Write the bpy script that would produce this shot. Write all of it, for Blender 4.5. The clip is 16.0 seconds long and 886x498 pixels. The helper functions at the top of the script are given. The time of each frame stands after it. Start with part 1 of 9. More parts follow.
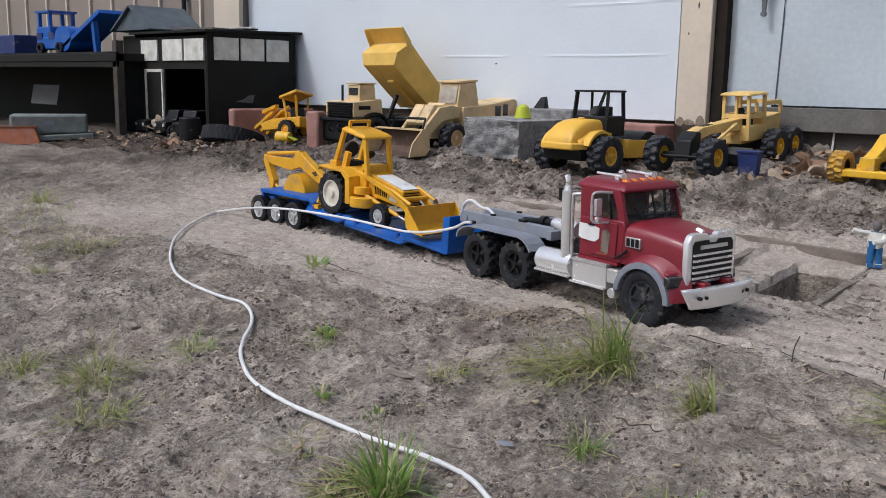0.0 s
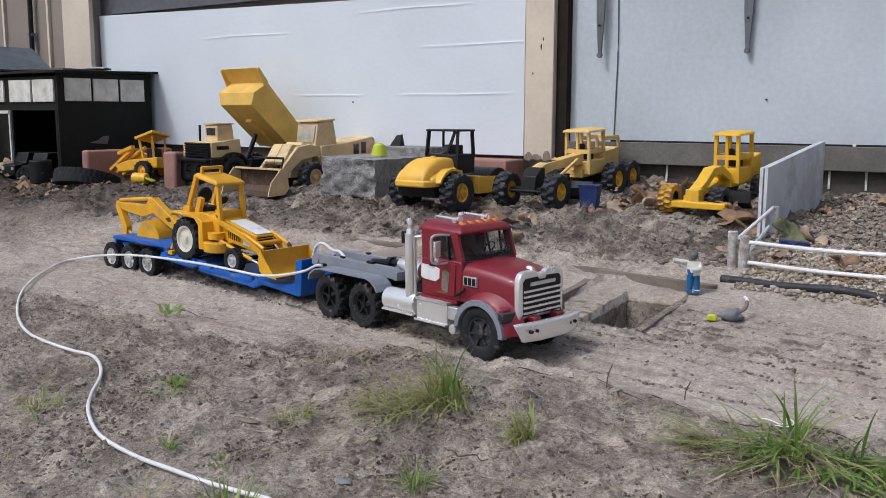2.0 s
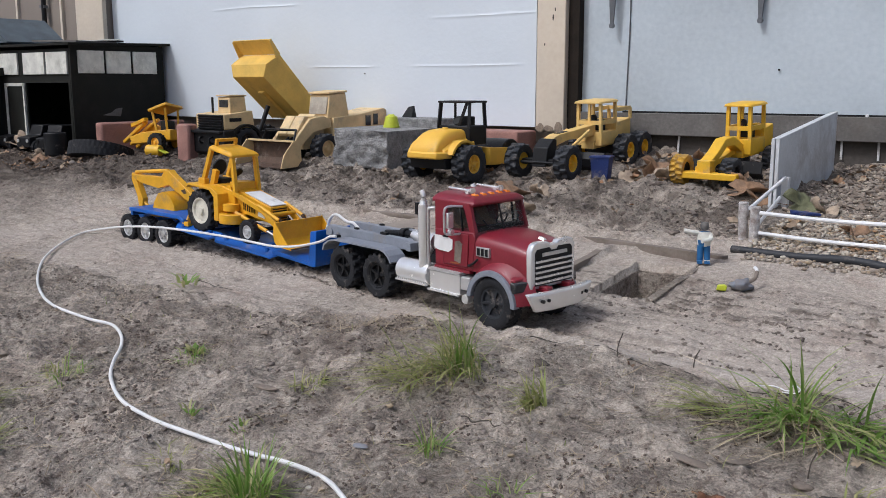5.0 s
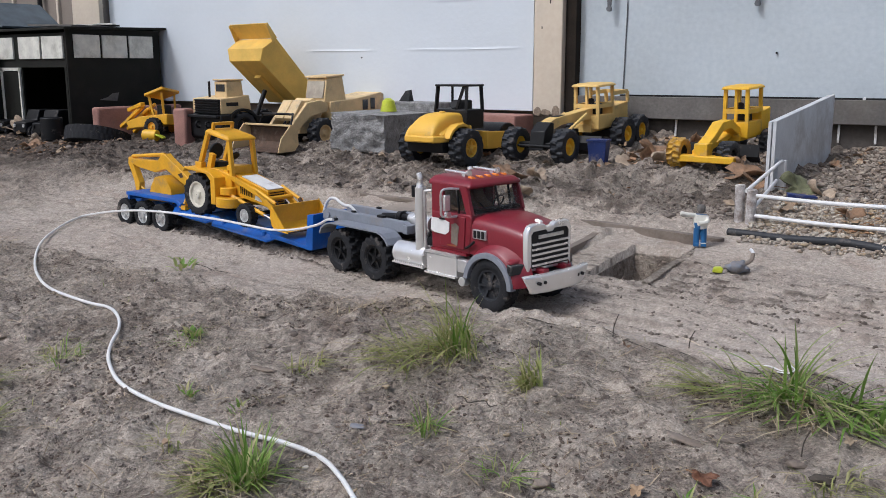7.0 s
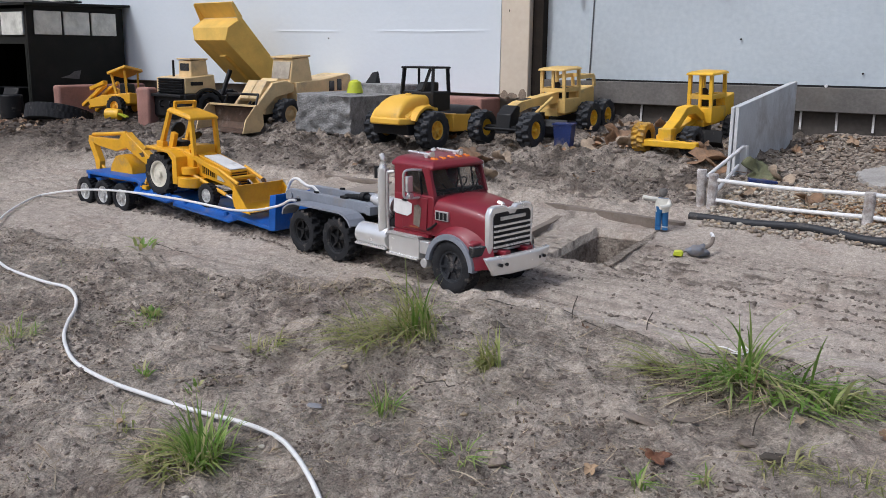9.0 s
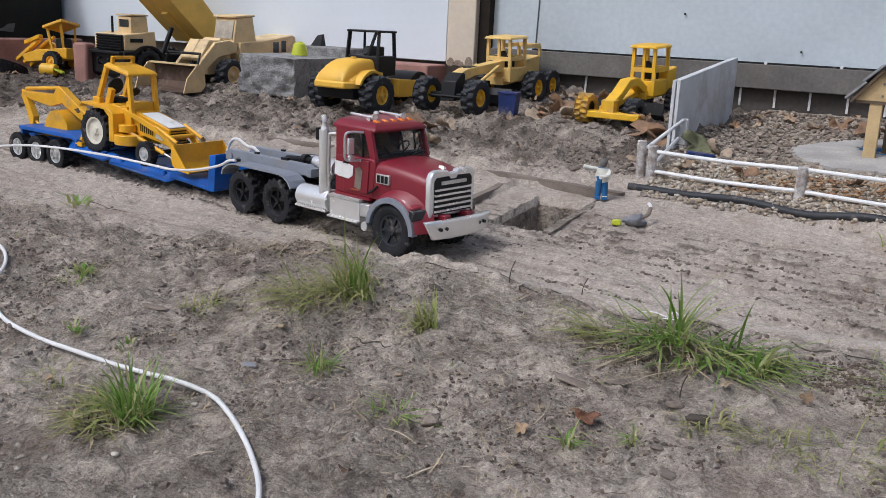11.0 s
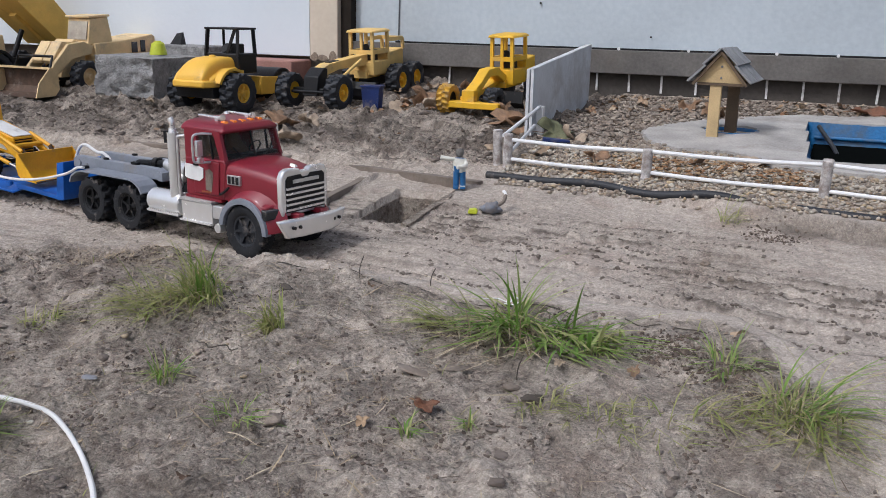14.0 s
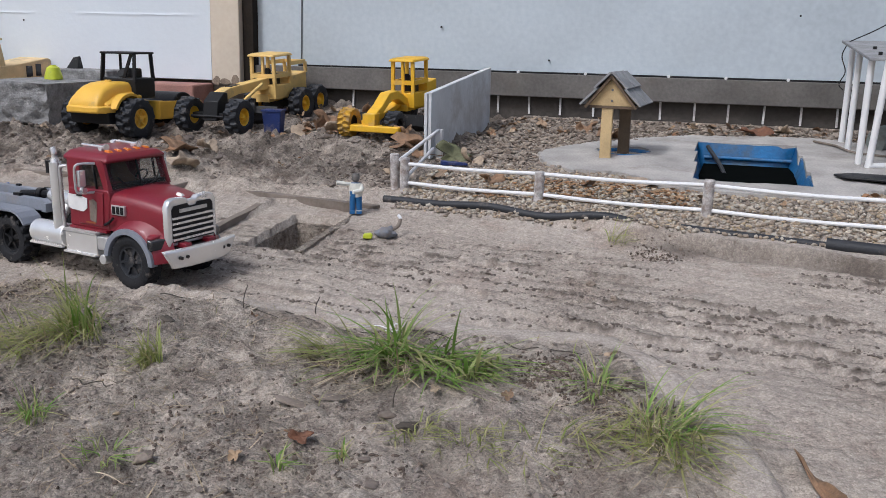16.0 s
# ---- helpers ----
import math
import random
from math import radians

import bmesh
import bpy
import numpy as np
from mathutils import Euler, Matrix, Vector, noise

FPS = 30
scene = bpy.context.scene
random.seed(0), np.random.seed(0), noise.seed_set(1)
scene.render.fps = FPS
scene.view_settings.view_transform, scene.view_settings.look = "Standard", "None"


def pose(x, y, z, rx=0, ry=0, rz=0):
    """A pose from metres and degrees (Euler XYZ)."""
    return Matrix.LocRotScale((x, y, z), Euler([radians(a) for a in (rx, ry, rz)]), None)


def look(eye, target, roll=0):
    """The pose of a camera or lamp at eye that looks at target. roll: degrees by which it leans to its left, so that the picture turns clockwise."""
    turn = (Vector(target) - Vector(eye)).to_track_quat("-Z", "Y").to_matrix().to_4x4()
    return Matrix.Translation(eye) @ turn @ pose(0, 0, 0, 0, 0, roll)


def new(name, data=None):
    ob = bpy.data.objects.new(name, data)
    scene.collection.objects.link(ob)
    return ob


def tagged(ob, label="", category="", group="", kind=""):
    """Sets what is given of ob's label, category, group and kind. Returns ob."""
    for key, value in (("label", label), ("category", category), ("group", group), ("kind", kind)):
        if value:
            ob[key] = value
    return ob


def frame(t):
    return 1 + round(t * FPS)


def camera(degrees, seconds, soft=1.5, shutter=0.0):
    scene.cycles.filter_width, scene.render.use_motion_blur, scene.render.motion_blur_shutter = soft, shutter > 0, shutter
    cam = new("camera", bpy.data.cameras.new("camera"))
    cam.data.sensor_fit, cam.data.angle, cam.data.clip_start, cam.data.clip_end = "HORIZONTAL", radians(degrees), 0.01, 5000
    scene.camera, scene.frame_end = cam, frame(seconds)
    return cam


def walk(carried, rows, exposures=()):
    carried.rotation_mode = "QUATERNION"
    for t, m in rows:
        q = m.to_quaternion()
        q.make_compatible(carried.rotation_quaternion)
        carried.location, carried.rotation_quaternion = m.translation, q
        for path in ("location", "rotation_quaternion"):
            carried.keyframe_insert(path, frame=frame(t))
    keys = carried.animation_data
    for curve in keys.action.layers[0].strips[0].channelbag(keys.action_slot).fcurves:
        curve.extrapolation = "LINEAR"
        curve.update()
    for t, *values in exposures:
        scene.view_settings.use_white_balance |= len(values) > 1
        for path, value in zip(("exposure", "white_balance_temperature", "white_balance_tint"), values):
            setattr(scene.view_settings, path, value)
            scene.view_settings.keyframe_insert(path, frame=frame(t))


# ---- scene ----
cam = camera(51.51, 16.0, soft=0.7)
# Seconds, place, and turn in degrees; x runs along the white wall, y towards it.
PATH = [
    (0.0, -0.0111, 0.0000, 0.4999, 79.733, -0.930, 43.007),
    (0.5, -0.0047, -0.0046, 0.5096, 80.409, -1.211, 41.421),
    (1.0, 0.0291, -0.0157, 0.5139, 80.463, -0.979, 39.197),
    (1.5, 0.0697, -0.0202, 0.5289, 81.045, -0.714, 36.454),
    (2.0, 0.0895, -0.0293, 0.5450, 81.580, -0.135, 34.943),
    (2.5, 0.0910, -0.0435, 0.5515, 80.803, 0.497, 35.238),
    (3.0, 0.0935, -0.0444, 0.5497, 80.336, 0.549, 35.447),
    (3.5, 0.0960, -0.0498, 0.5496, 80.305, 0.252, 35.528),
    (4.0, 0.0968, -0.0538, 0.5491, 80.069, -0.028, 35.628),
    (6.5, 0.1081, -0.0518, 0.5452, 79.263, 0.215, 35.573),
    (7.0, 0.1063, -0.0551, 0.5428, 78.889, 0.125, 35.476),
    (7.5, 0.1095, -0.0498, 0.5418, 78.662, 0.191, 35.172),
    (8.0, 0.1134, -0.0471, 0.5390, 78.596, 0.006, 34.772),
    (10.5, 0.1228, -0.0457, 0.5306, 76.466, -2.125, 31.387),
    (11.0, 0.1273, -0.0450, 0.5259, 76.110, -2.624, 30.550),
    (11.5, 0.1328, -0.0439, 0.5258, 75.780, -2.792, 29.508),
    (12.0, 0.1406, -0.0412, 0.5257, 75.728, -2.668, 28.073),
    (12.5, 0.1522, -0.0338, 0.5237, 75.606, -2.670, 26.699),
    (13.0, 0.1678, -0.0297, 0.5245, 75.337, -2.505, 25.295),
    (13.5, 0.1760, -0.0258, 0.5321, 75.277, -1.913, 24.017),
    (14.0, 0.2004, -0.0275, 0.5392, 75.790, -1.183, 23.221),
    (14.5, 0.2268, -0.0258, 0.5464, 76.227, -0.815, 22.247),
    (15.0, 0.2552, -0.0186, 0.5524, 76.465, -0.707, 20.620),
    (15.5, 0.2650, -0.0069, 0.5549, 76.563, -0.725, 19.248),
    (16.0, 0.2640, -0.0130, 0.5571, 77.045, -1.143, 18.225),
]
walk(cam, [(r[0], pose(*r[1:])) for r in PATH], [(0.0, -0.09, 5800, 10), (16.0, -0.09, 5800, 10)])

# ---- light: an overcast day, sky mostly from above and behind the camera ----
world = bpy.data.worlds.new("overcast_sky")
scene.world = world
world.use_nodes = True
wn = world.node_tree
sky = wn.nodes.new("ShaderNodeTexSky")
sky.sky_type, sky.sun_disc = "NISHITA", False
sky.sun_elevation, sky.sun_rotation = radians(52), radians(200)
sky.air_density, sky.dust_density, sky.ozone_density = 1.0, 6.0, 1.0
wn.nodes["Background"].inputs["Strength"].default_value = 0.118
wn.links.new(sky.outputs["Color"], wn.nodes["Background"].inputs["Color"])
sun = new("sun", bpy.data.lights.new("sun", "SUN"))
sun.data.energy, sun.data.angle, sun.data.color = 1.5, radians(10), (1.0, 0.985, 0.96)
sun.matrix_world = look((-1.2, -2.0, 3.2), (0, 0, 0))

# ---- materials ----
SOIL = (0.25, 0.215, 0.185)


def mat(name, colour, rough=0.6, metal=0.0, vary=0.25, size=0.05, fine=0.004, bump=0.15, dust=0.0, dirt=None, coat=0.0, spec=0.5):
    """A surface with stains at two sizes (metres), fine relief, and a share of dust in blots."""
    m = bpy.data.materials.new(name)
    m.use_nodes = True
    nt = m.node_tree
    L = nt.links.new
    b = nt.nodes["Principled BSDF"]
    b.inputs["Metallic"].default_value = metal
    b.inputs["Specular IOR Level"].default_value = spec
    b.inputs["Coat Weight"].default_value = coat
    co = nt.nodes.new("ShaderNodeTexCoord")
    n1 = nt.nodes.new("ShaderNodeTexNoise")
    n1.inputs["Scale"].default_value, n1.inputs["Detail"].default_value = 1 / size, 5
    n2 = nt.nodes.new("ShaderNodeTexNoise")
    n2.inputs["Scale"].default_value, n2.inputs["Detail"].default_value = 1 / fine, 3
    rnd = nt.nodes.new("ShaderNodeObjectInfo")
    shift = nt.nodes.new("ShaderNodeVectorMath")
    shift.operation = "MULTIPLY_ADD"
    L(co.outputs["Object"], shift.inputs[0])
    shift.inputs[1].default_value = (1, 1, 1)
    comb = nt.nodes.new("ShaderNodeCombineXYZ")
    mul = nt.nodes.new("ShaderNodeMath")
    mul.operation = "MULTIPLY"
    mul.inputs[1].default_value = 7.0
    L(rnd.outputs["Random"], mul.inputs[0])
    for k in range(3):
        L(mul.outputs[0], comb.inputs[k])
    L(comb.outputs[0], shift.inputs[2])
    L(shift.outputs[0], n1.inputs["Vector"])
    L(shift.outputs[0], n2.inputs["Vector"])
    ramp = nt.nodes.new("ShaderNodeValToRGB")
    e = ramp.color_ramp.elements
    e[0].position, e[1].position = 0.3, 0.7
    e[0].color = (*[c * (1 - vary) for c in colour], 1)
    e[1].color = (*[min(0.9, c * (1 + vary * 0.5)) for c in colour], 1)
    L(n1.outputs["Fac"], ramp.inputs["Fac"])
    last = ramp.outputs["Color"]
    mix = nt.nodes.new("ShaderNodeMix")
    mix.data_type, mix.blend_type = "RGBA", "OVERLAY"
    mix.inputs["Factor"].default_value = min(0.6, vary)
    L(last, mix.inputs["A"])
    L(n2.outputs["Fac"], mix.inputs["B"])
    last = mix.outputs["Result"]
    rr = nt.nodes.new("ShaderNodeMapRange")
    rr.inputs["To Min"].default_value, rr.inputs["To Max"].default_value = max(0.03, rough - 0.12), min(1, rough + 0.12)
    L(n1.outputs["Fac"], rr.inputs["Value"])
    roughness = rr.outputs["Result"]
    if dust or dirt:
        n3 = nt.nodes.new("ShaderNodeTexNoise")
        n3.inputs["Scale"].default_value, n3.inputs["Detail"].default_value, n3.inputs["Roughness"].default_value = 0.6 / size, 8, 0.7
        L(shift.outputs[0], n3.inputs["Vector"])
        r3 = nt.nodes.new("ShaderNodeMapRange")
        r3.inputs["From Min"].default_value, r3.inputs["From Max"].default_value = 0.62 - 0.45 * (dust or 0.3), 0.80 - 0.3 * (dust or 0.3)
        r3.inputs["To Max"].default_value = 0.85
        L(n3.outputs["Fac"], r3.inputs["Value"])
        mx = nt.nodes.new("ShaderNodeMix")
        mx.data_type = "RGBA"
        L(r3.outputs["Result"], mx.inputs["Factor"])
        L(last, mx.inputs["A"])
        mx.inputs["B"].default_value = (*(dirt or SOIL), 1)
        last = mx.outputs["Result"]
        ra = nt.nodes.new("ShaderNodeMix")
        L(r3.outputs["Result"], ra.inputs["Factor"])
        L(roughness, ra.inputs["A"])
        ra.inputs["B"].default_value = 0.92
        roughness = ra.outputs["Result"]
        if metal:
            inv = nt.nodes.new("ShaderNodeMath")
            inv.operation = "MULTIPLY_ADD"
            inv.inputs[1].default_value, inv.inputs[2].default_value = -metal, metal
            L(r3.outputs["Result"], inv.inputs[0])
            L(inv.outputs[0], b.inputs["Metallic"])
    L(last, b.inputs["Base Color"])
    L(roughness, b.inputs["Roughness"])
    if bump:
        bp = nt.nodes.new("ShaderNodeBump")
        bp.inputs["Strength"].default_value, bp.inputs["Distance"].default_value = bump, fine
        L(n2.outputs["Fac"], bp.inputs["Height"])
        L(bp.outputs["Normal"], b.inputs["Normal"])
    return m


def island_mat(name, colours, rough=0.9, fine=0.004, bump=0.3, thin=0.0):
    """For scattered small pieces: each loose piece takes its own colour from the row of colours."""
    m = mat(name, colours[0], rough, 0, 0.2, 0.02, fine, bump)
    nt = m.node_tree
    g = nt.nodes.new("ShaderNodeNewGeometry")
    r = nt.nodes.new("ShaderNodeValToRGB")
    el = r.color_ramp.elements
    while len(el) < len(colours):
        el.new(0.5)
    for k, c in enumerate(colours):
        el[k].position = k / (len(colours) - 1)
        el[k].color = (*c, 1)
    nt.links.new(g.outputs["Random Per Island"], r.inputs["Fac"])
    ov = next(n for n in nt.nodes if n.type == "MIX" and n.blend_type == "OVERLAY")
    for lk in list(nt.links):
        if lk.to_node == ov and lk.to_socket == ov.inputs["A"]:
            nt.links.remove(lk)
    nt.links.new(r.outputs["Color"], [s for s in ov.inputs if s.name == "A" and s.type == "RGBA"][0])
    if thin:
        # Thin blades let some light through.
        tr, mx = nt.nodes.new("ShaderNodeBsdfTranslucent"), nt.nodes.new("ShaderNodeMixShader")
        mx.inputs[0].default_value = thin
        nt.links.new(r.outputs["Color"], tr.inputs["Color"])
        nt.links.new(nt.nodes["Principled BSDF"].outputs[0], mx.inputs[1])
        nt.links.new(tr.outputs[0], mx.inputs[2])
        nt.links.new(mx.outputs[0], nt.nodes["Material Output"].inputs[0])
    return m


def soil_mat():
    m = bpy.data.materials.new("sandy_soil")
    m.use_nodes = True
    nt = m.node_tree
    L = nt.links.new
    b = nt.nodes["Principled BSDF"]
    b.inputs["Specular IOR Level"].default_value = 0.2
    co = nt.nodes.new("ShaderNodeTexCoord")

    def noise_node(scale, detail, rough=0.5):
        n = nt.nodes.new("ShaderNodeTexNoise")
        n.inputs["Scale"].default_value, n.inputs["Detail"].default_value, n.inputs["Roughness"].default_value = scale, detail, rough
        L(co.outputs["Object"], n.inputs["Vector"])
        return n
    big, mid, fine, grain = noise_node(2.2, 6, 0.6), noise_node(16, 8, 0.75), noise_node(95, 7, 0.75), noise_node(420, 4, 0.65)
    clump = noise_node(62, 9, 0.70)
    # Crumbs at two sizes: warped cells, each with its own tone.
    warp = nt.nodes.new("ShaderNodeVectorMath")
    warp.operation = "MULTIPLY_ADD"
    warp.inputs[1].default_value = (0.012, 0.012, 0.012)
    L(fine.outputs["Color"], warp.inputs[0])
    L(co.outputs["Object"], warp.inputs[2])

    def cells(scale):
        v = nt.nodes.new("ShaderNodeTexVoronoi")
        v.inputs["Scale"].default_value = scale
        L(warp.outputs[0], v.inputs["Vector"])
        return v
    crumb, small = cells(115), cells(290)
    ramp = nt.nodes.new("ShaderNodeValToRGB")
    e = ramp.color_ramp.elements
    e[0].position, e[0].color = 0.395, (0.235, 0.194, 0.162, 1)
    e[1].position, e[1].color = 0.58, (0.475, 0.418, 0.352, 1)
    e.new(0.48).color = (0.375, 0.322, 0.268, 1)
    mixf = nt.nodes.new("ShaderNodeMix")
    mixf.inputs["Factor"].default_value = 0.5
    L(big.outputs["Fac"], mixf.inputs["A"])
    L(mid.outputs["Fac"], mixf.inputs["B"])
    mixc = nt.nodes.new("ShaderNodeMix")
    mixc.inputs["Factor"].default_value = 0.5
    L(mixf.outputs["Result"], mixc.inputs["A"])
    L(clump.outputs["Fac"], mixc.inputs["B"])
    L(mixc.outputs["Result"], ramp.inputs["Fac"])
    # The packed road is paler than the raked soil, by the vertex layer "packed".
    at = nt.nodes.new("ShaderNodeAttribute")
    at.attribute_name = "packed"
    pale = nt.nodes.new("ShaderNodeMix")
    pale.data_type = "RGBA"
    pale.inputs["B"].default_value = (0.385, 0.343, 0.300, 1)
    pf = nt.nodes.new("ShaderNodeMath")
    pf.operation = "MULTIPLY"
    pf.inputs[1].default_value = 0.65
    L(at.outputs["Fac"], pf.inputs[0])
    L(pf.outputs[0], pale.inputs["Factor"])
    L(ramp.outputs["Color"], pale.inputs["A"])
    stain = noise_node(5.5, 7, 0.72)
    sr = nt.nodes.new("ShaderNodeMapRange")
    sr.inputs["From Min"].default_value, sr.inputs["From Max"].default_value = 0.52, 0.66
    sr.inputs["To Max"].default_value = 0.55
    L(stain.outputs["Fac"], sr.inputs["Value"])
    sm = nt.nodes.new("ShaderNodeMix")
    sm.data_type = "RGBA"
    sm.inputs["B"].default_value = (0.26, 0.198, 0.158, 1)
    L(sr.outputs["Result"], sm.inputs["Factor"])
    L(pale.outputs["Result"], sm.inputs["A"])
    ov = nt.nodes.new("ShaderNodeMix")
    ov.data_type, ov.blend_type = "RGBA", "OVERLAY"
    ov.inputs["Factor"].default_value = 0.6
    L(sm.outputs["Result"], ov.inputs["A"])
    L(fine.outputs["Fac"], ov.inputs["B"])
    ov2 = nt.nodes.new("ShaderNodeMix")
    ov2.data_type, ov2.blend_type = "RGBA", "OVERLAY"
    ov2.inputs["Factor"].default_value = 0.6
    L(ov.outputs["Result"], ov2.inputs["A"])
    L(grain.outputs["Fac"], ov2.inputs["B"])
    # Crevice shade painted in: low clumps go humus-dark in loose patches between pale ones.
    near = nt.nodes.new("ShaderNodeMapRange")
    near.inputs["From Min"].default_value, near.inputs["From Max"].default_value = 0.46, 0.36
    L(clump.outputs["Fac"], near.inputs["Value"])
    patch = noise_node(8, 6, 0.7)
    pr = nt.nodes.new("ShaderNodeMapRange")
    pr.inputs["From Min"].default_value, pr.inputs["From Max"].default_value = 0.40, 0.58
    pr.inputs["To Min"].default_value = 0.12
    L(patch.outputs["Fac"], pr.inputs["Value"])
    both = nt.nodes.new("ShaderNodeMath")
    both.operation = "MULTIPLY"
    L(near.outputs["Result"], both.inputs[0])
    L(pr.outputs["Result"], both.inputs[1])
    keep = nt.nodes.new("ShaderNodeMath")
    keep.operation = "MULTIPLY_ADD"
    keep.inputs[1].default_value, keep.inputs[2].default_value = -0.75, 1.0
    L(at.outputs["Fac"], keep.inputs[0])
    amount = nt.nodes.new("ShaderNodeMath")
    amount.operation = "MULTIPLY"
    L(both.outputs[0], amount.inputs[0])
    L(keep.outputs[0], amount.inputs[1])
    dk = nt.nodes.new("ShaderNodeMix")
    dk.data_type = "RGBA"
    L(amount.outputs[0], dk.inputs["Factor"])
    L(ov2.outputs["Result"], dk.inputs["A"])
    dk.inputs["B"].default_value = (0.165, 0.133, 0.111, 1)
    # One vertex layer darkens the soil: real damp, and shade put into the colour.
    wet_shade = nt.nodes.new("ShaderNodeAttribute")
    wet_shade.attribute_name = "damp_shade"
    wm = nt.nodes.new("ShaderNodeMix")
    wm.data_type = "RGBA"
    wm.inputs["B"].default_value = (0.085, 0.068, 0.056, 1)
    L(wet_shade.outputs["Fac"], wm.inputs["Factor"])
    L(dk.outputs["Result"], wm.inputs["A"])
    tone = nt.nodes.new("ShaderNodeMapRange")
    tone.inputs["To Min"].default_value, tone.inputs["To Max"].default_value = 0.31, 0.72
    L(small.outputs["Color"], tone.inputs["Value"])
    tm = nt.nodes.new("ShaderNodeMix")
    tm.data_type, tm.blend_type = "RGBA", "OVERLAY"
    tm.inputs["Factor"].default_value = 0.55
    L(wm.outputs["Result"], tm.inputs["A"])
    L(tone.outputs["Result"], tm.inputs["B"])
    L(tm.outputs["Result"], b.inputs["Base Color"])
    b.inputs["Roughness"].default_value = 0.95
    # Relief: soft lumps, grain, and crumbs that lie in patches.
    def math_node(op, a, v):
        n = nt.nodes.new("ShaderNodeMath")
        n.operation = op
        L(a, n.inputs[0])
        if isinstance(v, float):
            n.inputs[1].default_value = v
        else:
            L(v, n.inputs[1])
        return n.outputs[0]
    loose = noise_node(11, 5, 0.65)
    lr = nt.nodes.new("ShaderNodeMapRange")
    lr.inputs["From Min"].default_value, lr.inputs["From Max"].default_value = 0.40, 0.60
    lr.inputs["To Min"].default_value, lr.inputs["To Max"].default_value = 0.12, 1.0
    L(loose.outputs["Fac"], lr.inputs["Value"])
    lumps = math_node("ADD", math_node("MULTIPLY", crumb.outputs["Distance"], -1.1), math_node("MULTIPLY", small.outputs["Distance"], -0.55))
    lumps = math_node("MULTIPLY", lumps, lr.outputs["Result"])
    soft = math_node("ADD", math_node("MULTIPLY", clump.outputs["Fac"], 0.7), math_node("MULTIPLY", grain.outputs["Fac"], 0.14))
    bp = nt.nodes.new("ShaderNodeBump")
    bp.inputs["Distance"].default_value = 0.0100
    ks = nt.nodes.new("ShaderNodeMapRange")
    ks.inputs["From Min"].default_value, ks.inputs["To Min"].default_value = 0.25, 0.30
    L(keep.outputs[0], ks.inputs["Value"])
    L(ks.outputs["Result"], bp.inputs["Strength"])
    L(math_node("ADD", soft, lumps), bp.inputs["Height"])
    L(bp.outputs["Normal"], b.inputs["Normal"])
    return m


def glass_mat(name, tint, rough=0.1, alpha=0.45):
    m = mat(name, tint, rough, 0, 0.2, 0.05, 0.003, 0.05, dust=0.25)
    m.node_tree.nodes["Principled BSDF"].inputs["Alpha"].default_value = alpha
    return m


M_SOIL = soil_mat()
M_WALL = mat("white_sheet", (0.675, 0.735, 0.79), 0.45, 0, 0.05, 0.5, 0.02, 0.05)
M_WALL_R = mat("grey_white_sheet", (0.485, 0.545, 0.59), 0.5, 0, 0.15, 0.6, 0.02, 0.05)
M_BEIGE = mat("beige_paint", (0.64, 0.56, 0.45), 0.6, 0, 0.12, 0.3, 0.02, 0.05, dust=0.08, dirt=(0.36, 0.29, 0.22))
# Tan taken darker than the paint, with the wall's shade in the colour.
M_SIDING = mat("tan_siding", (0.27, 0.228, 0.19), 0.75, 0, 0.12, 0.3, 0.01, 0.2)
M_DARKWOOD = mat("dark_wet_wood", (0.07, 0.058, 0.045), 0.8, 0, 0.4, 0.06, 0.006, 0.4)
M_STAIN = mat("rotted_paint", (0.25, 0.195, 0.145), 0.85, 0, 0.35, 0.01, 0.004, 0.2)
M_GAP = mat("dark_gap", (0.022, 0.017, 0.013), 0.85, 0, 0.3, 0.06, 0.006, 0.2, spec=0.2)
M_GREYWOOD = mat("weathered_grey_board", (0.15, 0.141, 0.131), 0.8, 0, 0.35, 0.16, 0.012, 0.12, dirt=(0.12, 0.105, 0.09))
M_SLAB = mat("pale_mortar", (0.40, 0.38, 0.355), 0.9, 0, 0.3, 0.12, 0.006, 0.4, dust=0.2, dirt=(0.20, 0.17, 0.14))
M_FOUND = mat("dark_foundation", (0.068, 0.060, 0.053), 0.9, 0, 0.35, 0.2, 0.015, 0.2)
M_BLOCK = mat("split_face_block", (0.27, 0.268, 0.265), 0.95, 0, 0.45, 0.035, 0.008, 0.9)
M_BRICK = mat("pink_red_paver", (0.36, 0.19, 0.155), 0.9, 0, 0.25, 0.08, 0.005, 0.4, dust=0.15)
M_PVC = mat("white_pvc", (0.78, 0.78, 0.78), 0.4, 0, 0.06, 0.1, 0.006, 0.05)
M_PVC_MUD = mat("mud_splashed_pvc", (0.60, 0.575, 0.56), 0.7, 0, 0.45, 0.014, 0.003, 0.5, dust=0.45, dirt=(0.20, 0.155, 0.13))
M_PVC_WORN = mat("muddied_white_pvc", (0.72, 0.72, 0.71), 0.5, 0, 0.15, 0.03, 0.004, 0.2, dirt=(0.25, 0.21, 0.18))
M_PANEL = mat("dusty_white_panel", (0.60, 0.62, 0.64), 0.55, 0, 0.15, 0.12, 0.01, 0.15, dirt=(0.33, 0.31, 0.29))
M_YELLOW = mat("toy_yellow_paint", (0.78, 0.455, 0.02), 0.5, 0, 0.14, 0.06, 0.006, 0.1, dust=0.12)
M_ORANGE_Y = mat("deep_yellow_paint", (0.74, 0.385, 0.012), 0.42, 0, 0.16, 0.05, 0.006, 0.1, dust=0.12)
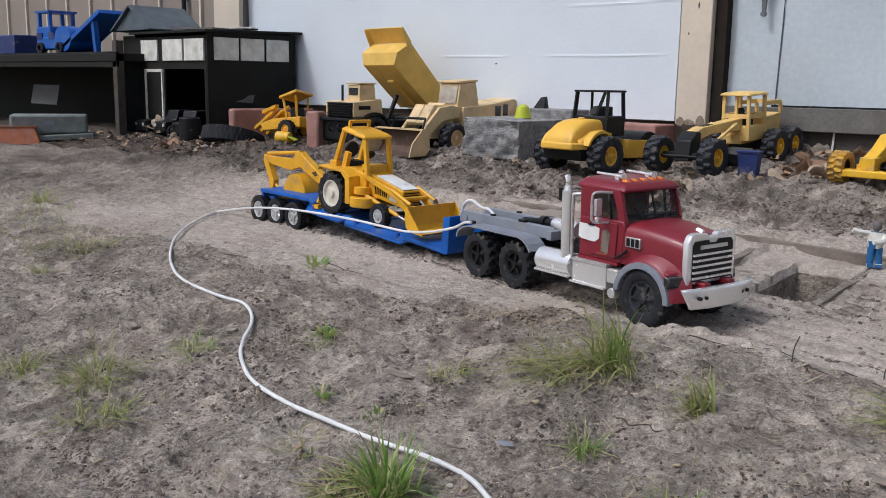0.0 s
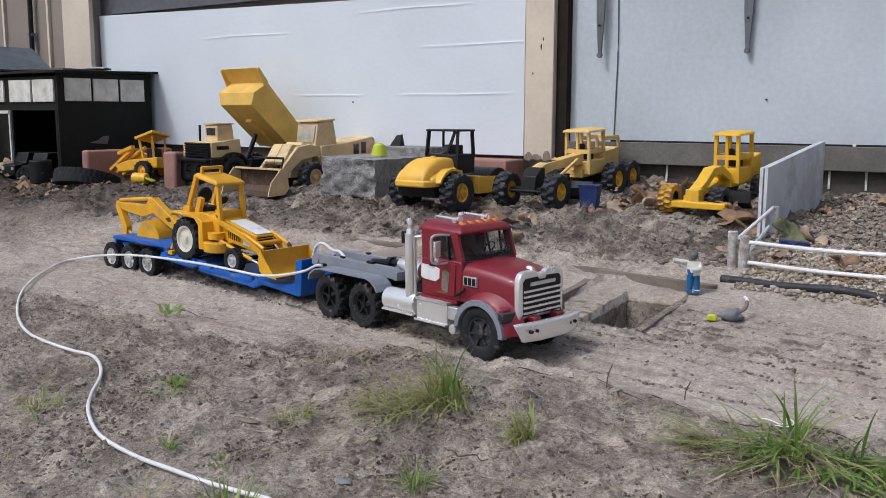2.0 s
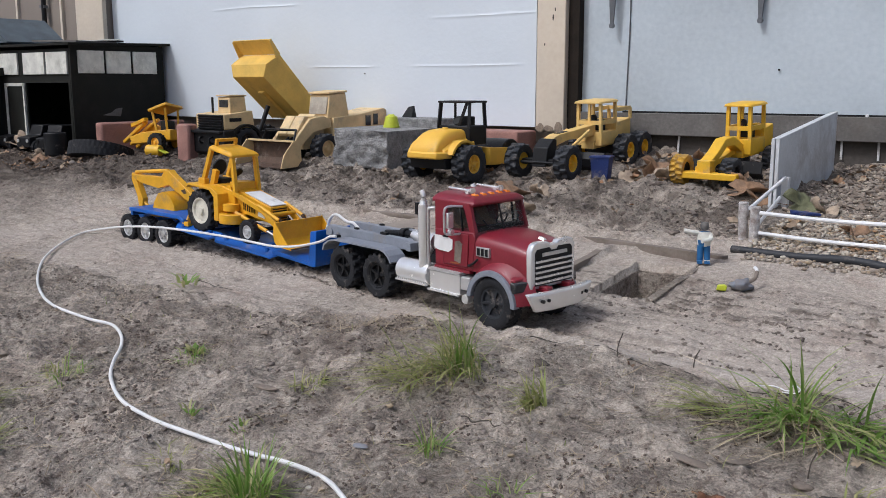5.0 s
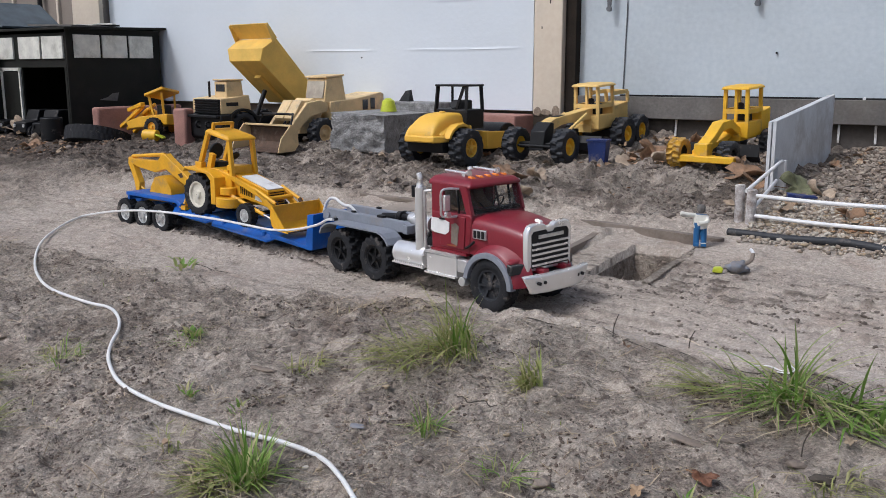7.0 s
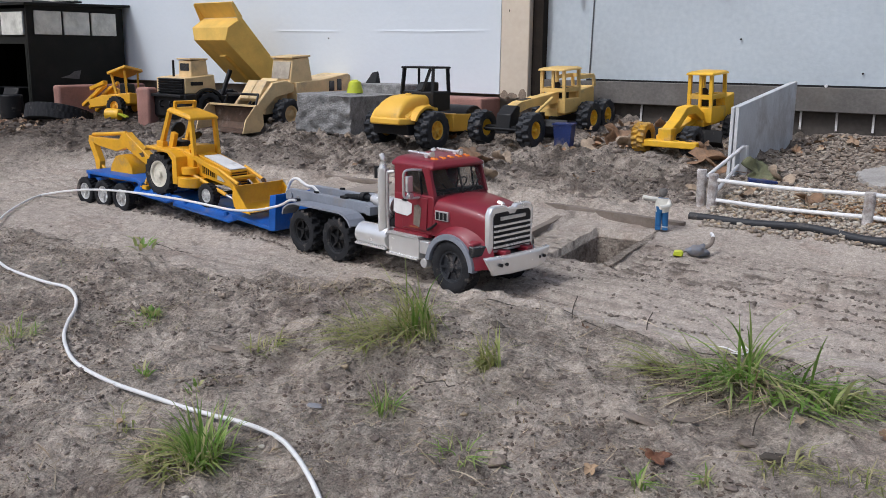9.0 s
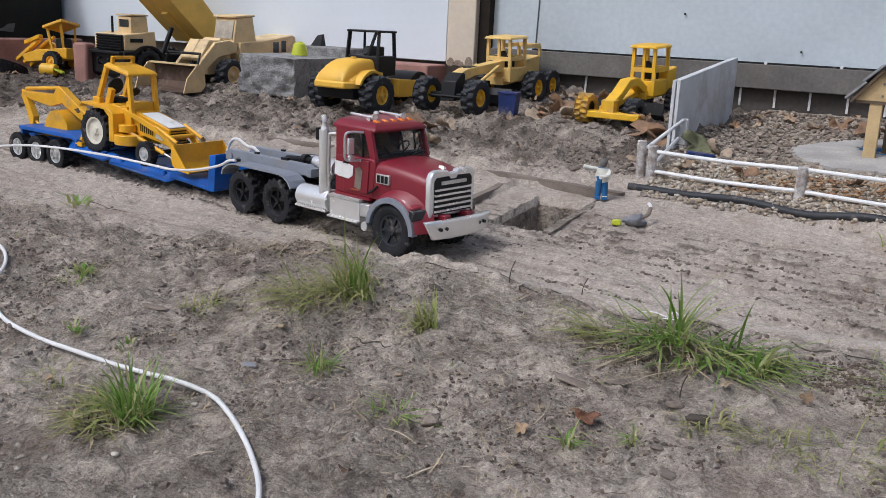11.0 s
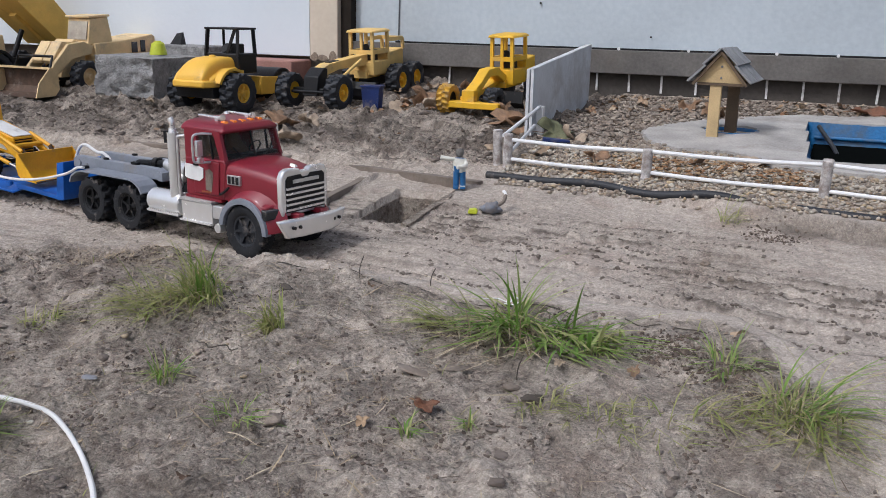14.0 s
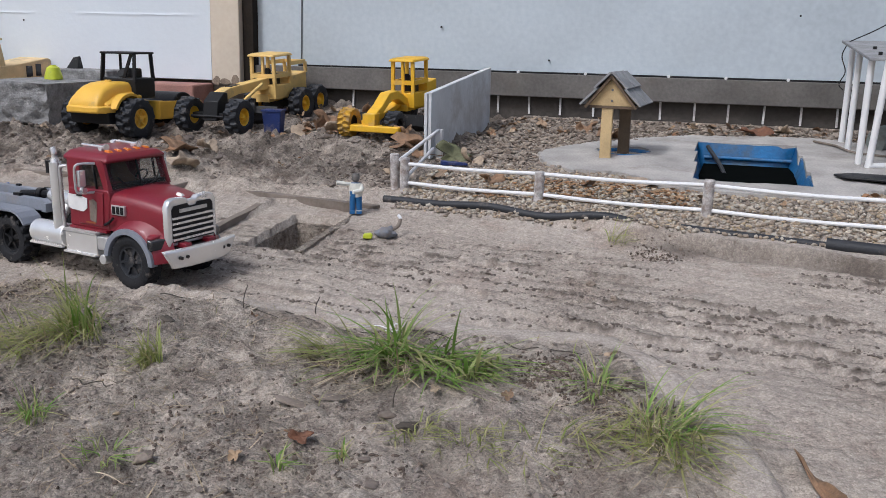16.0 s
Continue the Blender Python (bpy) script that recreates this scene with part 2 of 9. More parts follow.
M_YTYRE = mat("muddied_yellow_rubber", (0.52, 0.30, 0.03), 0.75, 0, 0.3, 0.02, 0.003, 0.3, dust=0.35)
M_CREAM = mat("faded_yellow_paint", (0.70, 0.52, 0.27), 0.6, 0, 0.16, 0.07, 0.006, 0.12, dust=0.2)
M_BEDY = mat("chipped_yellow_paint", (0.76, 0.50, 0.11), 0.55, 0, 0.16, 0.08, 0.006, 0.12, dust=0.1, dirt=(0.42, 0.25, 0.10))
M_PALE_Y = mat("sun_bleached_yellow", (0.74, 0.505, 0.17), 0.55, 0, 0.12, 0.06, 0.006, 0.1, dust=0.15)
M_BLACK = mat("black_plastic", (0.009, 0.0095, 0.011), 0.5, 0, 0.3, 0.04, 0.005, 0.15, dust=0.05, spec=0.3)
M_RUBBER = mat("dusty_black_rubber", (0.018, 0.019, 0.022), 0.8, 0, 0.35, 0.02, 0.003, 0.35, dust=0.10, spec=0.3)
M_RUBBER_G = mat("greyed_black_rubber", (0.021, 0.024, 0.030), 0.6, 0, 0.35, 0.025, 0.003, 0.3, dust=0.12, spec=0.4)
M_ROLLER = mat("soft_yellow_plastic", (0.80, 0.47, 0.055), 0.5, 0, 0.10, 0.08, 0.006, 0.06, dust=0.09)
M_RED = mat("burgundy_paint", (0.205, 0.013, 0.025), 0.42, 0, 0.14, 0.09, 0.004, 0.06, dust=0.07, coat=0.15)
M_CHROME = mat("chrome_plate", (0.90, 0.89, 0.86), 0.22, 0.62, 0.08, 0.03, 0.003, 0.10, dust=0.07)
M_SILVER = mat("silver_plastic", (0.66, 0.66, 0.65), 0.35, 0.6, 0.12, 0.03, 0.003, 0.1, dust=0.10)
M_GREYP = mat("blue_grey_plastic", (0.225, 0.245, 0.285), 0.5, 0, 0.15, 0.05, 0.005, 0.1, dust=0.2)
M_LUMP = mat("muddied_blue_grey_plastic", (0.17, 0.19, 0.23), 0.7, 0, 0.3, 0.02, 0.004, 0.4, dust=0.4)
M_DUSTPANE = mat("dust_coated_pane", (0.40, 0.36, 0.29), 0.4, 0, 0.25, 0.05, 0.005, 0.1, dust=0.2)
M_SEAT = mat("brown_seat_plastic", (0.20, 0.115, 0.06), 0.6, 0, 0.15, 0.03, 0.004, 0.1)
M_WHITEP = mat("white_tape", (0.76, 0.76, 0.75), 0.6, 0, 0.12, 0.03, 0.004, 0.2, dust=0.18)
M_BLUE = mat("bright_blue_paint", (0.010, 0.105, 0.44), 0.4, 0, 0.2, 0.05, 0.005, 0.1, dust=0.14)
M_BLUE_TUB = mat("blue_tub_plastic", (0.012, 0.13, 0.33), 0.4, 0, 0.3, 0.08, 0.01, 0.2, dirt=(0.10, 0.11, 0.10))
M_NAVY = mat("navy_plastic", (0.012, 0.03, 0.14), 0.5, 0, 0.2, 0.04, 0.005, 0.1, dust=0.2)
M_RIMW = mat("cream_rim", (0.66, 0.63, 0.53), 0.5, 0, 0.12, 0.02, 0.003, 0.1, dust=0.15)
M_RIMS = mat("silver_rim", (0.72, 0.73, 0.73), 0.35, 0.7, 0.15, 0.02, 0.003, 0.1, dust=0.18)
M_SHED = mat("black_stained_board", (0.0135, 0.0145, 0.0115), 0.75, 0, 0.35, 0.12, 0.006, 0.3, dirt=(0.030, 0.026, 0.023), spec=0.25)
M_SHINGLE = mat("blue_grey_roofing", (0.10, 0.125, 0.145), 0.85, 0, 0.3, 0.08, 0.004, 0.5)
M_MILK = mat("milky_window", (0.74, 0.73, 0.66), 0.35, 0, 0.22, 0.06, 0.006, 0.1, dirt=(0.36, 0.36, 0.30))
M_PINE = mat("pale_pine", (0.53, 0.39, 0.20), 0.6, 0, 0.2, 0.06, 0.004, 0.2)
# Darker copy of the pine; puts shade into the rear leg's colour.
M_PINE_DK = mat("dark_pine", (0.13, 0.09, 0.055), 0.7, 0, 0.25, 0.06, 0.004, 0.2)
M_GREYSH = mat("grey_shingle", (0.27, 0.275, 0.28), 0.85, 0, 0.3, 0.04, 0.004, 0.4)
M_WHITE_HOSE = mat("white_hose", (0.74, 0.74, 0.73), 0.42, 0, 0.08, 0.05, 0.004, 0.05, dust=0.06)
M_BLACK_HOSE = mat("black_pipe", (0.022, 0.024, 0.029), 0.6, 0, 0.3, 0.05, 0.005, 0.2, dust=0.09)
M_LIME = mat("lime_plastic", (0.50, 0.56, 0.03), 0.45, 0, 0.15, 0.03, 0.004, 0.1, dust=0.1)
M_CLOTH_W = mat("painted_white", (0.70, 0.69, 0.62), 0.6, 0, 0.12, 0.02, 0.004, 0.05, dust=0.15)
M_CLOTH_B = mat("painted_jeans_blue", (0.02, 0.12, 0.30), 0.6, 0, 0.15, 0.02, 0.004, 0.05, dust=0.12)
M_AMBER = mat("amber_lens", (0.75, 0.22, 0.03), 0.25, 0, 0.1, 0.01, 0.003, 0.05)
M_RUST = mat("rusty_worn_steel", (0.10, 0.062, 0.042), 0.75, 0.2, 0.4, 0.03, 0.004, 0.3, dust=0.15)
M_GLASS = glass_mat("dusty_windscreen", (0.05, 0.055, 0.055), 0.10, 0.20)
M_DARKGLASS = mat("dark_glass", (0.03, 0.032, 0.035), 0.12, 0, 0.2, 0.05, 0.004, 0.02, dust=0.1)
M_WATER = mat("dark_water", (0.004, 0.005, 0.005), 0.35, 0, 0.1, 0.2, 0.02, 0.02, spec=0.0)
M_ORANGE = mat("orange_plastic", (0.30, 0.085, 0.028), 0.55, 0, 0.2, 0.05, 0.005, 0.1, dust=0.2)
M_MINT = mat("dirty_mint_plastic", (0.20, 0.225, 0.21), 0.5, 0, 0.25, 0.06, 0.005, 0.1, dust=0.25, dirt=(0.10, 0.085, 0.07))
M_SIGN = mat("dim_grey_board", (0.055, 0.057, 0.055), 0.7, 0, 0.3, 0.06, 0.005, 0.1)
M_WOODBEAM = mat("silted_plank", (0.19, 0.155, 0.125), 0.9, 0, 0.3, 0.06, 0.005, 0.4, dust=0.35)
M_PLY = mat("silted_plywood", (0.33, 0.28, 0.23), 0.9, 0, 0.2, 0.08, 0.005, 0.35, dust=0.55)
M_STEEL = mat("grey_steel", (0.17, 0.18, 0.195), 0.45, 0.7, 0.2, 0.04, 0.004, 0.1)
M_GRASS = island_mat("grass_blades", [(0.23, 0.28, 0.068), (0.47, 0.42, 0.22), (0.31, 0.36, 0.10), (0.42, 0.41, 0.17), (0.22, 0.28, 0.065), (0.52, 0.46, 0.27)], 0.6, thin=0.4)
M_GRASS_G = island_mat("fresh_grass_blades", [(0.15, 0.28, 0.045), (0.21, 0.35, 0.065), (0.32, 0.42, 0.12), (0.50, 0.46, 0.23), (0.17, 0.31, 0.055), (0.41, 0.44, 0.18)], 0.55, thin=0.4)
M_STRAW = island_mat("dry_grass_and_twigs", [(0.26, 0.19, 0.115), (0.46, 0.37, 0.24), (0.10, 0.07, 0.05), (0.58, 0.49, 0.35), (0.36, 0.28, 0.18)], 0.85)
M_ROCK = mat("dusty_stone", (0.29, 0.235, 0.185), 0.9, 0, 0.35, 0.012, 0.003, 0.5, dust=0.3)
M_LEAF = island_mat("dry_leaves", [(0.20, 0.12, 0.07), (0.36, 0.25, 0.15), (0.13, 0.08, 0.05), (0.42, 0.33, 0.23), (0.26, 0.13, 0.06)], 0.75)
M_LEAF_BROWN = mat("curled_brown_leaf", (0.25, 0.15, 0.085), 0.7, 0, 0.35, 0.02, 0.003, 0.4)
M_LEAF_RUST = mat("rust_leaf", (0.17, 0.075, 0.04), 0.7, 0, 0.35, 0.02, 0.003, 0.4)
M_LEAF_PALE = mat("pale_tan_leaf", (0.42, 0.33, 0.24), 0.75, 0, 0.3, 0.02, 0.003, 0.4)
M_LEAF_GREEN = mat("green_tan_leaf", (0.15, 0.155, 0.08), 0.7, 0, 0.4, 0.03, 0.003, 0.4)
M_HUMUS = island_mat("dark_humus", [(0.105, 0.078, 0.060), (0.16, 0.122, 0.096), (0.075, 0.056, 0.044), (0.21, 0.165, 0.132)], 0.97)
M_CLOD = island_mat("soil_clods", [(0.19, 0.157, 0.133), (0.28, 0.24, 0.205), (0.235, 0.198, 0.168), (0.32, 0.28, 0.24)], 0.97)
M_CLOD_DK = island_mat("damp_clods", [(0.105, 0.083, 0.069), (0.175, 0.145, 0.122), (0.14, 0.113, 0.095), (0.225, 0.19, 0.162)], 0.97)
M_PEBBLE = island_mat("river_pebbles", [(0.42, 0.38, 0.31), (0.25, 0.205, 0.16), (0.50, 0.46, 0.39), (0.33, 0.25, 0.17), (0.17, 0.145, 0.125), (0.41, 0.32, 0.20)], 0.8)
M_LITTER = island_mat("rusty_litter", [(0.30, 0.17, 0.08), (0.22, 0.11, 0.05), (0.36, 0.25, 0.14), (0.13, 0.08, 0.045)], 0.85)
M_PEBBLE_DK = island_mat("dirty_pebbles", [(0.19, 0.148, 0.115), (0.29, 0.245, 0.20), (0.12, 0.092, 0.072), (0.23, 0.188, 0.15), (0.36, 0.315, 0.255)], 0.9)


# ---- building helpers ----
def finish(bm, material, name, bevel=0.0, sharp=35):
    bmesh.ops.recalc_face_normals(bm, faces=bm.faces[:])
    me = bpy.data.meshes.new(name)
    bm.to_mesh(me)
    bm.free()
    me.materials.append(material)
    me.polygons.foreach_set("use_smooth", [True] * len(me.polygons))
    me.set_sharp_from_angle(angle=radians(sharp))
    return me


def part(name, bm, material, parent=None, label="", bevel=0.0, at=None, sharp=35):
    """One mesh object from a bmesh (or a ready mesh), under a thing or a part."""
    me = bm if isinstance(bm, bpy.types.Mesh) else finish(bm, material, name, sharp=sharp)
    ob = new(name, me)
    if parent is not None:
        ob.parent = parent
    if at is not None:
        ob.matrix_basis = at
    if bevel:
        md = ob.modifiers.new("edge", "BEVEL")
        md.width, md.segments, md.limit_method, md.angle_limit = bevel, 2, "ANGLE", radians(35)
    return tagged(ob, label) if label else ob


def thing(name, m, label, category, group="", kind=""):
    ob = new(name)
    ob.empty_display_size = 0.05
    ob.matrix_basis = m
    return tagged(ob, label, category, group, kind)


def B():
    return bmesh.new()


def box(bm, c, s, rot=None):
    m = Matrix.Translation(c) @ (rot or Matrix.Identity(4)) @ Matrix.Diagonal((*s, 1))
    bmesh.ops.create_cube(bm, size=1, matrix=m)
    return bm


def cyl(bm, a, b, r, r2=None, seg=20):
    a, b = Vector(a), Vector(b)
    d = b - a
    m = Matrix.Translation((a + b) / 2) @ d.to_track_quat("Z", "Y").to_matrix().to_4x4()
    bmesh.ops.create_cone(bm, cap_ends=True, segments=seg, radius1=r, radius2=r if r2 is None else r2, depth=d.length, matrix=m)
    return bm


def beam(bm, a, b, w, h, roll=0):
    """A square bar from a to b."""
    a, b = Vector(a), Vector(b)
    d = b - a
    m = Matrix.Translation((a + b) / 2) @ d.to_track_quat("X", "Z").to_matrix().to_4x4() @ pose(0, 0, 0, roll) @ Matrix.Diagonal((d.length, w, h, 1))
    bmesh.ops.create_cube(bm, size=1, matrix=m)
    return bm


def prism(bm, pts, y0, y1, axis="y"):
    """A closed outline of (x, z) points drawn out from y0 to y1 (or of (y, z) points along x, or of (x, y) points along z)."""
    put = {"y": lambda p, q: (p[0], q, p[1]), "x": lambda p, q: (q, p[0], p[1]), "z": lambda p, q: (p[0], p[1], q)}[axis]
    v0, v1 = [bm.verts.new(put(p, y0)) for p in pts], [bm.verts.new(put(p, y1)) for p in pts]
    n = len(pts)
    bm.faces.new(v0), bm.faces.new(v1[::-1])
    for k in range(n):
        bm.faces.new((v0[k], v0[(k + 1) % n], v1[(k + 1) % n], v1[k]))
    return bm


def taper(bm, rings):
    """Joins rings of equal counts of points into a closed solid."""
    vs = [[bm.verts.new(p) for p in r] for r in rings]
    n = len(vs[0])
    bm.faces.new(vs[0][::-1]), bm.faces.new(vs[-1])
    for a, b in zip(vs, vs[1:]):
        for k in range(n):
            bm.faces.new((a[k], a[(k + 1) % n], b[(k + 1) % n], b[k]))
    return bm


def arch(bm, cx, cz, r0, r1, a0, a1, y0, y1, n=10):
    """A curved strip, as a mudguard, in the xz plane."""
    pts = [(cx + r1 * math.cos(radians(a0 + (a1 - a0) * k / n)), cz + r1 * math.sin(radians(a0 + (a1 - a0) * k / n))) for k in range(n + 1)]
    pts += [(cx + r0 * math.cos(radians(a1 + (a0 - a1) * k / n)), cz + r0 * math.sin(radians(a1 + (a0 - a1) * k / n))) for k in range(n + 1)]
    for k in range(n):
        q = [pts[k], pts[k + 1], pts[2 * n - k], pts[2 * n + 1 - k]]
        prism(bm, q, y0, y1)
    bmesh.ops.remove_doubles(bm, verts=bm.verts[:], dist=1e-6)
    return bm


def curve_pts(pts, n=8):
    """A smooth way through the points."""
    p = [Vector(q) for q in pts]
    p = [p[0] * 2 - p[1]] + p + [p[-1] * 2 - p[-2]]
    out = []
    for k in range(1, len(p) - 2):
        for j in range(n):
            t = j / n
            a, b, c, d = p[k - 1], p[k], p[k + 1], p[k + 2]
            out.append(0.5 * (2 * b + (c - a) * t + (2 * a - 5 * b + 4 * c - d) * t * t + (3 * b - a - 3 * c + d) * t ** 3))
    return out + [p[-2]]


def tube(bm, pts, r, seg=10, n=8, smooth=True):
    w = curve_pts(pts, n) if smooth else [Vector(q) for q in pts]
    rings, up = [], Vector((0, 0, 1))
    for k, q in enumerate(w):
        d = (w[min(k + 1, len(w) - 1)] - w[max(k - 1, 0)]).normalized()
        s = d.cross(up)
        s = s.normalized() if s.length > 1e-3 else Vector((1, 0, 0))
        u = s.cross(d)
        rr = r(k / (len(w) - 1)) if callable(r) else r
        rings.append([q + (s * math.cos(2 * math.pi * j / seg) + u * math.sin(2 * math.pi * j / seg)) * rr for j in range(seg)])
    return taper(bm, rings)


def lathe(bm, prof, seg=28):
    """Turns (radius, y) points round the y axis."""
    rings = [[bm.verts.new((r * math.cos(2 * math.pi * k / seg), y, r * math.sin(2 * math.pi * k / seg))) for k in range(seg)] for r, y in prof]
    for a, b in zip(rings, rings[1:]):
        for k in range(seg):
            bm.faces.new((a[k], a[(k + 1) % seg], b[(k + 1) % seg], b[k]))
    return bm


def tyre_mesh(R, w, rin, lugs, depth, width, slant=0.0, pairs=True):
    """A tyre round the y axis in one piece, with raised tread bars that lean by slant degrees."""
    bm = B()
    h = w / 2
    s = R * 0.13
    seg = max(40, lugs * 6) if lugs < 24 else lugs * 4
    duty = min(0.72, width * lugs / (2 * math.pi * R) + 0.08)
    lean = math.tan(radians(slant)) * lugs / (2 * math.pi * R)
    side = [(rin, -h * 0.8), (rin + s * 0.6, -h * 0.97), (R - s * 1.4, -h), (R - s * 0.7, -h * 0.97)]
    rows = [(r, y, False) for r, y in side] + [(R, h * f, True) for f in (-0.9, -0.86, -0.45, -0.08, 0.08, 0.45, 0.86, 0.9)] + [(r, -y, False) for r, y in side[::-1]] + [(rin, -h * 0.8, False)]
    rings = []
    for r, y, tread in rows:
        ring = []
        for k in range(seg):
            q = r
            if tread:
                ph = (k / seg * lugs + (0.5 if pairs and y > 0 else 0.0) + lean * abs(y)) % 1.0
                q = r if ph < duty else r - depth
                if abs(y) > h * 0.88:
                    q -= depth * 0.5
            a = 2 * math.pi * k / seg
            ring.append(bm.verts.new((q * math.cos(a), y, q * math.sin(a))))
        rings.append(ring)
    for a, b in zip(rings, rings[1:]):
        for k in range(seg):
            bm.faces.new((a[k], a[(k + 1) % seg], b[(k + 1) % seg], b[k]))
    return bm


def rim_mesh(r, w, spokes, dish=0.3, hub=0.28):
    """A dished rim whose face looks to -y."""
    bm = B()
    h = w / 2
    lathe(bm, [(r * 1.02, -h * 0.78), (r * 0.96, -h * 0.86), (r * 0.86, -h * 0.8), (r * 0.8, -h * (1 - dish) * 0.8), (r * 0.45, -h * (1 - dish) * 0.85), (r * hub, -h * 0.6), (r * hub * 0.8, -h * 0.92), (0.0005, -h * 0.95)], 28)
    for k in range(spokes):
        a = 2 * math.pi * k / spokes
        beam(bm, (r * hub * math.cos(a), -h * 0.62, r * hub * math.sin(a)), (r * 0.88 * math.cos(a), -h * 0.66, r * 0.88 * math.sin(a)), r * 0.16, h * 0.25)
    for k in range(6):
        a = 2 * math.pi * (k + 0.5) / 6
        cyl(bm, (r * hub * 0.95 * math.cos(a), -h * 0.5, r * hub * 0.95 * math.sin(a)), (r * hub * 0.95 * math.cos(a), -h * 0.75, r * hub * 0.95 * math.sin(a)), r * 0.05, seg=6)
    lathe(bm, [(r * 0.98, h * 0.78), (r * 0.5, h * 0.5), (0.0005, h * 0.5)], 28)
    return bm


def add_wheel(parent, at, tyre, rim, right=True):
    """A tyre with its rim, from ready meshes; right: its face looks to -y."""
    t = part("tyre", tyre, None, parent, at=pose(*at) @ pose(0, 0, 0, 0, random.uniform(0, 60), 0 if right else 180))
    part("rim", rim, None, t)
    return t


# ---- the ground ----
def vnoise(x, y, s, seed):
    """Smooth lattice noise between -1 and 1 for arrays."""
    x, y = x / s, y / s
    xi, yi = np.floor(x), np.floor(y)
    fx, fy = x - xi, y - yi
    fx, fy = fx * fx * (3 - 2 * fx), fy * fy * (3 - 2 * fy)

    def hsh(a, b):
        v = np.sin(a * 127.1 + b * 311.7 + seed * 74.7) * 43758.5453
        return (v - np.floor(v)) * 2 - 1
    return (hsh(xi, yi) * (1 - fx) + hsh(xi + 1, yi) * fx) * (1 - fy) + (hsh(xi, yi + 1) * (1 - fx) + hsh(xi + 1, yi + 1) * fx) * fy


def sstep(a, b, v):
    t = np.clip((v - a) / (b - a), 0, 1)
    return t * t * (3 - 2 * t)


GY = [-2, 0.0, 0.5, 0.9, 1.1, 1.3, 1.45, 1.6, 1.85, 2.1, 2.3, 2.45, 2.65, 2.9, 3.1, 3.4, 3.7, 6]
GZ = {-6.5: [-.04, -.03, -.02, -.01, 0, .01, .02, .03, .05, .07, .08, .09, .11, .14, .16, .18, .20, .20],
      -2.2: [-.04, -.03, -.01, .015, .03, .04, .045, .052, .068, .088, .102, .115, .14, .165, .185, .20, .23, .23],
      -1.1: [-.04, -.03, -.01, .02, .04, .055, .054, .056, .068, .090, .106, .124, .152, .195, .205, .22, .25, .25],
      0.0: [-.04, -.03, -.01, .022, .044, .060, .055, .056, .064, .086, .130, .155, .175, .20, .205, .225, .26, .26],
      1.5: [-.05, -.04, -.02, .012, .034, .050, .050, .055, .064, .086, .130, .155, .175, .20, .205, .225, .26, .26]}


def plateau(x, y):
    """1 on the near bank, 0 on the road: its lip runs along the road and then bends to the camera."""
    lip = 1.392 + 0.012 * np.sin(x * 5.0) + 0.006 * np.sin(x * 23.0) - 0.03 * sstep(-0.5, -1.2, x) + 0.02 * sstep(-0.25, 0.0, x)
    bend = np.interp(y, [0.3, 0.95, 1.06, 1.15, 1.25, 1.35, 1.40], [0.70, 0.385, 0.335, 0.295, 0.235, 0.165, 0.12]) + 0.006 * np.sin(y * 31.0)
    d = np.minimum(lip - y, (bend - x) * 0.8)
    return sstep(-0.006, 0.016, d), d


def road_far(x):
    """Where the road ends against the raised bank before the machines."""
    return np.interp(x, [-4, -2.8, -1.9, -1.15, -0.6, 0.0, 0.25, 0.56, 2.0], [2.12, 2.24, 2.33, 2.30, 2.32, 2.185, 2.135, 2.09, 2.0])


PIT = (-0.86, -0.70, 1.865, 2.17)
SHELF = (-0.975, -0.712, 1.90, 2.268)
TUB = (0.110, 0.456, 2.63, 3.262)
PAD = [(-0.355, 2.87), (-0.30, 3.02), (-0.21, 3.16), (-0.05, 3.30), (0.06, 3.38), (0.48, 3.45), (0.66, 3.38), (0.80, 3.18), (0.82, 2.86), (0.66, 2.70),
       (0.59, 2.58), (0.53, 2.515), (0.39, 2.495), (0.18, 2.49), (0.05, 2.50), (0.02, 2.60), (-0.08, 2.67), (-0.21, 2.67), (-0.32, 2.76)]


def base_z(x, y):
    x, y = np.asarray(x, float), np.asarray(y, float)
    cols = sorted(GZ)
    z = np.zeros(np.broadcast(x, y).shape)
    xs = np.clip(x, cols[0], cols[-1])
    for a, b in zip(cols, cols[1:]):
        t = np.clip((xs - a) / (b - a), 0, 1)
        inside = (xs >= a) & (xs <= b)
        zz = np.interp(y, GY, GZ[a]) * (1 - t) + np.interp(y, GY, GZ[b]) * t
        z = np.where(inside, zz, z)
    p, d = plateau(x, y)
    lipw = sstep(-1.5, -0.6, x)
    z = z + lipw * (0.034 * p * sstep(0.5, 1.15, y) + 0.007 * np.exp(-((d - 0.030) / 0.026) ** 2))
    # The wheels' lane is worn a little lower than the rest of the road.
    z = z - 0.009 * sstep(1.40, 1.45, y) * sstep(1.66, 1.54, y) * sstep(-2.6, -1.6, x) * sstep(0.6, 0.2, x)
    e = y - road_far(x)
    crisp = sstep(-0.25, 0.1, x)
    e = e + 0.010 * vnoise(x, y, 0.07, 24) + 0.005 * vnoise(x, y, 0.025, 25)
    z = z + 0.016 * ((1 - crisp) * sstep(-0.015, 0.02, e) + crisp * sstep(-0.008, 0.006, e) * (1 + 0.8 * np.exp(-(e / 0.035) ** 2)) - 0.4 * crisp * np.exp(-((e + 0.02) / 0.014) ** 2)) * sstep(0.5, 0.2, e)
    return z


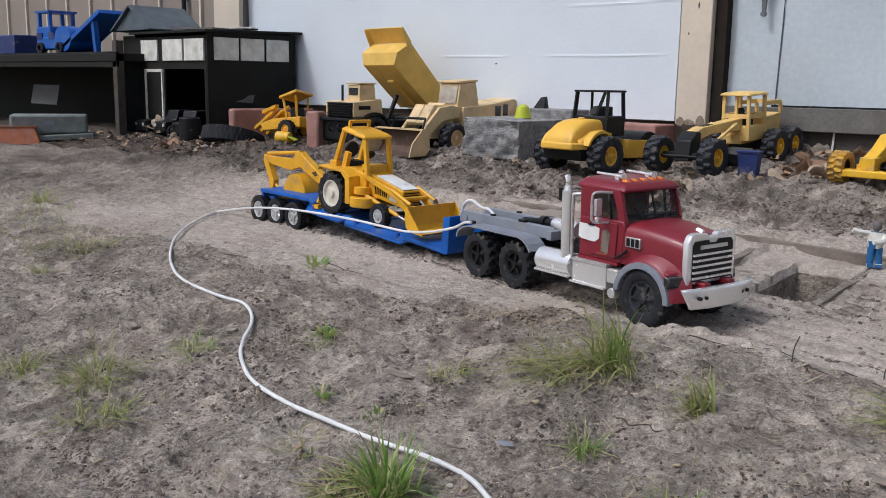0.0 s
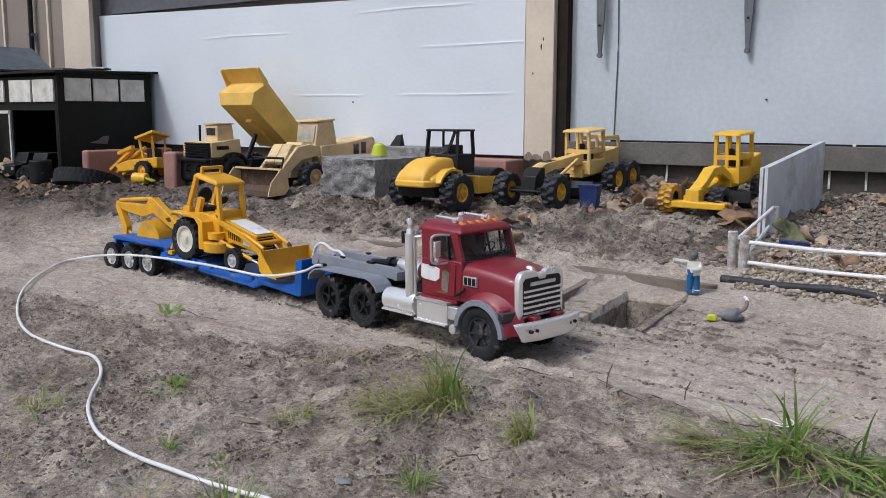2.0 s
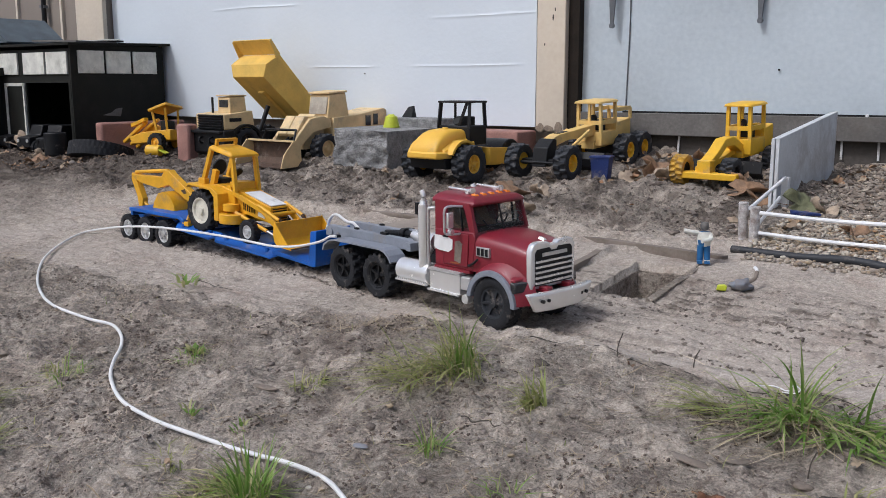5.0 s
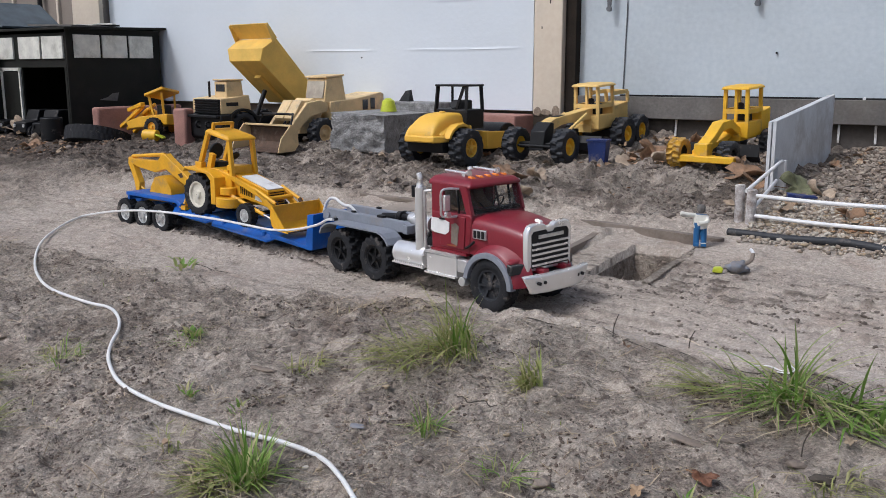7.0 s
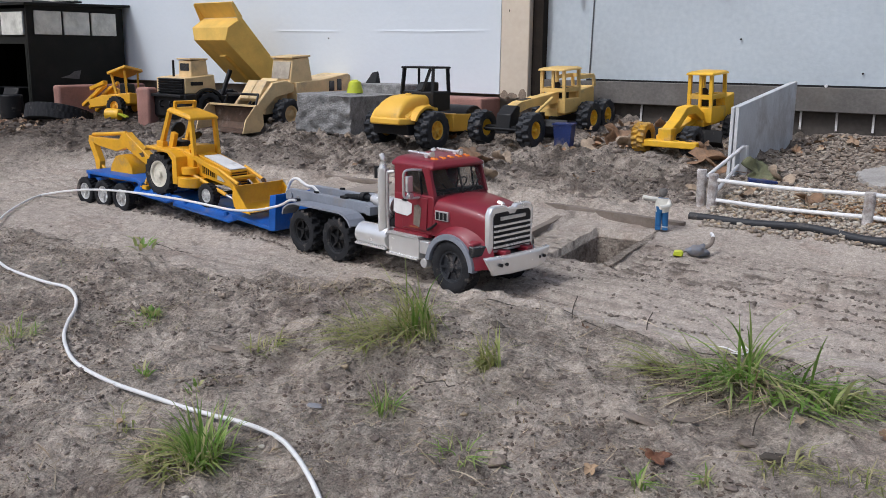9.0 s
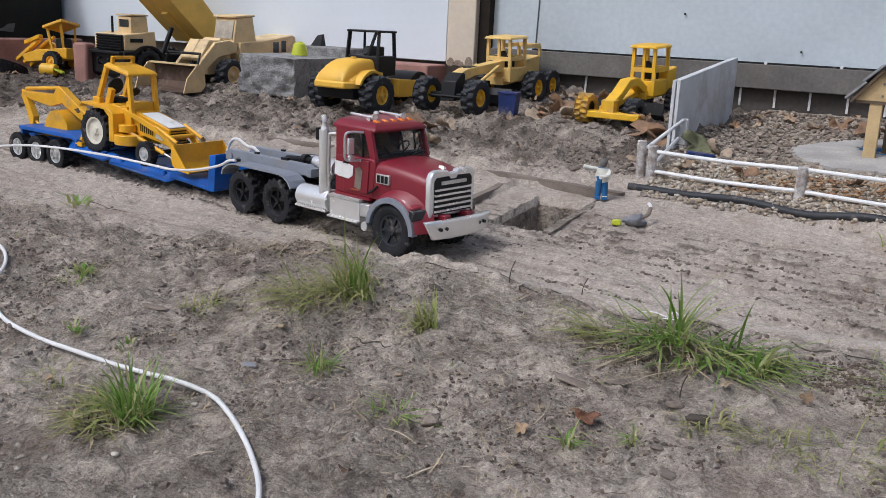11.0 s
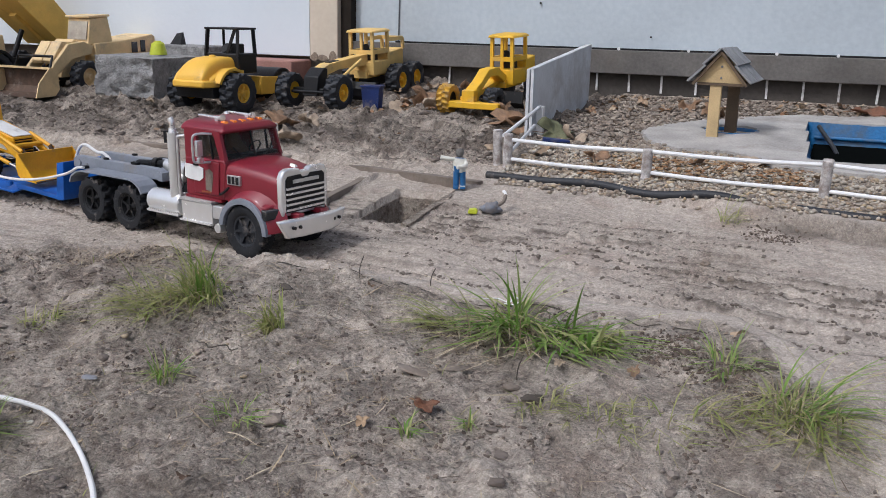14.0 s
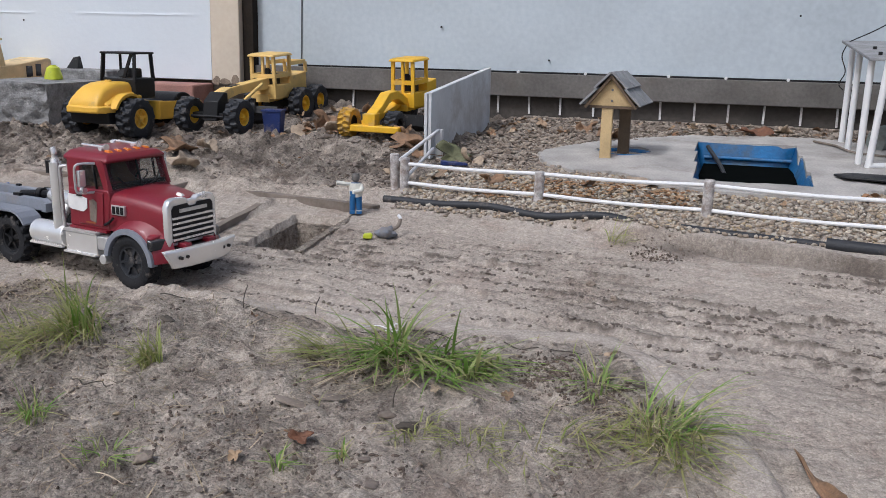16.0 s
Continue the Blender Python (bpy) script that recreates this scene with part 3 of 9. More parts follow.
TRACKS = ((1.55, -0.12, 0.020, 0.006), (1.50, -0.16, 0.018, 0.005), (1.63, -0.15, 0.020, 0.007), (1.70, -0.13, 0.020, 0.006), (1.77, -0.10, 0.016, 0.005), (1.83, -0.08, 0.016, 0.004), (1.92, -0.05, 0.018, 0.004), (2.02, -0.03, 0.018, 0.003))


def track(x, y, off, slope):
    """How far from a tyre track, and how fresh it is there."""
    c = off + 0.018 * np.sin(x * 1.7 + off * 9) + slope * (x + 0.45)
    return np.abs(y - c), np.clip(0.75 + 0.9 * vnoise(x, y * 0.3, 0.28, 11 + off * 10), 0, 1.3)


def ground_z(x, y):
    """The ground with its lumps, ruts and clods."""
    x, y = np.asarray(x, float), np.asarray(y, float)
    z = base_z(x, y)
    p, d = plateau(x, y)
    e = y - road_far(x)
    road = sstep(0.02, -0.03, e) * sstep(0.03, -0.02, d) * sstep(-3.6, -2.6, x)
    rough = sstep(0.02, 0.25, e) * sstep(-0.45, -0.7, x)
    grav = sstep(-0.72, -0.6, x) * sstep(2.28, 2.36, y)
    strip = np.exp(-((d - 0.030) / 0.032) ** 4) * sstep(-0.75, -0.35, x)
    ledge = sstep(-0.02, 0.02, e) * sstep(-0.62, -0.42, x)
    amp = 0.20 * road + (1 - 0.85 * strip) * (1 - road) * (1 - grav) * (1 - 0.86 * ledge) + 1.1 * rough
    z = z + amp * (0.010 * vnoise(x, y, 0.34, 1) + 0.009 * vnoise(x, y, 0.11, 2) + 0.0075 * vnoise(x + 0.3 * y, y, 0.047, 3) + 0.0045 * vnoise(x, y, 0.022, 4))
    clods = np.clip(vnoise(x, y, 0.028, 7) * 0.6 + vnoise(x, y, 0.014, 8) * 0.4, 0.15, 1) - 0.15
    # Fine crumbs in loose patches, fewer on the packed road.
    patch = sstep(-0.25, 0.45, vnoise(x, y, 0.12, 14) + 0.5 * vnoise(x, y, 0.04, 15))
    fine = np.clip(vnoise(x, y, 0.0125, 16) + 0.4 * vnoise(x, y, 0.02, 17), 0, 1)
    z = z + fine * patch * (0.0065 * (1 - strip) * (1 - road) * (1 - grav) * (1 - 0.9 * ledge) + 0.0030 * road)
    z = z + clods * (0.017 * rough + 0.014 * (1 - strip) * (1 - road) * (1 - grav) * (1 - 0.9 * ledge) + 0.003 * road)
    # Tyre tracks: ruts with cross ribs and raised shoulders along the road.
    for off, slope, w, deep in TRACKS:
        r, fade = track(x, y, off, slope)
        inrut = np.exp(-(r / w) ** 4) * road
        z = z - deep * inrut * fade + 0.0035 * inrut * fade * np.sin(x * 300 + 90 * r) + 0.0045 * fade * road * np.exp(-((r - w * 1.3) / 0.007) ** 2) * np.clip(0.5 + 1.2 * vnoise(x, y, 0.020, 73), 0, 1.6)
    z = z + road * (0.0026 * vnoise(x * 0.5 + 0.03 * y, y + 0.13 * x, 0.030, 71) + 0.0022 * vnoise(x * 0.8, y + 0.13 * x, 0.016, 72))
    z = z - 0.012 * np.exp(-(((x - 0.12) / 0.13) ** 2 + ((y - 2.09) / 0.04) ** 2))
    z = z + 0.012 * np.exp(-(((x + 1.17) / 0.07) ** 2 + ((y - 2.03) / 0.07) ** 2)) * (1 + 1.2 * vnoise(x, y, 0.016, 21))
    return z


def build_ground():
    def out(start, step, end):
        """Ever longer steps from the modelled part to the horizon."""
        v = [start]
        while abs(v[-1]) < abs(end):
            step *= 1.2
            v.append(v[-1] + step)
        return np.array(v[1:])
    xs = np.concatenate([np.arange(-4.3, -2.75, 0.012), np.arange(-2.75, 0.86, 0.0062)])
    xs = np.concatenate([out(xs[0], -0.012, -60)[::-1], xs, out(xs[-1], 0.0062, 60)])
    ys = np.concatenate([np.arange(0.44, 1.46, 0.0048), np.arange(1.46, 2.40, 0.0058), np.arange(2.40, 3.15, 0.011)])
    ys = np.concatenate([out(ys[0], -0.0048, -60)[::-1], ys, out(ys[-1], 0.011, 60)])
    X, Y = np.meshgrid(xs, ys)
    Z = ground_z(X, Y)
    far = sstep(6, 12, np.hypot(X, Y))
    Z = Z * (1 - far) + 0.1 * far
    inside = lambda r, g=0.0: (X > r[0] - g) & (X < r[1] + g) & (Y > r[2] - g) & (Y < r[3] + g)
    Z = np.where(inside(SHELF), np.minimum(Z, 0.064 + 0.085 * (Y - 1.93) + 0.003 * vnoise(X, Y, 0.03, 31)), Z)
    Z = np.where(inside(PIT, 0.004), -0.15, Z)
    Z = np.where(inside(TUB, 0.004), -0.15, Z)
    e = Y - road_far(X)
    p, d = plateau(X, Y)
    packed = sstep(0.10, -0.02, e) * sstep(0.06, -0.01, d) * sstep(-3.8, -2.7, X)
    packed = np.clip(packed * (0.72 + 0.4 * vnoise(X, Y, 0.22, 41)), 0, 1)
    packed = np.maximum(packed, 1.3 * np.exp(-((d - 0.028) / 0.034) ** 4) * sstep(-0.9, -0.4, X))
    packed = np.maximum(packed, 1.1 * sstep(-0.005, 0.015, e) * sstep(0.2, 0.1, e) * sstep(-0.6, -0.4, X))
    packed = np.maximum(packed, (0.20 + 0.25 * vnoise(X, Y, 0.1, 43)) * sstep(0.02, 0.08, d) * sstep(-0.5, -0.15, X))
    # Ledge foot: damp plus painted shade. Damp turned up along track edges, loose patches.
    damp_shade = 1.1 * sstep(0.0, 0.16, X) * np.exp(-((e + 0.020) / 0.026) ** 2) * np.clip(0.8 + 0.6 * vnoise(X, Y, 0.09, 84), 0, 1)
    onroad = sstep(0.02, -0.03, e) * sstep(0.0, -0.03, d) * sstep(-3.0, -2.0, X)
    for off, slope, w, deep in TRACKS:
        r, fade = track(X, Y, off, slope)
        damp_shade = np.maximum(damp_shade, onroad * fade * np.exp(-((r - w * 1.2) / 0.009) ** 2) * sstep(-0.25, 0.3, vnoise(X, Y, 0.03, 75) + 0.5 * vnoise(X, Y, 0.011, 76)))
    near = (1 - onroad) * sstep(0.02, 0.08, d)
    damp_shade = np.maximum(damp_shade, (0.40 - 0.12 * sstep(-0.5, -0.2, X)) * near * sstep(0.0, 0.45, vnoise(X, Y, 0.19, 77)) * sstep(0.1, 0.5, vnoise(X, Y, 0.035, 78) + 0.7 * vnoise(X, Y, 0.014, 79)))
    damp_shade = np.maximum(damp_shade, sstep(0.02, 0.3, e) * sstep(-0.5, -0.75, X) * (0.32 + 0.6 * sstep(-0.1, 0.5, vnoise(X, Y, 0.12, 80) + 0.6 * vnoise(X, Y, 0.03, 81))))
    # Corner by the sheds: dark leaf mould, deepened in colour for the corner's shade.
    damp_shade = np.maximum(damp_shade, sstep(-2.9, -3.6, X) * sstep(2.2, 2.5, Y) * (1.05 + 0.3 * vnoise(X, Y, 0.1, 82)))
    damp_shade = np.maximum(damp_shade, sstep(-3.1, -3.9, X) * sstep(1.2, 1.7, Y) * (0.62 + 0.4 * vnoise(X, Y, 0.16, 83)))
    damp_shade = np.clip(0.78 * damp_shade, 0, 0.85)
    # The shed corner's shade again, laid into the soil colour.
    damp_shade = np.maximum(damp_shade, 0.94 * sstep(-3.6, -4.2, X) * sstep(2.2, 2.5, Y))
    ny, nx = X.shape
    me = bpy.data.meshes.new("ground")
    co = np.stack([X, Y, Z], -1).reshape(-1, 3)
    idx = np.arange(nx * ny).reshape(ny, nx)
    quads = np.stack([idx[:-1, :-1], idx[:-1, 1:], idx[1:, 1:], idx[1:, :-1]], -1).reshape(-1, 4)
    me.from_pydata(co.tolist(), [], quads.tolist())
    at = me.attributes.new("packed", "FLOAT", "POINT")
    at.data.foreach_set("value", packed.ravel().astype(np.float32))
    at = me.attributes.new("damp_shade", "FLOAT", "POINT")
    at.data.foreach_set("value", damp_shade.ravel().astype(np.float32))
    me.materials.append(M_SOIL)
    me.polygons.foreach_set("use_smooth", [True] * len(me.polygons))
    tagged(new("ground", me), "grey-brown sandy soil with tyre tracks, lumps and clods", "ground", kind="structure")


build_ground()


def gz(x, y):
    return float(ground_z(np.array([x]), np.array([y]))[0])


def bz(x, y):
    return float(base_z(np.array([x]), np.array([y]))[0])


# ---- the wall of the house ----
WY = 3.66


def sheet(name, x0, x1, z0, z1, y, thick, wave, material, label, creases=(), fall=0.0):
    """A large thin sheet with slight buckles; creases: (x from, x to, z) of raised horizontal folds."""
    nx, nz = max(2, int((x1 - x0) / 0.03)), max(2, int((z1 - z0) / (0.005 if creases else 0.03)))
    X, Zv = np.meshgrid(np.linspace(x0, x1, nx), np.linspace(z0, z1, nz))
    Zv = z0 + (Zv - z0) * (1 - fall / (z1 - z0) * (X - x0) / (x1 - x0))
    D = wave * (vnoise(X, Zv, 0.7, 3) + 0.4 * vnoise(X, Zv, 0.22, 5))
    for a, b, zc in creases:
        D = D - 0.0030 * np.exp(-((Zv - zc - 0.004 * vnoise(X, X * 0, 0.3, 9)) / 0.0035) ** 2) * sstep(a - 0.02, a + 0.06, X) * sstep(b + 0.02, b - 0.06, X)
    Yf = y + D
    co = np.concatenate([np.stack([X, Yf, Zv], -1).reshape(-1, 3), np.stack([X, Yf * 0 + y + thick, Zv], -1).reshape(-1, 3)])
    n = nx * nz
    idx = np.arange(n).reshape(nz, nx)
    f = np.stack([idx[:-1, :-1], idx[:-1, 1:], idx[1:, 1:], idx[1:, :-1]], -1).reshape(-1, 4)
    faces = f.tolist() + (f[:, ::-1] + n).tolist()
    rim = list(idx[0, :]) + list(idx[1:, -1]) + list(idx[-1, -2::-1]) + list(idx[-2:0:-1, 0])
    faces += [(int(rim[k]), int(rim[k] + n), int(rim[(k + 1) % len(rim)] + n), int(rim[(k + 1) % len(rim)])) for k in range(len(rim))]
    me = bpy.data.meshes.new(name)
    me.from_pydata(co.tolist(), [], faces)
    me.materials.append(material)
    me.polygons.foreach_set("use_smooth", [True] * len(me.polygons))
    me.set_sharp_from_angle(angle=radians(40))
    return tagged(new(name, me), label, "wall panel", kind="structure")


def build_wall():
    # The carcass of the house behind the sheets.
    tagged(part("wall_north", box(B(), (0, WY + 0.32, 1.35), (24, 0.5, 3.3)), M_SIDING), "tan house wall behind the white sheets", "wall", kind="structure")
    sheet("wall_panel_west", -5.16, -2.03, 0.352, 1.153, WY - 0.012, 0.03, 0.006, M_WALL, "large white plastic sheet with faint horizontal folds",
          [(-3.42, -2.98, 0.638), (-2.75, -2.10, 0.632), (-2.62, -2.03, 0.862), (-4.2, -3.5, 0.97), (-3.0, -2.3, 1.05)], 0.06)
    tagged(part("trim", box(B(), (-3.6, WY + 0.036, 1.42), (3.3, 0.05, 0.52)), M_STEEL), "shadowed grey strip above the white sheet", "trim", kind="structure")
    # Corner post, with the dark gap beside it.
    tagged(part("trim", box(B(), (-1.931, WY - 0.012, 1.05), (0.143, 0.09, 1.42)), M_BEIGE, bevel=0.004), "beige painted wooden corner post with a stained foot", "post", kind="structure")
    # Near-black strip that fills the gap.
    tagged(part("trim", box(B(), (-1.832, WY + 0.0, 1.0), (0.05, 0.06, 1.36)), M_GAP), "dark strip filling the gap beside the post", "trim", kind="structure")
    for k, (dx, z0, h, w) in enumerate([(-0.048, 0.352, 0.040, 0.036), (-0.004, 0.350, 0.026, 0.050), (0.046, 0.352, 0.055, 0.038), (0.010, 0.835, 0.026, 0.007), (0.020, 0.868, 0.016, 0.005), (-0.030, 0.72, 0.012, 0.005)]):
        pts = [(0.5 * w * math.cos(a) * (1 + 0.35 * noise.noise(Vector((3 * math.cos(a), 3 * math.sin(a), k)))), 0.5 * h * math.sin(a) * (1 + 0.5 * noise.noise(Vector((k, 4 * math.cos(a), 4 * math.sin(a)))))) for a in [q * math.pi / 9 for q in range(18)]]
        tagged(part("stain", prism(B(), pts, -0.0012, 0.0), M_STAIN if k < 3 else M_DARKWOOD, at=pose(-1.931 + dx, WY - 0.0574, z0)), "dark spot of rot in the beige paint", "stain", "stains on the corner post")
    # Dark tube added as the shadow under the overlapping sheet's edge.
    seam = [(-1.588, 0.432), (-1.584, 0.60), (-1.580, 0.80), (-1.583, 1.0), (-1.590, 1.25), (-1.596, 1.60)]
    tagged(part("trim", tube(B(), [(x, WY - 0.005, z) for x, z in seam], 0.0028, 8, 4), M_STEEL), "dark line for the shadow gap where two wall sheets overlap", "trim", kind="structure")
    sheet("wall_panel_mid", -1.806, -1.583, 0.42, 1.6, WY + 0.012, 0.02, 0.004, M_WALL_R, "narrow grey-white wall sheet")
    sheet("wall_panel_east", -1.59, 4.5, 0.432, 1.6, WY - 0.004, 0.014, 0.006, M_WALL_R, "wide smooth grey-white wall sheet")
    b = part("baseboard", box(B(), (1.3, WY + 0.008, 0.379), (6.25, 0.05, 0.092)), M_GREYWOOD, bevel=0.003)
    tagged(b, "weathered grey wooden baseboard with stains", "baseboard", kind="structure")
    tagged(part("trim", box(B(), (1.4, WY + 0.006, 0.429), (6.0, 0.035, 0.007)), M_BLACK), "black gap line over the baseboard", "trim", kind="structure")
    tagged(part("foundation", box(B(), (1.3, WY + 0.05, 0.20), (6.25, 0.06, 0.27)), M_FOUND), "dark foundation under the baseboard", "foundation", kind="structure")
    for k, x in enumerate([-1.35, -1.02, -0.706, -0.576, -0.448, -0.315, -0.185, -0.055, 0.074, 0.198, 0.327, 0.458, 0.583, 0.71, 0.84, 0.97]):
        bm = box(B(), (0, 0, 0), (0.008, 0.004, 0.07), pose(0, 0, 0, 0, random.uniform(-3, 3), 0))
        tagged(part("white_strip", bm, M_PVC_WORN, at=pose(x, WY + 0.012, 0.298)), "short white plastic strip hanging under the baseboard", "strip", "strips under the baseboard")
    for x in (-0.62, -0.35, -0.03, 0.18, 0.40, 0.62):
        tagged(part("nail_head", cyl(B(), (0, 0.004, 0), (0, -0.006, 0), 0.006, seg=8), M_PVC, at=pose(x, WY - 0.012, 0.43)), "pale nail head on the baseboard", "nail", "nails along the baseboard")
    # Pink paver step under the first sheet.
    for k, (x0, x1) in enumerate([(-3.1, -2.66), (-2.655, -2.33), (-2.325, -2.02)]):
        z1 = 0.338
        tagged(part("paver_step", box(B(), ((x0 + x1) / 2, WY - 0.1, z1 - 0.07), (x1 - x0, 0.17, 0.14)), M_BRICK, bevel=0.008), "pinkish red paver along the foot of the wall", "paver", "pavers along the wall")
    # Tan siding with its battens, and a pipe, beyond the sheet.
    tagged(part("wall_siding", box(B(), (-7.8, WY - 0.02, 1.2), (5.25, 0.09, 2.4)), M_SIDING), "tan painted house siding with thin pale battens", "siding", kind="structure")
    for x in (-5.62, -8.77, -8.38, -7.97, -7.6, -7.2, -6.85, -6.5, -6.15):
        tagged(part("trim", box(B(), (x, WY - 0.075, 1.2), (0.022, 0.02, 2.4)), M_BEIGE), "thin pale batten on the siding", "trim", kind="structure")
    tagged(part("trim", box(B(), (-5.30, WY - 0.075, 1.35), (0.29, 0.03, 2.0)), M_BEIGE, bevel=0.003), "wide beige board at the end of the siding", "trim", kind="structure")
    p = thing("drain_pipe", pose(-5.80, WY - 0.10, 0.75), "dark thin pipe fixed upright to the siding", "pipe")
    part("pipe", cyl(B(), (0, 0, -0.4), (0.02, 0, 1.3), 0.016), M_BLACK, p)
    part("clamp", box(B(), (0.0, 0.005, 0.31), (0.05, 0.03, 0.02)), M_STEEL, p)
    # Two hanging steel brackets.
    for x, zb in ((-1.656, 0.785), (-1.03, 0.782)):
        br = thing("hanging_bracket", pose(x, WY - 0.022, zb), "grey steel strap bracket hanging down the wall sheet", "bracket", "brackets on the wall")
        part("strap", prism(B(), [(-0.007, 0), (0.007, 0), (0.018, 0.16), (0.026, 0.5), (-0.026, 0.5), (-0.018, 0.16)], -0.004, 0.004), M_STEEL, br, bevel=0.002)
        part("tip", cyl(B(), (0, -0.008, 0.006), (0, 0.006, 0.006), 0.011), M_STEEL, br)
        part("bolt", cyl(B(), (0, -0.012, 0.13), (0, 0, 0.13), 0.005, seg=8), M_BLACK, br)
    for x, z in ((-0.498, 0.478), (0.42, 0.66), (-3.05, 0.60), (-0.95, 0.60)):
        tagged(part("screw_head", cyl(B(), (0, 0, 0), (0, -0.006, 0), 0.004, seg=8), M_BLACK, at=pose(x, WY - 0.006, z)), "small dark screw head in the wall sheet", "screw", "screws in the sheets")


build_wall()


# ---- the red truck on the road ----
def build_truck(m):
    t = thing("toy_truck", m, "burgundy toy lorry with chrome grille, bare grey chassis, dusty tyres", "toy truck")
    R = 0.051
    chassis_bm = box(B(), (-0.26, 0.026, 0.078), (0.62, 0.012, 0.026))
    box(chassis_bm, (-0.26, -0.026, 0.078), (0.62, 0.012, 0.026))
    for x in (-0.5, -0.36, -0.25, -0.1, 0.03):
        box(chassis_bm, (x, 0, 0.078), (0.014, 0.05, 0.018))
    part("chassis", chassis_bm, M_BLACK, t, bevel=0.001)
    for x in (-0.009, -0.388, -0.523):
        part("axle", cyl(B(), (x, -0.065, R - 0.002), (x, 0.065, R - 0.002), 0.008), M_BLACK, t)
    ty = finish(tyre_mesh(0.0540, 0.044, 0.030, 16, 0.006, 0.009, 18), M_RUBBER, "tyre")
    tyf = finish(tyre_mesh(0.0555, 0.038, 0.033, 30, 0.003, 0.006, 20), M_RUBBER, "tyre")
    rm = finish(rim_mesh(0.030, 0.040, 5, 0.55, 0.25), M_BLACK, "rim")
    rf = finish(rim_mesh(0.034, 0.036, 6, 0.35, 0.34), M_RUBBER_G, "rim")
    for s in (-1, 1):
        add_wheel(t, (-0.009, s * 0.075, R - 0.002), tyf, rf, s < 0)
        for x in (-0.388, -0.523):
            add_wheel(t, (x, s * 0.073, R - 0.002), ty, rm, s < 0)
    part("hub_cap", cyl(B(), (-0.009, -0.090, R - 0.002), (-0.009, -0.084, R - 0.002), 0.006, 0.007, 12), M_SILVER, t)
    # Twin grey rails of the bare bed.
    for s in (-1, 1):
        bm = prism(B(), [(-0.655, 0.128), (-0.64, 0.137), (-0.33, 0.137), (-0.315, 0.128), (-0.315, 0.112), (-0.62, 0.106), (-0.655, 0.108)], s * 0.030, s * 0.046)
        rail = part("bed_rail", bm, M_GREYP, t, bevel=0.0015)
        part("pivot_bolt", cyl(B(), (-0.63, s * 0.046, 0.121), (-0.63, s * 0.050, 0.121), 0.008, seg=14), M_GREYP, rail)
        part("pivot_bolt", cyl(B(), (-0.60, s * 0.046, 0.116), (-0.60, s * 0.049, 0.116), 0.006, seg=14), M_GREYP, rail)
        part("clip", box(B(), (-0.42, s * 0.040, 0.140), (0.022, 0.010, 0.006)), M_BLACK, rail)
        part("clip", box(B(), (-0.53, s * 0.040, 0.139), (0.012, 0.008, 0.005)), M_BLACK, rail)
    part("bed_floor", box(B(), (-0.46, 0, 0.112), (0.29, 0.062, 0.004)), M_GREYP, t)
    part("cross_bar", box(B(), (-0.322, 0, 0.120), (0.016, 0.10, 0.02)), M_GREYP, t, bevel=0.001)
    # The crane of shafts and a chrome motor behind the cab.
    part("drive_shaft", tube(B(), [(-0.47, 0.006, 0.130), (-0.41, 0.002, 0.136), (-0.35, 0, 0.139), (-0.29, 0, 0.134)], 0.008, 10), M_BLACK, t)
    part("motor", cyl(B(), (-0.330, -0.012, 0.141), (-0.268, -0.010, 0.136), 0.015, 0.018, 18), M_CHROME, t)
    for x in (-0.395, -0.352, -0.318):
        part("shaft_joint", cyl(B(), (x - 0.008, 0.001, 0.138), (x + 0.008, 0.001, 0.138), 0.013, seg=14), M_CHROME if x > -0.36 else M_BLACK, t, bevel=0.002)
    part("lift_link", beam(B(), (-0.40, 0.022, 0.140), (-0.30, 0.024, 0.140), 0.008, 0.012), M_GREYP, t, bevel=0.001)
    bm = B()
    for k in range(7):
        cyl(bm, (-0.285 + 0.004 * k, -0.036, 0.088 + 0.006 * k), (-0.283 + 0.004 * k, -0.033, 0.091 + 0.006 * k), 0.010, seg=12)
    part("spring", bm, M_SILVER, t)
    part("engine_block", box(B(), (-0.255, 0, 0.098), (0.085, 0.07, 0.03)), M_BLACK, t, bevel=0.003)
    # Rear mudguards.
    for s in (-1, 1):
        bm = B()
        top = [(-0.60, 0.086), (-0.594, 0.100), (-0.575, 0.112), (-0.55, 0.117), (-0.37, 0.117), (-0.352, 0.113), (-0.337, 0.103), (-0.328, 0.090)]
        low = [(x - 0.0 if abs(x + 0.46) < 0.1 else x + (0.003 if x < -0.46 else -0.003), z - 0.0035) for x, z in top]
        for k in range(len(top) - 1):
            prism(bm, [top[k], top[k + 1], low[k + 1], low[k]], s * 0.05, s * 0.098)
        bmesh.ops.remove_doubles(bm, verts=bm.verts[:], dist=1e-5)
        part("rear_mudguard", bm, M_GREYP, t)
        part("lamp", box(B(), (-0.575, s * 0.068, 0.118), (0.012, 0.014, 0.006)), M_BLACK, t)
    # Tank, step box, small box and filter along the sides.
    for s in (-1, 1):
        tank = part("fuel_tank", cyl(B(), (-0.316, s * 0.070, 0.076), (-0.212, s * 0.070, 0.076), 0.0255, seg=28), M_CHROME, t, bevel=0.002)
        bm = box(B(), (-0.26, s * 0.094, 0.056), (0.104, 0.008, 0.004))
        for k in range(14):
            box(bm, (-0.308 + k * 0.0073, s * 0.094, 0.0595), (0.003, 0.006, 0.003), pose(0, 0, 0, 0, 0, 35))
        part("tread_plate", bm, M_CHROME, tank)
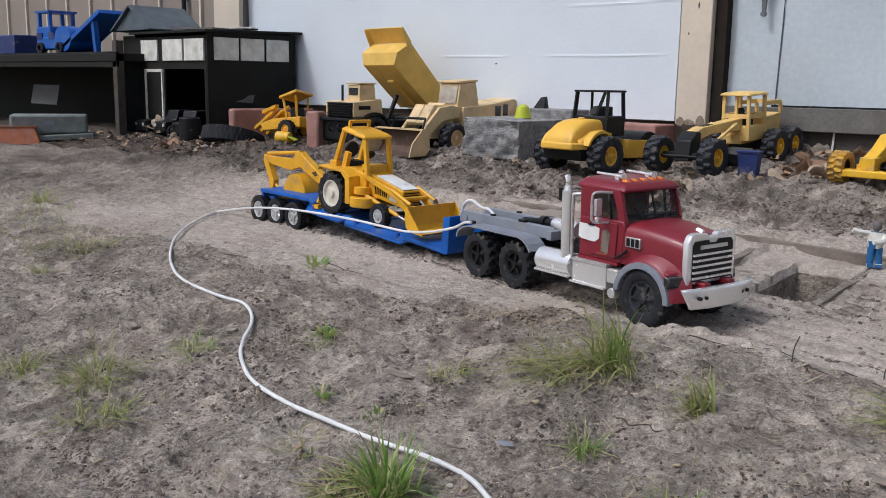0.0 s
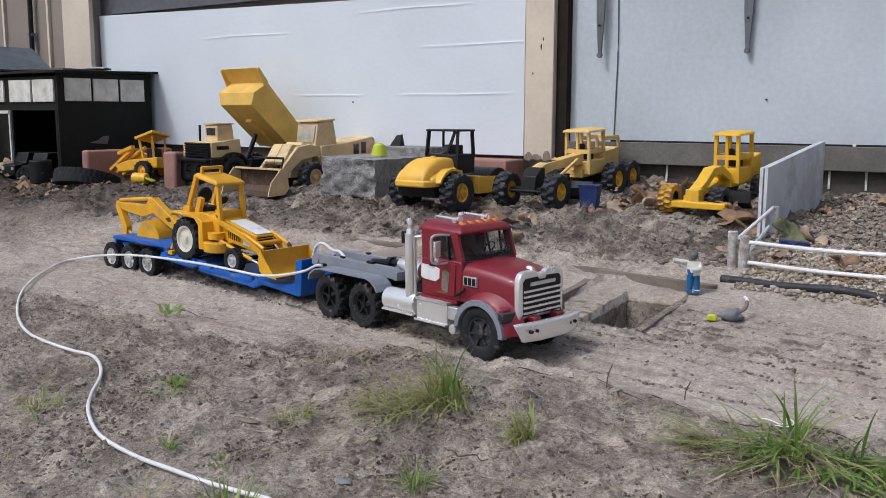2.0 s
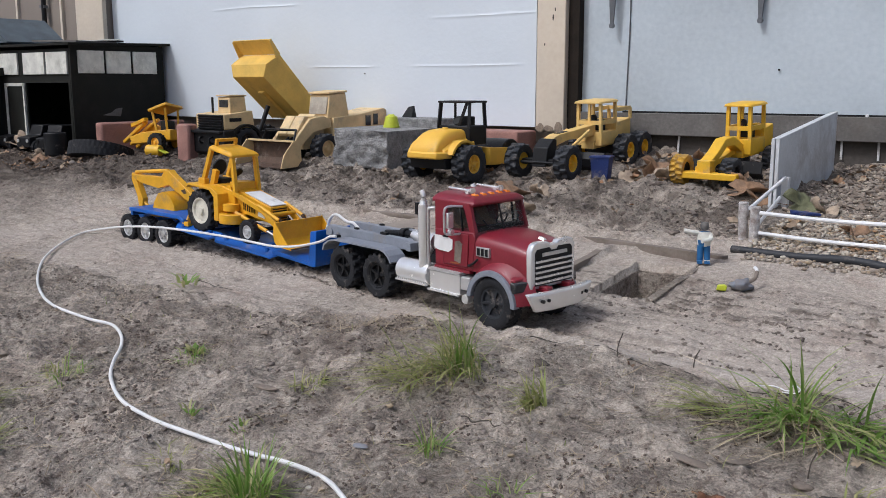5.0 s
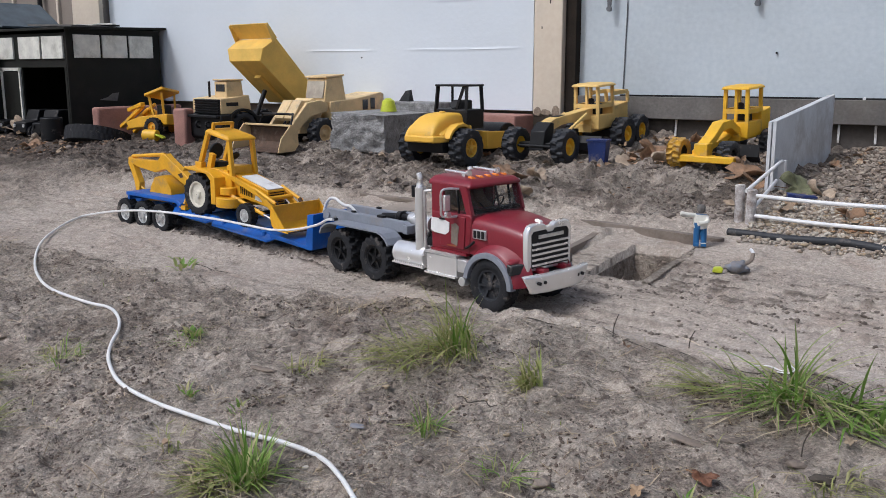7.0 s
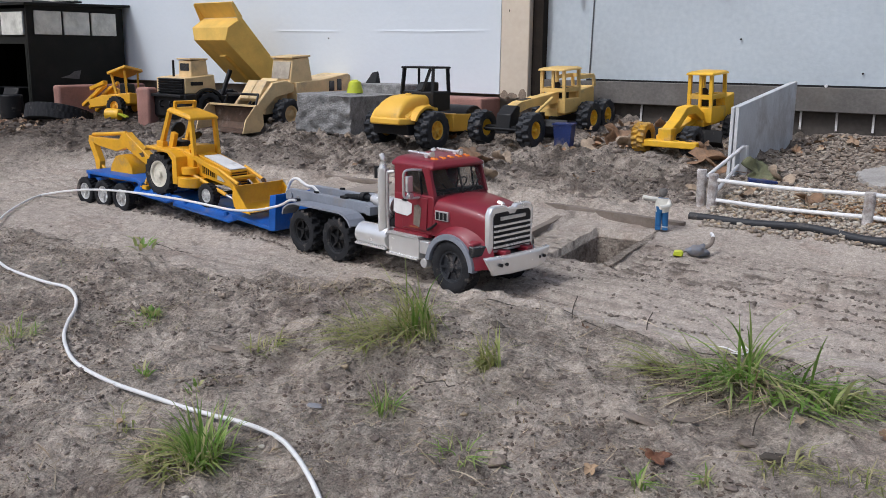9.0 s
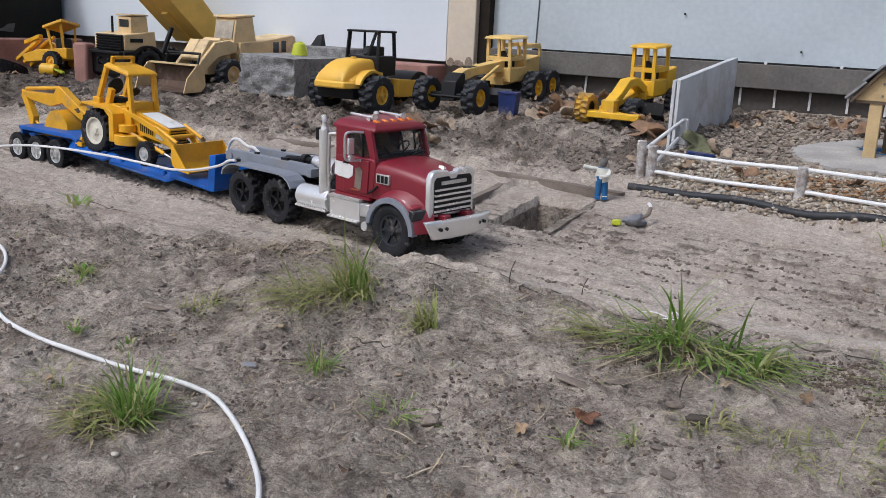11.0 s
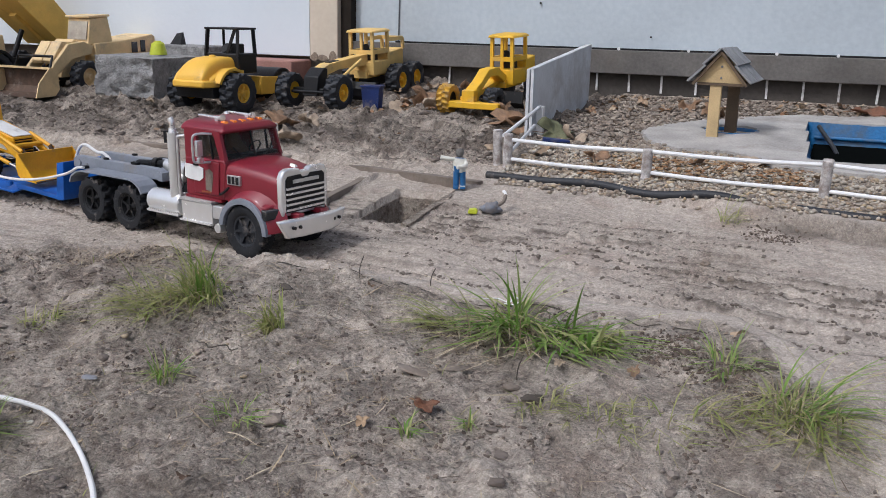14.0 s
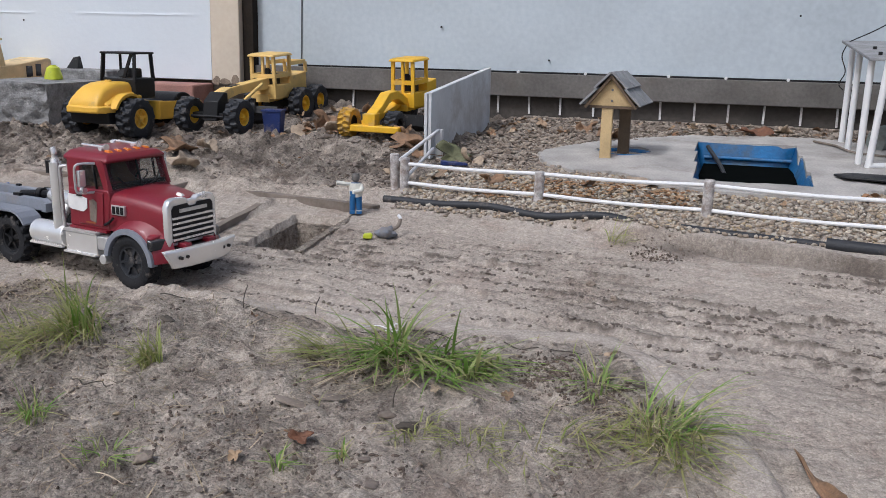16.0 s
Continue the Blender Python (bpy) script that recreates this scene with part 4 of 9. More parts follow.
        bm = box(B(), (-0.26, s * 0.088, 0.083), (0.104, 0.010, 0.003))
        for k in range(14):
            box(bm, (-0.308 + k * 0.0073, s * 0.088, 0.0855), (0.003, 0.007, 0.003), pose(0, 0, 0, 0, 0, 35))
        part("tread_plate", bm, M_CHROME, tank)
        stepbox = part("step_box", box(B(), (-0.150, s * 0.074, 0.072), (0.096, 0.040, 0.044)), M_CHROME, t, bevel=0.002)
        bm = box(B(), (-0.150, s * 0.080, 0.0965), (0.100, 0.034, 0.004))
        for k in range(13):
            box(bm, (-0.196 + k * 0.0076, s * 0.080, 0.0990), (0.003, 0.022, 0.002), pose(0, 0, 0, 0, 0, 30))
        part("tread_plate", bm, M_SILVER, stepbox)
        part("lower_step", box(B(), (-0.153, s * 0.093, 0.050), (0.098, 0.010, 0.004)), M_CHROME, stepbox)
        part("side_box", box(B(), (-0.087, s * 0.076, 0.078), (0.028, 0.034, 0.028)), M_SILVER, t, bevel=0.002)
        part("air_filter", cyl(B(), (-0.083, s * 0.082, 0.046), (-0.083, s * 0.098, 0.046), 0.011, 0.010, 18), M_SILVER, t, bevel=0.001)
    # Exhaust stacks with perforated shields, and grab rails.
    for s in (-1, 1):
        st = part("exhaust_pipe", cyl(B(), (-0.233, s * 0.078, 0.090), (-0.233, s * 0.078, 0.232), 0.0125, seg=20), M_CHROME, t)
        bm = B()
        for j in range(22):
            for k in range(9):
                a = radians(-180 * s * (k + 0.5 * (j % 2)) / 9)
                cyl(bm, (-0.233 + 0.0122 * math.cos(a), s * 0.078 + 0.0122 * math.sin(a), 0.100 + j * 0.006), (-0.233 + 0.0132 * math.cos(a), s * 0.078 + 0.0132 * math.sin(a), 0.100 + j * 0.006), 0.0014, seg=5)
        part("perforation", bm, M_SILVER, st)
        part("collar", cyl(B(), (-0.233, s * 0.078, 0.228), (-0.233, s * 0.078, 0.240), 0.0105, 0.008), M_CHROME, st)
        part("tail_pipe", tube(B(), [(-0.233, s * 0.078, 0.238), (-0.233, s * 0.078, 0.252), (-0.238, s * 0.078, 0.262)], 0.006, 10), M_CHROME, st)
        part("clamp", box(B(), (-0.247, s * 0.082, 0.222), (0.008, 0.012, 0.026)), M_BLACK, st)
        part("grab_rail", tube(B(), [(-0.212, s * 0.080, 0.102), (-0.211, s * 0.084, 0.112), (-0.211, s * 0.084, 0.215), (-0.206, s * 0.083, 0.226), (-0.195, s * 0.078, 0.228)], 0.0035, 8), M_SILVER, t)
    # Cab: lower shell, rear wall, roof and pillars around real openings.
    bm = prism(B(), [(-0.192, 0.104), (-0.074, 0.104), (-0.066, 0.180), (-0.072, 0.188), (-0.192, 0.185)], -0.0825, 0.0825)
    cab = part("cab", bm, M_RED, t, bevel=0.003)
    part("cab_rear_wall", box(B(), (-0.188, 0, 0.214), (0.008, 0.160, 0.062)), M_RED, cab)
    for s in (-1, 1):
        bm = prism(B(), [(-0.192, 0.183), (-0.158, 0.183), (-0.157, 0.190), (-0.156, 0.233), (-0.152, 0.238), (-0.106, 0.238), (-0.101, 0.235), (-0.085, 0.187), (-0.066, 0.187), (-0.086, 0.246), (-0.192, 0.246)], s * 0.0738, s * 0.0803)
        part("cab_side", bm, M_RED, cab)
        part("side_window", prism(B(), [(-0.157, 0.185), (-0.085, 0.185), (-0.103, 0.238), (-0.156, 0.238)], s * 0.0754, s * 0.0770), M_GLASS, cab)
        part("window_post", beam(B(), (-0.108, s * 0.0781, 0.187), (-0.116, s * 0.0781, 0.238), 0.004, 0.003), M_BLACK, cab)
        door = part("door", prism(B(), [(-0.163, 0.112), (-0.088, 0.112), (-0.084, 0.182), (-0.163, 0.182)], s * 0.0825, s * 0.0852), M_RED, cab, bevel=0.002)
        part("door_handle", box(B(), (-0.153, s * 0.0868, 0.172), (0.014, 0.004, 0.004)), M_BLACK, door)
        tp = prism(B(), [(-0.190, 0.144), (-0.180, 0.140), (-0.145, 0.138), (-0.132, 0.146), (-0.131, 0.166), (-0.150, 0.171), (-0.188, 0.172)], s * 0.0853, s * 0.0865)
        part("white_patch", tp, M_WHITEP, cab, "torn white tape patch on the door", sharp=20)
        part("worn_patch", prism(B(), [(-0.127, 0.122), (-0.108, 0.118), (-0.102, 0.160), (-0.112, 0.167), (-0.125, 0.163)], s * 0.0853, s * 0.0858), M_WOODBEAM, cab, "scuffed brown spot on the door")
        part("name_bar", box(B(), (-0.125, s * 0.0854, 0.117), (0.028, 0.001, 0.003)), M_ORANGE, cab)
        part("sill", box(B(), (-0.135, s * 0.0803, 0.102), (0.11, 0.012, 0.006)), M_RED, cab)
        # Mirror in its chrome frame.
        mi = part("mirror", box(B(), (-0.116, s * 0.108, 0.212), (0.008, 0.017, 0.034)), M_CHROME, t, bevel=0.002)
        part("mirror_arm", tube(B(), [(-0.105, s * 0.082, 0.240), (-0.112, s * 0.104, 0.242), (-0.117, s * 0.117, 0.240), (-0.120, s * 0.120, 0.230), (-0.120, s * 0.120, 0.205), (-0.120, s * 0.118, 0.186), (-0.116, s * 0.106, 0.182), (-0.110, s * 0.083, 0.181)], 0.0026, 8), M_SILVER, mi)
        part("round_mirror", cyl(B(), (-0.120, s * 0.104, 0.187), (-0.112, s * 0.104, 0.187), 0.0075, 0.006, 14), M_CHROME, mi)
        part("wiper_arm", tube(B(), [(-0.085, s * 0.0846, 0.116), (-0.068, s * 0.0868, 0.124), (-0.055, s * 0.0868, 0.134)], 0.0028, 6), M_BLACK, t)
    roof = taper(B(), [[(-0.204, -0.080, 0.242), (-0.078, -0.079, 0.240), (-0.078, 0.079, 0.240), (-0.204, 0.080, 0.242)], [(-0.203, -0.080, 0.250), (-0.074, -0.078, 0.247), (-0.074, 0.078, 0.247), (-0.203, 0.080, 0.250)], [(-0.197, -0.070, 0.259), (-0.084, -0.067, 0.256), (-0.084, 0.067, 0.256), (-0.197, 0.070, 0.259)], [(-0.188, -0.05, 0.264), (-0.100, -0.048, 0.261), (-0.100, 0.048, 0.261), (-0.188, 0.05, 0.264)], [(-0.180, -0.02, 0.266), (-0.115, -0.02, 0.263), (-0.115, 0.02, 0.263), (-0.180, 0.02, 0.266)]])
    rf_ = part("roof", roof, M_RED, cab, sharp=50, bevel=0.003)
    for k in range(5):
        y = -0.048 + k * 0.024
        bm = taper(B(), [[(-0.108, y - 0.006, 0.259), (-0.090, y - 0.007, 0.254), (-0.090, y + 0.007, 0.254), (-0.108, y + 0.006, 0.259)], [(-0.108, y - 0.003, 0.264), (-0.097, y - 0.004, 0.263), (-0.097, y + 0.004, 0.263), (-0.108, y + 0.003, 0.264)]])
        part("marker_lamp", bm, M_AMBER, rf_, "amber roof marker lamp")
    for y, x0 in ((-0.044, -0.185), (0.036, -0.180)):
        h = part("air_horn", cyl(B(), (x0, y, 0.270), (x0 + 0.062, y, 0.268), 0.0028, 0.0034, 12), M_CHROME, rf_)
        part("horn_mouth", cyl(B(), (x0 + 0.062, y, 0.268), (x0 + 0.074, y, 0.268), 0.0034, 0.0075, 16), M_CHROME, h)
        part("horn_foot", box(B(), (x0 + 0.06, y, 0.265), (0.010, 0.012, 0.007)), M_CHROME, h)
    # Windscreen of two panes.
    for s in (-1, 1):
        bm = taper(B(), [[(-0.063, s * 0.001, 0.184), (-0.068, s * 0.076, 0.184), (-0.070, s * 0.076, 0.184), (-0.065, s * 0.001, 0.184)], [(-0.080, s * 0.001, 0.243), (-0.086, s * 0.073, 0.243), (-0.088, s * 0.073, 0.243), (-0.082, s * 0.001, 0.243)]])
        part("windscreen", bm, M_GLASS, cab)
        part("screen_pillar", beam(B(), (-0.069, s * 0.079, 0.183), (-0.086, s * 0.076, 0.244), 0.006, 0.006), M_RED, cab)
        part("wiper", tube(B(), [(-0.062, s * 0.02, 0.190), (-0.066, s * 0.04, 0.196), (-0.071, s * 0.055, 0.212)], 0.0013, 5), M_BLACK, cab)
    part("windscreen_post", beam(B(), (-0.062, 0, 0.183), (-0.079, 0, 0.244), 0.003, 0.003), M_BLACK, cab)
    part("rear_window", box(B(), (-0.1925, 0, 0.220), (0.003, 0.100, 0.032)), M_MILK, cab)
    for s in (-1, 1):
        part("seat", taper(B(), [[(-0.172, s * 0.036 - 0.02, 0.186), (-0.130, s * 0.036 - 0.02, 0.186), (-0.130, s * 0.036 + 0.02, 0.186), (-0.172, s * 0.036 + 0.02, 0.186)], [(-0.178, s * 0.036 - 0.019, 0.198), (-0.158, s * 0.036 - 0.019, 0.200), (-0.158, s * 0.036 + 0.019, 0.200), (-0.178, s * 0.036 + 0.019, 0.198)], [(-0.182, s * 0.036 - 0.016, 0.228), (-0.172, s * 0.036 - 0.016, 0.228), (-0.172, s * 0.036 + 0.016, 0.228), (-0.182, s * 0.036 + 0.016, 0.228)]]), M_SEAT, cab, bevel=0.003)
    bm = B()
    for k in range(16):
        a, b = 2 * math.pi * k / 16, 2 * math.pi * (k + 1) / 16
        cyl(bm, (-0.104 + 0.007 * math.sin(a), 0.036 + 0.015 * math.cos(a), 0.202 + 0.013 * math.sin(a)), (-0.104 + 0.007 * math.sin(b), 0.036 + 0.015 * math.cos(b), 0.202 + 0.013 * math.sin(b)), 0.0016, seg=6)
    part("steering_wheel", bm, M_BLACK, cab)
    part("dashboard", box(B(), (-0.084, 0, 0.190), (0.024, 0.148, 0.010)), M_BLACK, cab, bevel=0.003)
    # Hood: falls to the front, rounded shoulders.
    def ring(x, w, zs, zc, zb):
        return [(x, -w, zb), (x, -w, zs - 0.016), (x, -w + 0.003, zs - 0.006), (x, -w + 0.010, zs), (x, -w * 0.5, zc - 0.002), (x, 0, zc), (x, w * 0.5, zc - 0.002), (x, w - 0.010, zs), (x, w - 0.003, zs - 0.006), (x, w, zs - 0.016), (x, w, zb)]
    hood = part("hood", taper(B(), [ring(-0.076, 0.081, 0.181, 0.1875, 0.104), ring(-0.05, 0.080, 0.181, 0.188, 0.104), ring(-0.01, 0.076, 0.177, 0.186, 0.10), ring(0.03, 0.071, 0.171, 0.182, 0.095), ring(0.064, 0.065, 0.163, 0.175, 0.088)]), M_RED, t, sharp=50, bevel=0.002)
    for s in (-1, 1):
        v = part("side_vent", prism(B(), [(-0.064, 0.140), (-0.026, 0.140), (-0.026, 0.160), (-0.064, 0.160)], s * 0.076, s * 0.0832), M_SILVER, hood, bevel=0.001)
        for k in range(3):
            part("vent_slot", prism(B(), [(-0.060 + k * 0.0115, 0.1425), (-0.052 + k * 0.0115, 0.1425), (-0.052 + k * 0.0115, 0.1575), (-0.060 + k * 0.0115, 0.1575)], s * 0.0828, s * 0.0842), M_BLACK, v)
        # Mudguard: swells out of the hood over the wheel and ends in a grey lip.
        rings = []
        for k in range(19):
            q = radians(4 + 168 * k / 18)
            c, z0 = -0.009, R - 0.002
            back = 0.5 - 0.5 * math.cos(q)
            sec = [(0.058, 0.060), (0.058, 0.104 - 0.012 * back), (0.068, 0.095 - 0.010 * back), (0.078, 0.085 - 0.006 * back), (0.087, 0.076 - 0.002 * back), (0.092, 0.069), (0.092, 0.061)]
            rings.append([(c + r * math.cos(q) * (0.94 if r > 0.08 else 1), s * y, z0 + r * math.sin(q)) for y, r in sec])
        fd = part("front_mudguard", taper(B(), rings), M_RED, hood, sharp=60)
        part("guard_lip", arch(B(), -0.009, R - 0.002, 0.0575, 0.0695, 0, 174, s * 0.083, s * 0.0985, 18), M_GREYP, fd, bevel=0.001)
        part("head_lamp", taper(B(), [[(0.058, s * 0.060, 0.080), (0.048, s * 0.0965, 0.078), (0.046, s * 0.0965, 0.103), (0.056, s * 0.060, 0.106)], [(0.071, s * 0.060, 0.083), (0.060, s * 0.094, 0.082), (0.058, s * 0.094, 0.099), (0.069, s * 0.060, 0.102)]]), M_DARKGLASS, fd, "dark smoked headlamp", bevel=0.002)
        part("guard_front", taper(B(), [[(0.034, s * 0.056, 0.070), (0.050, s * 0.093, 0.068), (0.044, s * 0.093, 0.108), (0.030, s * 0.056, 0.118)], [(0.062, s * 0.056, 0.070), (0.058, s * 0.090, 0.070), (0.052, s * 0.089, 0.106), (0.062, s * 0.056, 0.112)]]), M_RED, fd, bevel=0.002)
    # Grille: chrome surround with a dip at the top, dark heart, six chrome bars.
    g = part("grille", prism(B(), [(-0.066, 0.086), (0.066, 0.086), (0.067, 0.165), (0.060, 0.178), (0.048, 0.182), (0.016, 0.180), (0.010, 0.174), (-0.010, 0.174), (-0.016, 0.180), (-0.048, 0.182), (-0.060, 0.178), (-0.067, 0.165)], 0.062, 0.077, "x"), M_CHROME, t, bevel=0.003)
    part("grille_back", prism(B(), [(-0.056, 0.093), (0.056, 0.093), (0.056, 0.160), (0.050, 0.167), (0.014, 0.168), (0.009, 0.162), (-0.009, 0.162), (-0.014, 0.168), (-0.050, 0.167), (-0.056, 0.160)], 0.0768, 0.0785, "x"), M_BLACK, g)
    for k in range(5):
        part("grille_bar", box(B(), (0.080, 0, 0.099 + k * 0.0108), (0.004, 0.112, 0.0042)), M_CHROME, g)
    part("badge", box(B(), (0.080, 0, 0.1555), (0.003, 0.074, 0.007)), M_SILVER, g)
    part("bonnet_mascot", taper(B(), [[(0.040, -0.007, 0.178), (0.054, -0.006, 0.175), (0.054, 0.006, 0.175), (0.040, 0.007, 0.178)], [(0.040, -0.003, 0.184), (0.052, -0.002, 0.182), (0.052, 0.002, 0.182), (0.040, 0.003, 0.184)]]), M_CHROME, hood)
    for s in (-1, 1):
        part("tow_bracket", box(B(), (0.080, s * 0.034, 0.084), (0.036, 0.018, 0.016)), M_RED, t, bevel=0.002)
    plan = [(-0.006, -0.097), (0.004, -0.098), (0.014, -0.05), (0.016, 0.05), (0.004, 0.098), (-0.006, 0.097), (0.004, 0.05), (0.002, -0.05)]
    bp = part("bumper", taper(B(), [[(0.094 + x, y * 0.78, 0.047) for x, y in plan], [(0.097 + x, y * 0.82, 0.053) for x, y in plan], [(0.095 + x, y, 0.082) for x, y in plan], [(0.092 + x, y, 0.085) for x, y in plan]]), M_CHROME, t, bevel=0.0015)
    for s in (-1, 1):
        for y in (0.066, 0.050):
            part("fog_lamp", cyl(B(), (0.104, s * y, 0.069), (0.1115, s * y, 0.069), 0.0036, seg=10), M_BLACK, bp)
    part("under_tray", box(B(), (0.045, 0, 0.072), (0.10, 0.10, 0.02)), M_BLACK, t)
    return t


TRUCK = Matrix.Translation((-0.858, 1.585, 0.0562)) @ pose(0, 0, 0, 0.8, 0.0, -12.0)
build_truck(TRUCK)


def build_trailer(m):
    t = thing("lowboy_trailer", m, "bright blue toy low-loader trailer with three axles, hitched behind", "toy trailer")
    R = 0.0445
    ty = finish(tyre_mesh(R, 0.034, 0.026, 26, 0.003, 0.006, 15), M_RUBBER, "tyre")
    rm = finish(rim_mesh(0.027, 0.032, 6, 0.35, 0.34), M_RIMS, "rim")
    for x in (-0.092, 0.006, 0.104):
        part("axle", cyl(B(), (x, -0.07, R - 0.003), (x, 0.07, R - 0.003), 0.006), M_BLACK, t)
        for s in (-1, 1):
            add_wheel(t, (x, s * 0.080, R - 0.003), ty, rm, s < 0)
    rd = part("rear_deck", prism(B(), [(-0.075, 0.099), (0.19, 0.097), (0.215, 0.088), (0.215, 0.099), (0.19, 0.109), (-0.075, 0.110)], -0.096, 0.096), M_BLUE, t, bevel=0.0015)
    part("tail_bar", box(B(), (-0.079, 0, 0.094), (0.010, 0.17, 0.022)), M_BLUE, rd)
    part("frame_rail", prism(B(), [(-0.12, 0.070), (0.20, 0.062), (0.20, 0.088), (-0.12, 0.090)], -0.042, 0.042), M_BLUE, t)
    for s in (-1, 1):
        part("lamp", box(B(), (-0.085, s * 0.07, 0.096), (0.004, 0.02, 0.01)), M_ORANGE, rd)
    part("ramp", prism(B(), [(0.18, 0.070), (0.215, 0.060), (0.235, 0.068), (0.215, 0.098), (0.19, 0.104)], -0.088, 0.088), M_BLUE, t)
    # Low deck of slightly bent plates that falls towards the front.
    deck = part("low_deck", prism(B(), [(0.20, 0.060), (0.66, 0.040), (0.66, 0.052), (0.20, 0.072)], -0.085, 0.085), M_BLUE, t, bevel=0.001)
    for s in (-1, 1):
        for k, (x0, x1, z0, z1) in enumerate([(0.165, 0.380, 0.080, 0.068), (0.355, 0.650, 0.064, 0.046)]):
            bm = taper(B(), [[(x0, s * 0.078, z0), (x0 + 0.02, s * 0.104, z0 - 0.014), (x0 + 0.02, s * 0.104, z0 - 0.009), (x0, s * 0.078, z0 + 0.006)], [(x1, s * 0.078, z1), (x1 - 0.03, s * 0.106, z1 - 0.014), (x1 - 0.03, s * 0.106, z1 - 0.009), (x1, s * 0.078, z1 + 0.006)]])
            wing = part("side_plate", bm, M_BLUE, t)
            for f in (0.2, 0.8):
                x = x0 + (x1 - x0) * f
                z = z0 + (z1 - z0) * f
                part("tie_down", cyl(B(), (x, s * 0.090, z - 0.004), (x, s * 0.090, z + 0.008), 0.008, 0.006, 12), M_BLUE, wing)
    for x in (0.28, 0.42, 0.56):
        part("deck_rib", box(B(), (x, 0, 0.0735 - 0.0435 * (x - 0.2)), (0.012, 0.165, 0.006), pose(0, 0, 0, 0, 2.5, 0)), M_BLUE, deck)
    bm = taper(B(), [[(0.62, s_, z) for s_, z in ((-0.095, 0.044), (-0.095, 0.056), (0.095, 0.056), (0.095, 0.044))], [(0.790, s_, z) for s_, z in ((-0.100, 0.030), (-0.100, 0.040), (0.100, 0.040), (0.100, 0.030))]])
    part("front_deck", bm, M_BLUE, t, bevel=0.001)
    part("bulkhead", prism(B(), [(0.770, 0.030), (0.797, 0.032), (0.803, 0.128), (0.780, 0.124)], -0.100, 0.100), M_BLUE, t, bevel=0.0015)
    part("gooseneck", prism(B(), [(0.790, 0.075), (0.865, 0.084), (0.885, 0.094), (0.875, 0.104), (0.790, 0.126)], -0.035, 0.035), M_BLUE, t, bevel=0.002)
    part("king_pin", cyl(B(), (0.870, 0, 0.075), (0.870, 0, 0.1), 0.01), M_STEEL, t)
    return t


TRAILER = Matrix.Translation((-2.326, 1.818, 0.051)) @ pose(0, 0, 0, 0, 0.4, -4.0)
build_trailer(TRAILER)


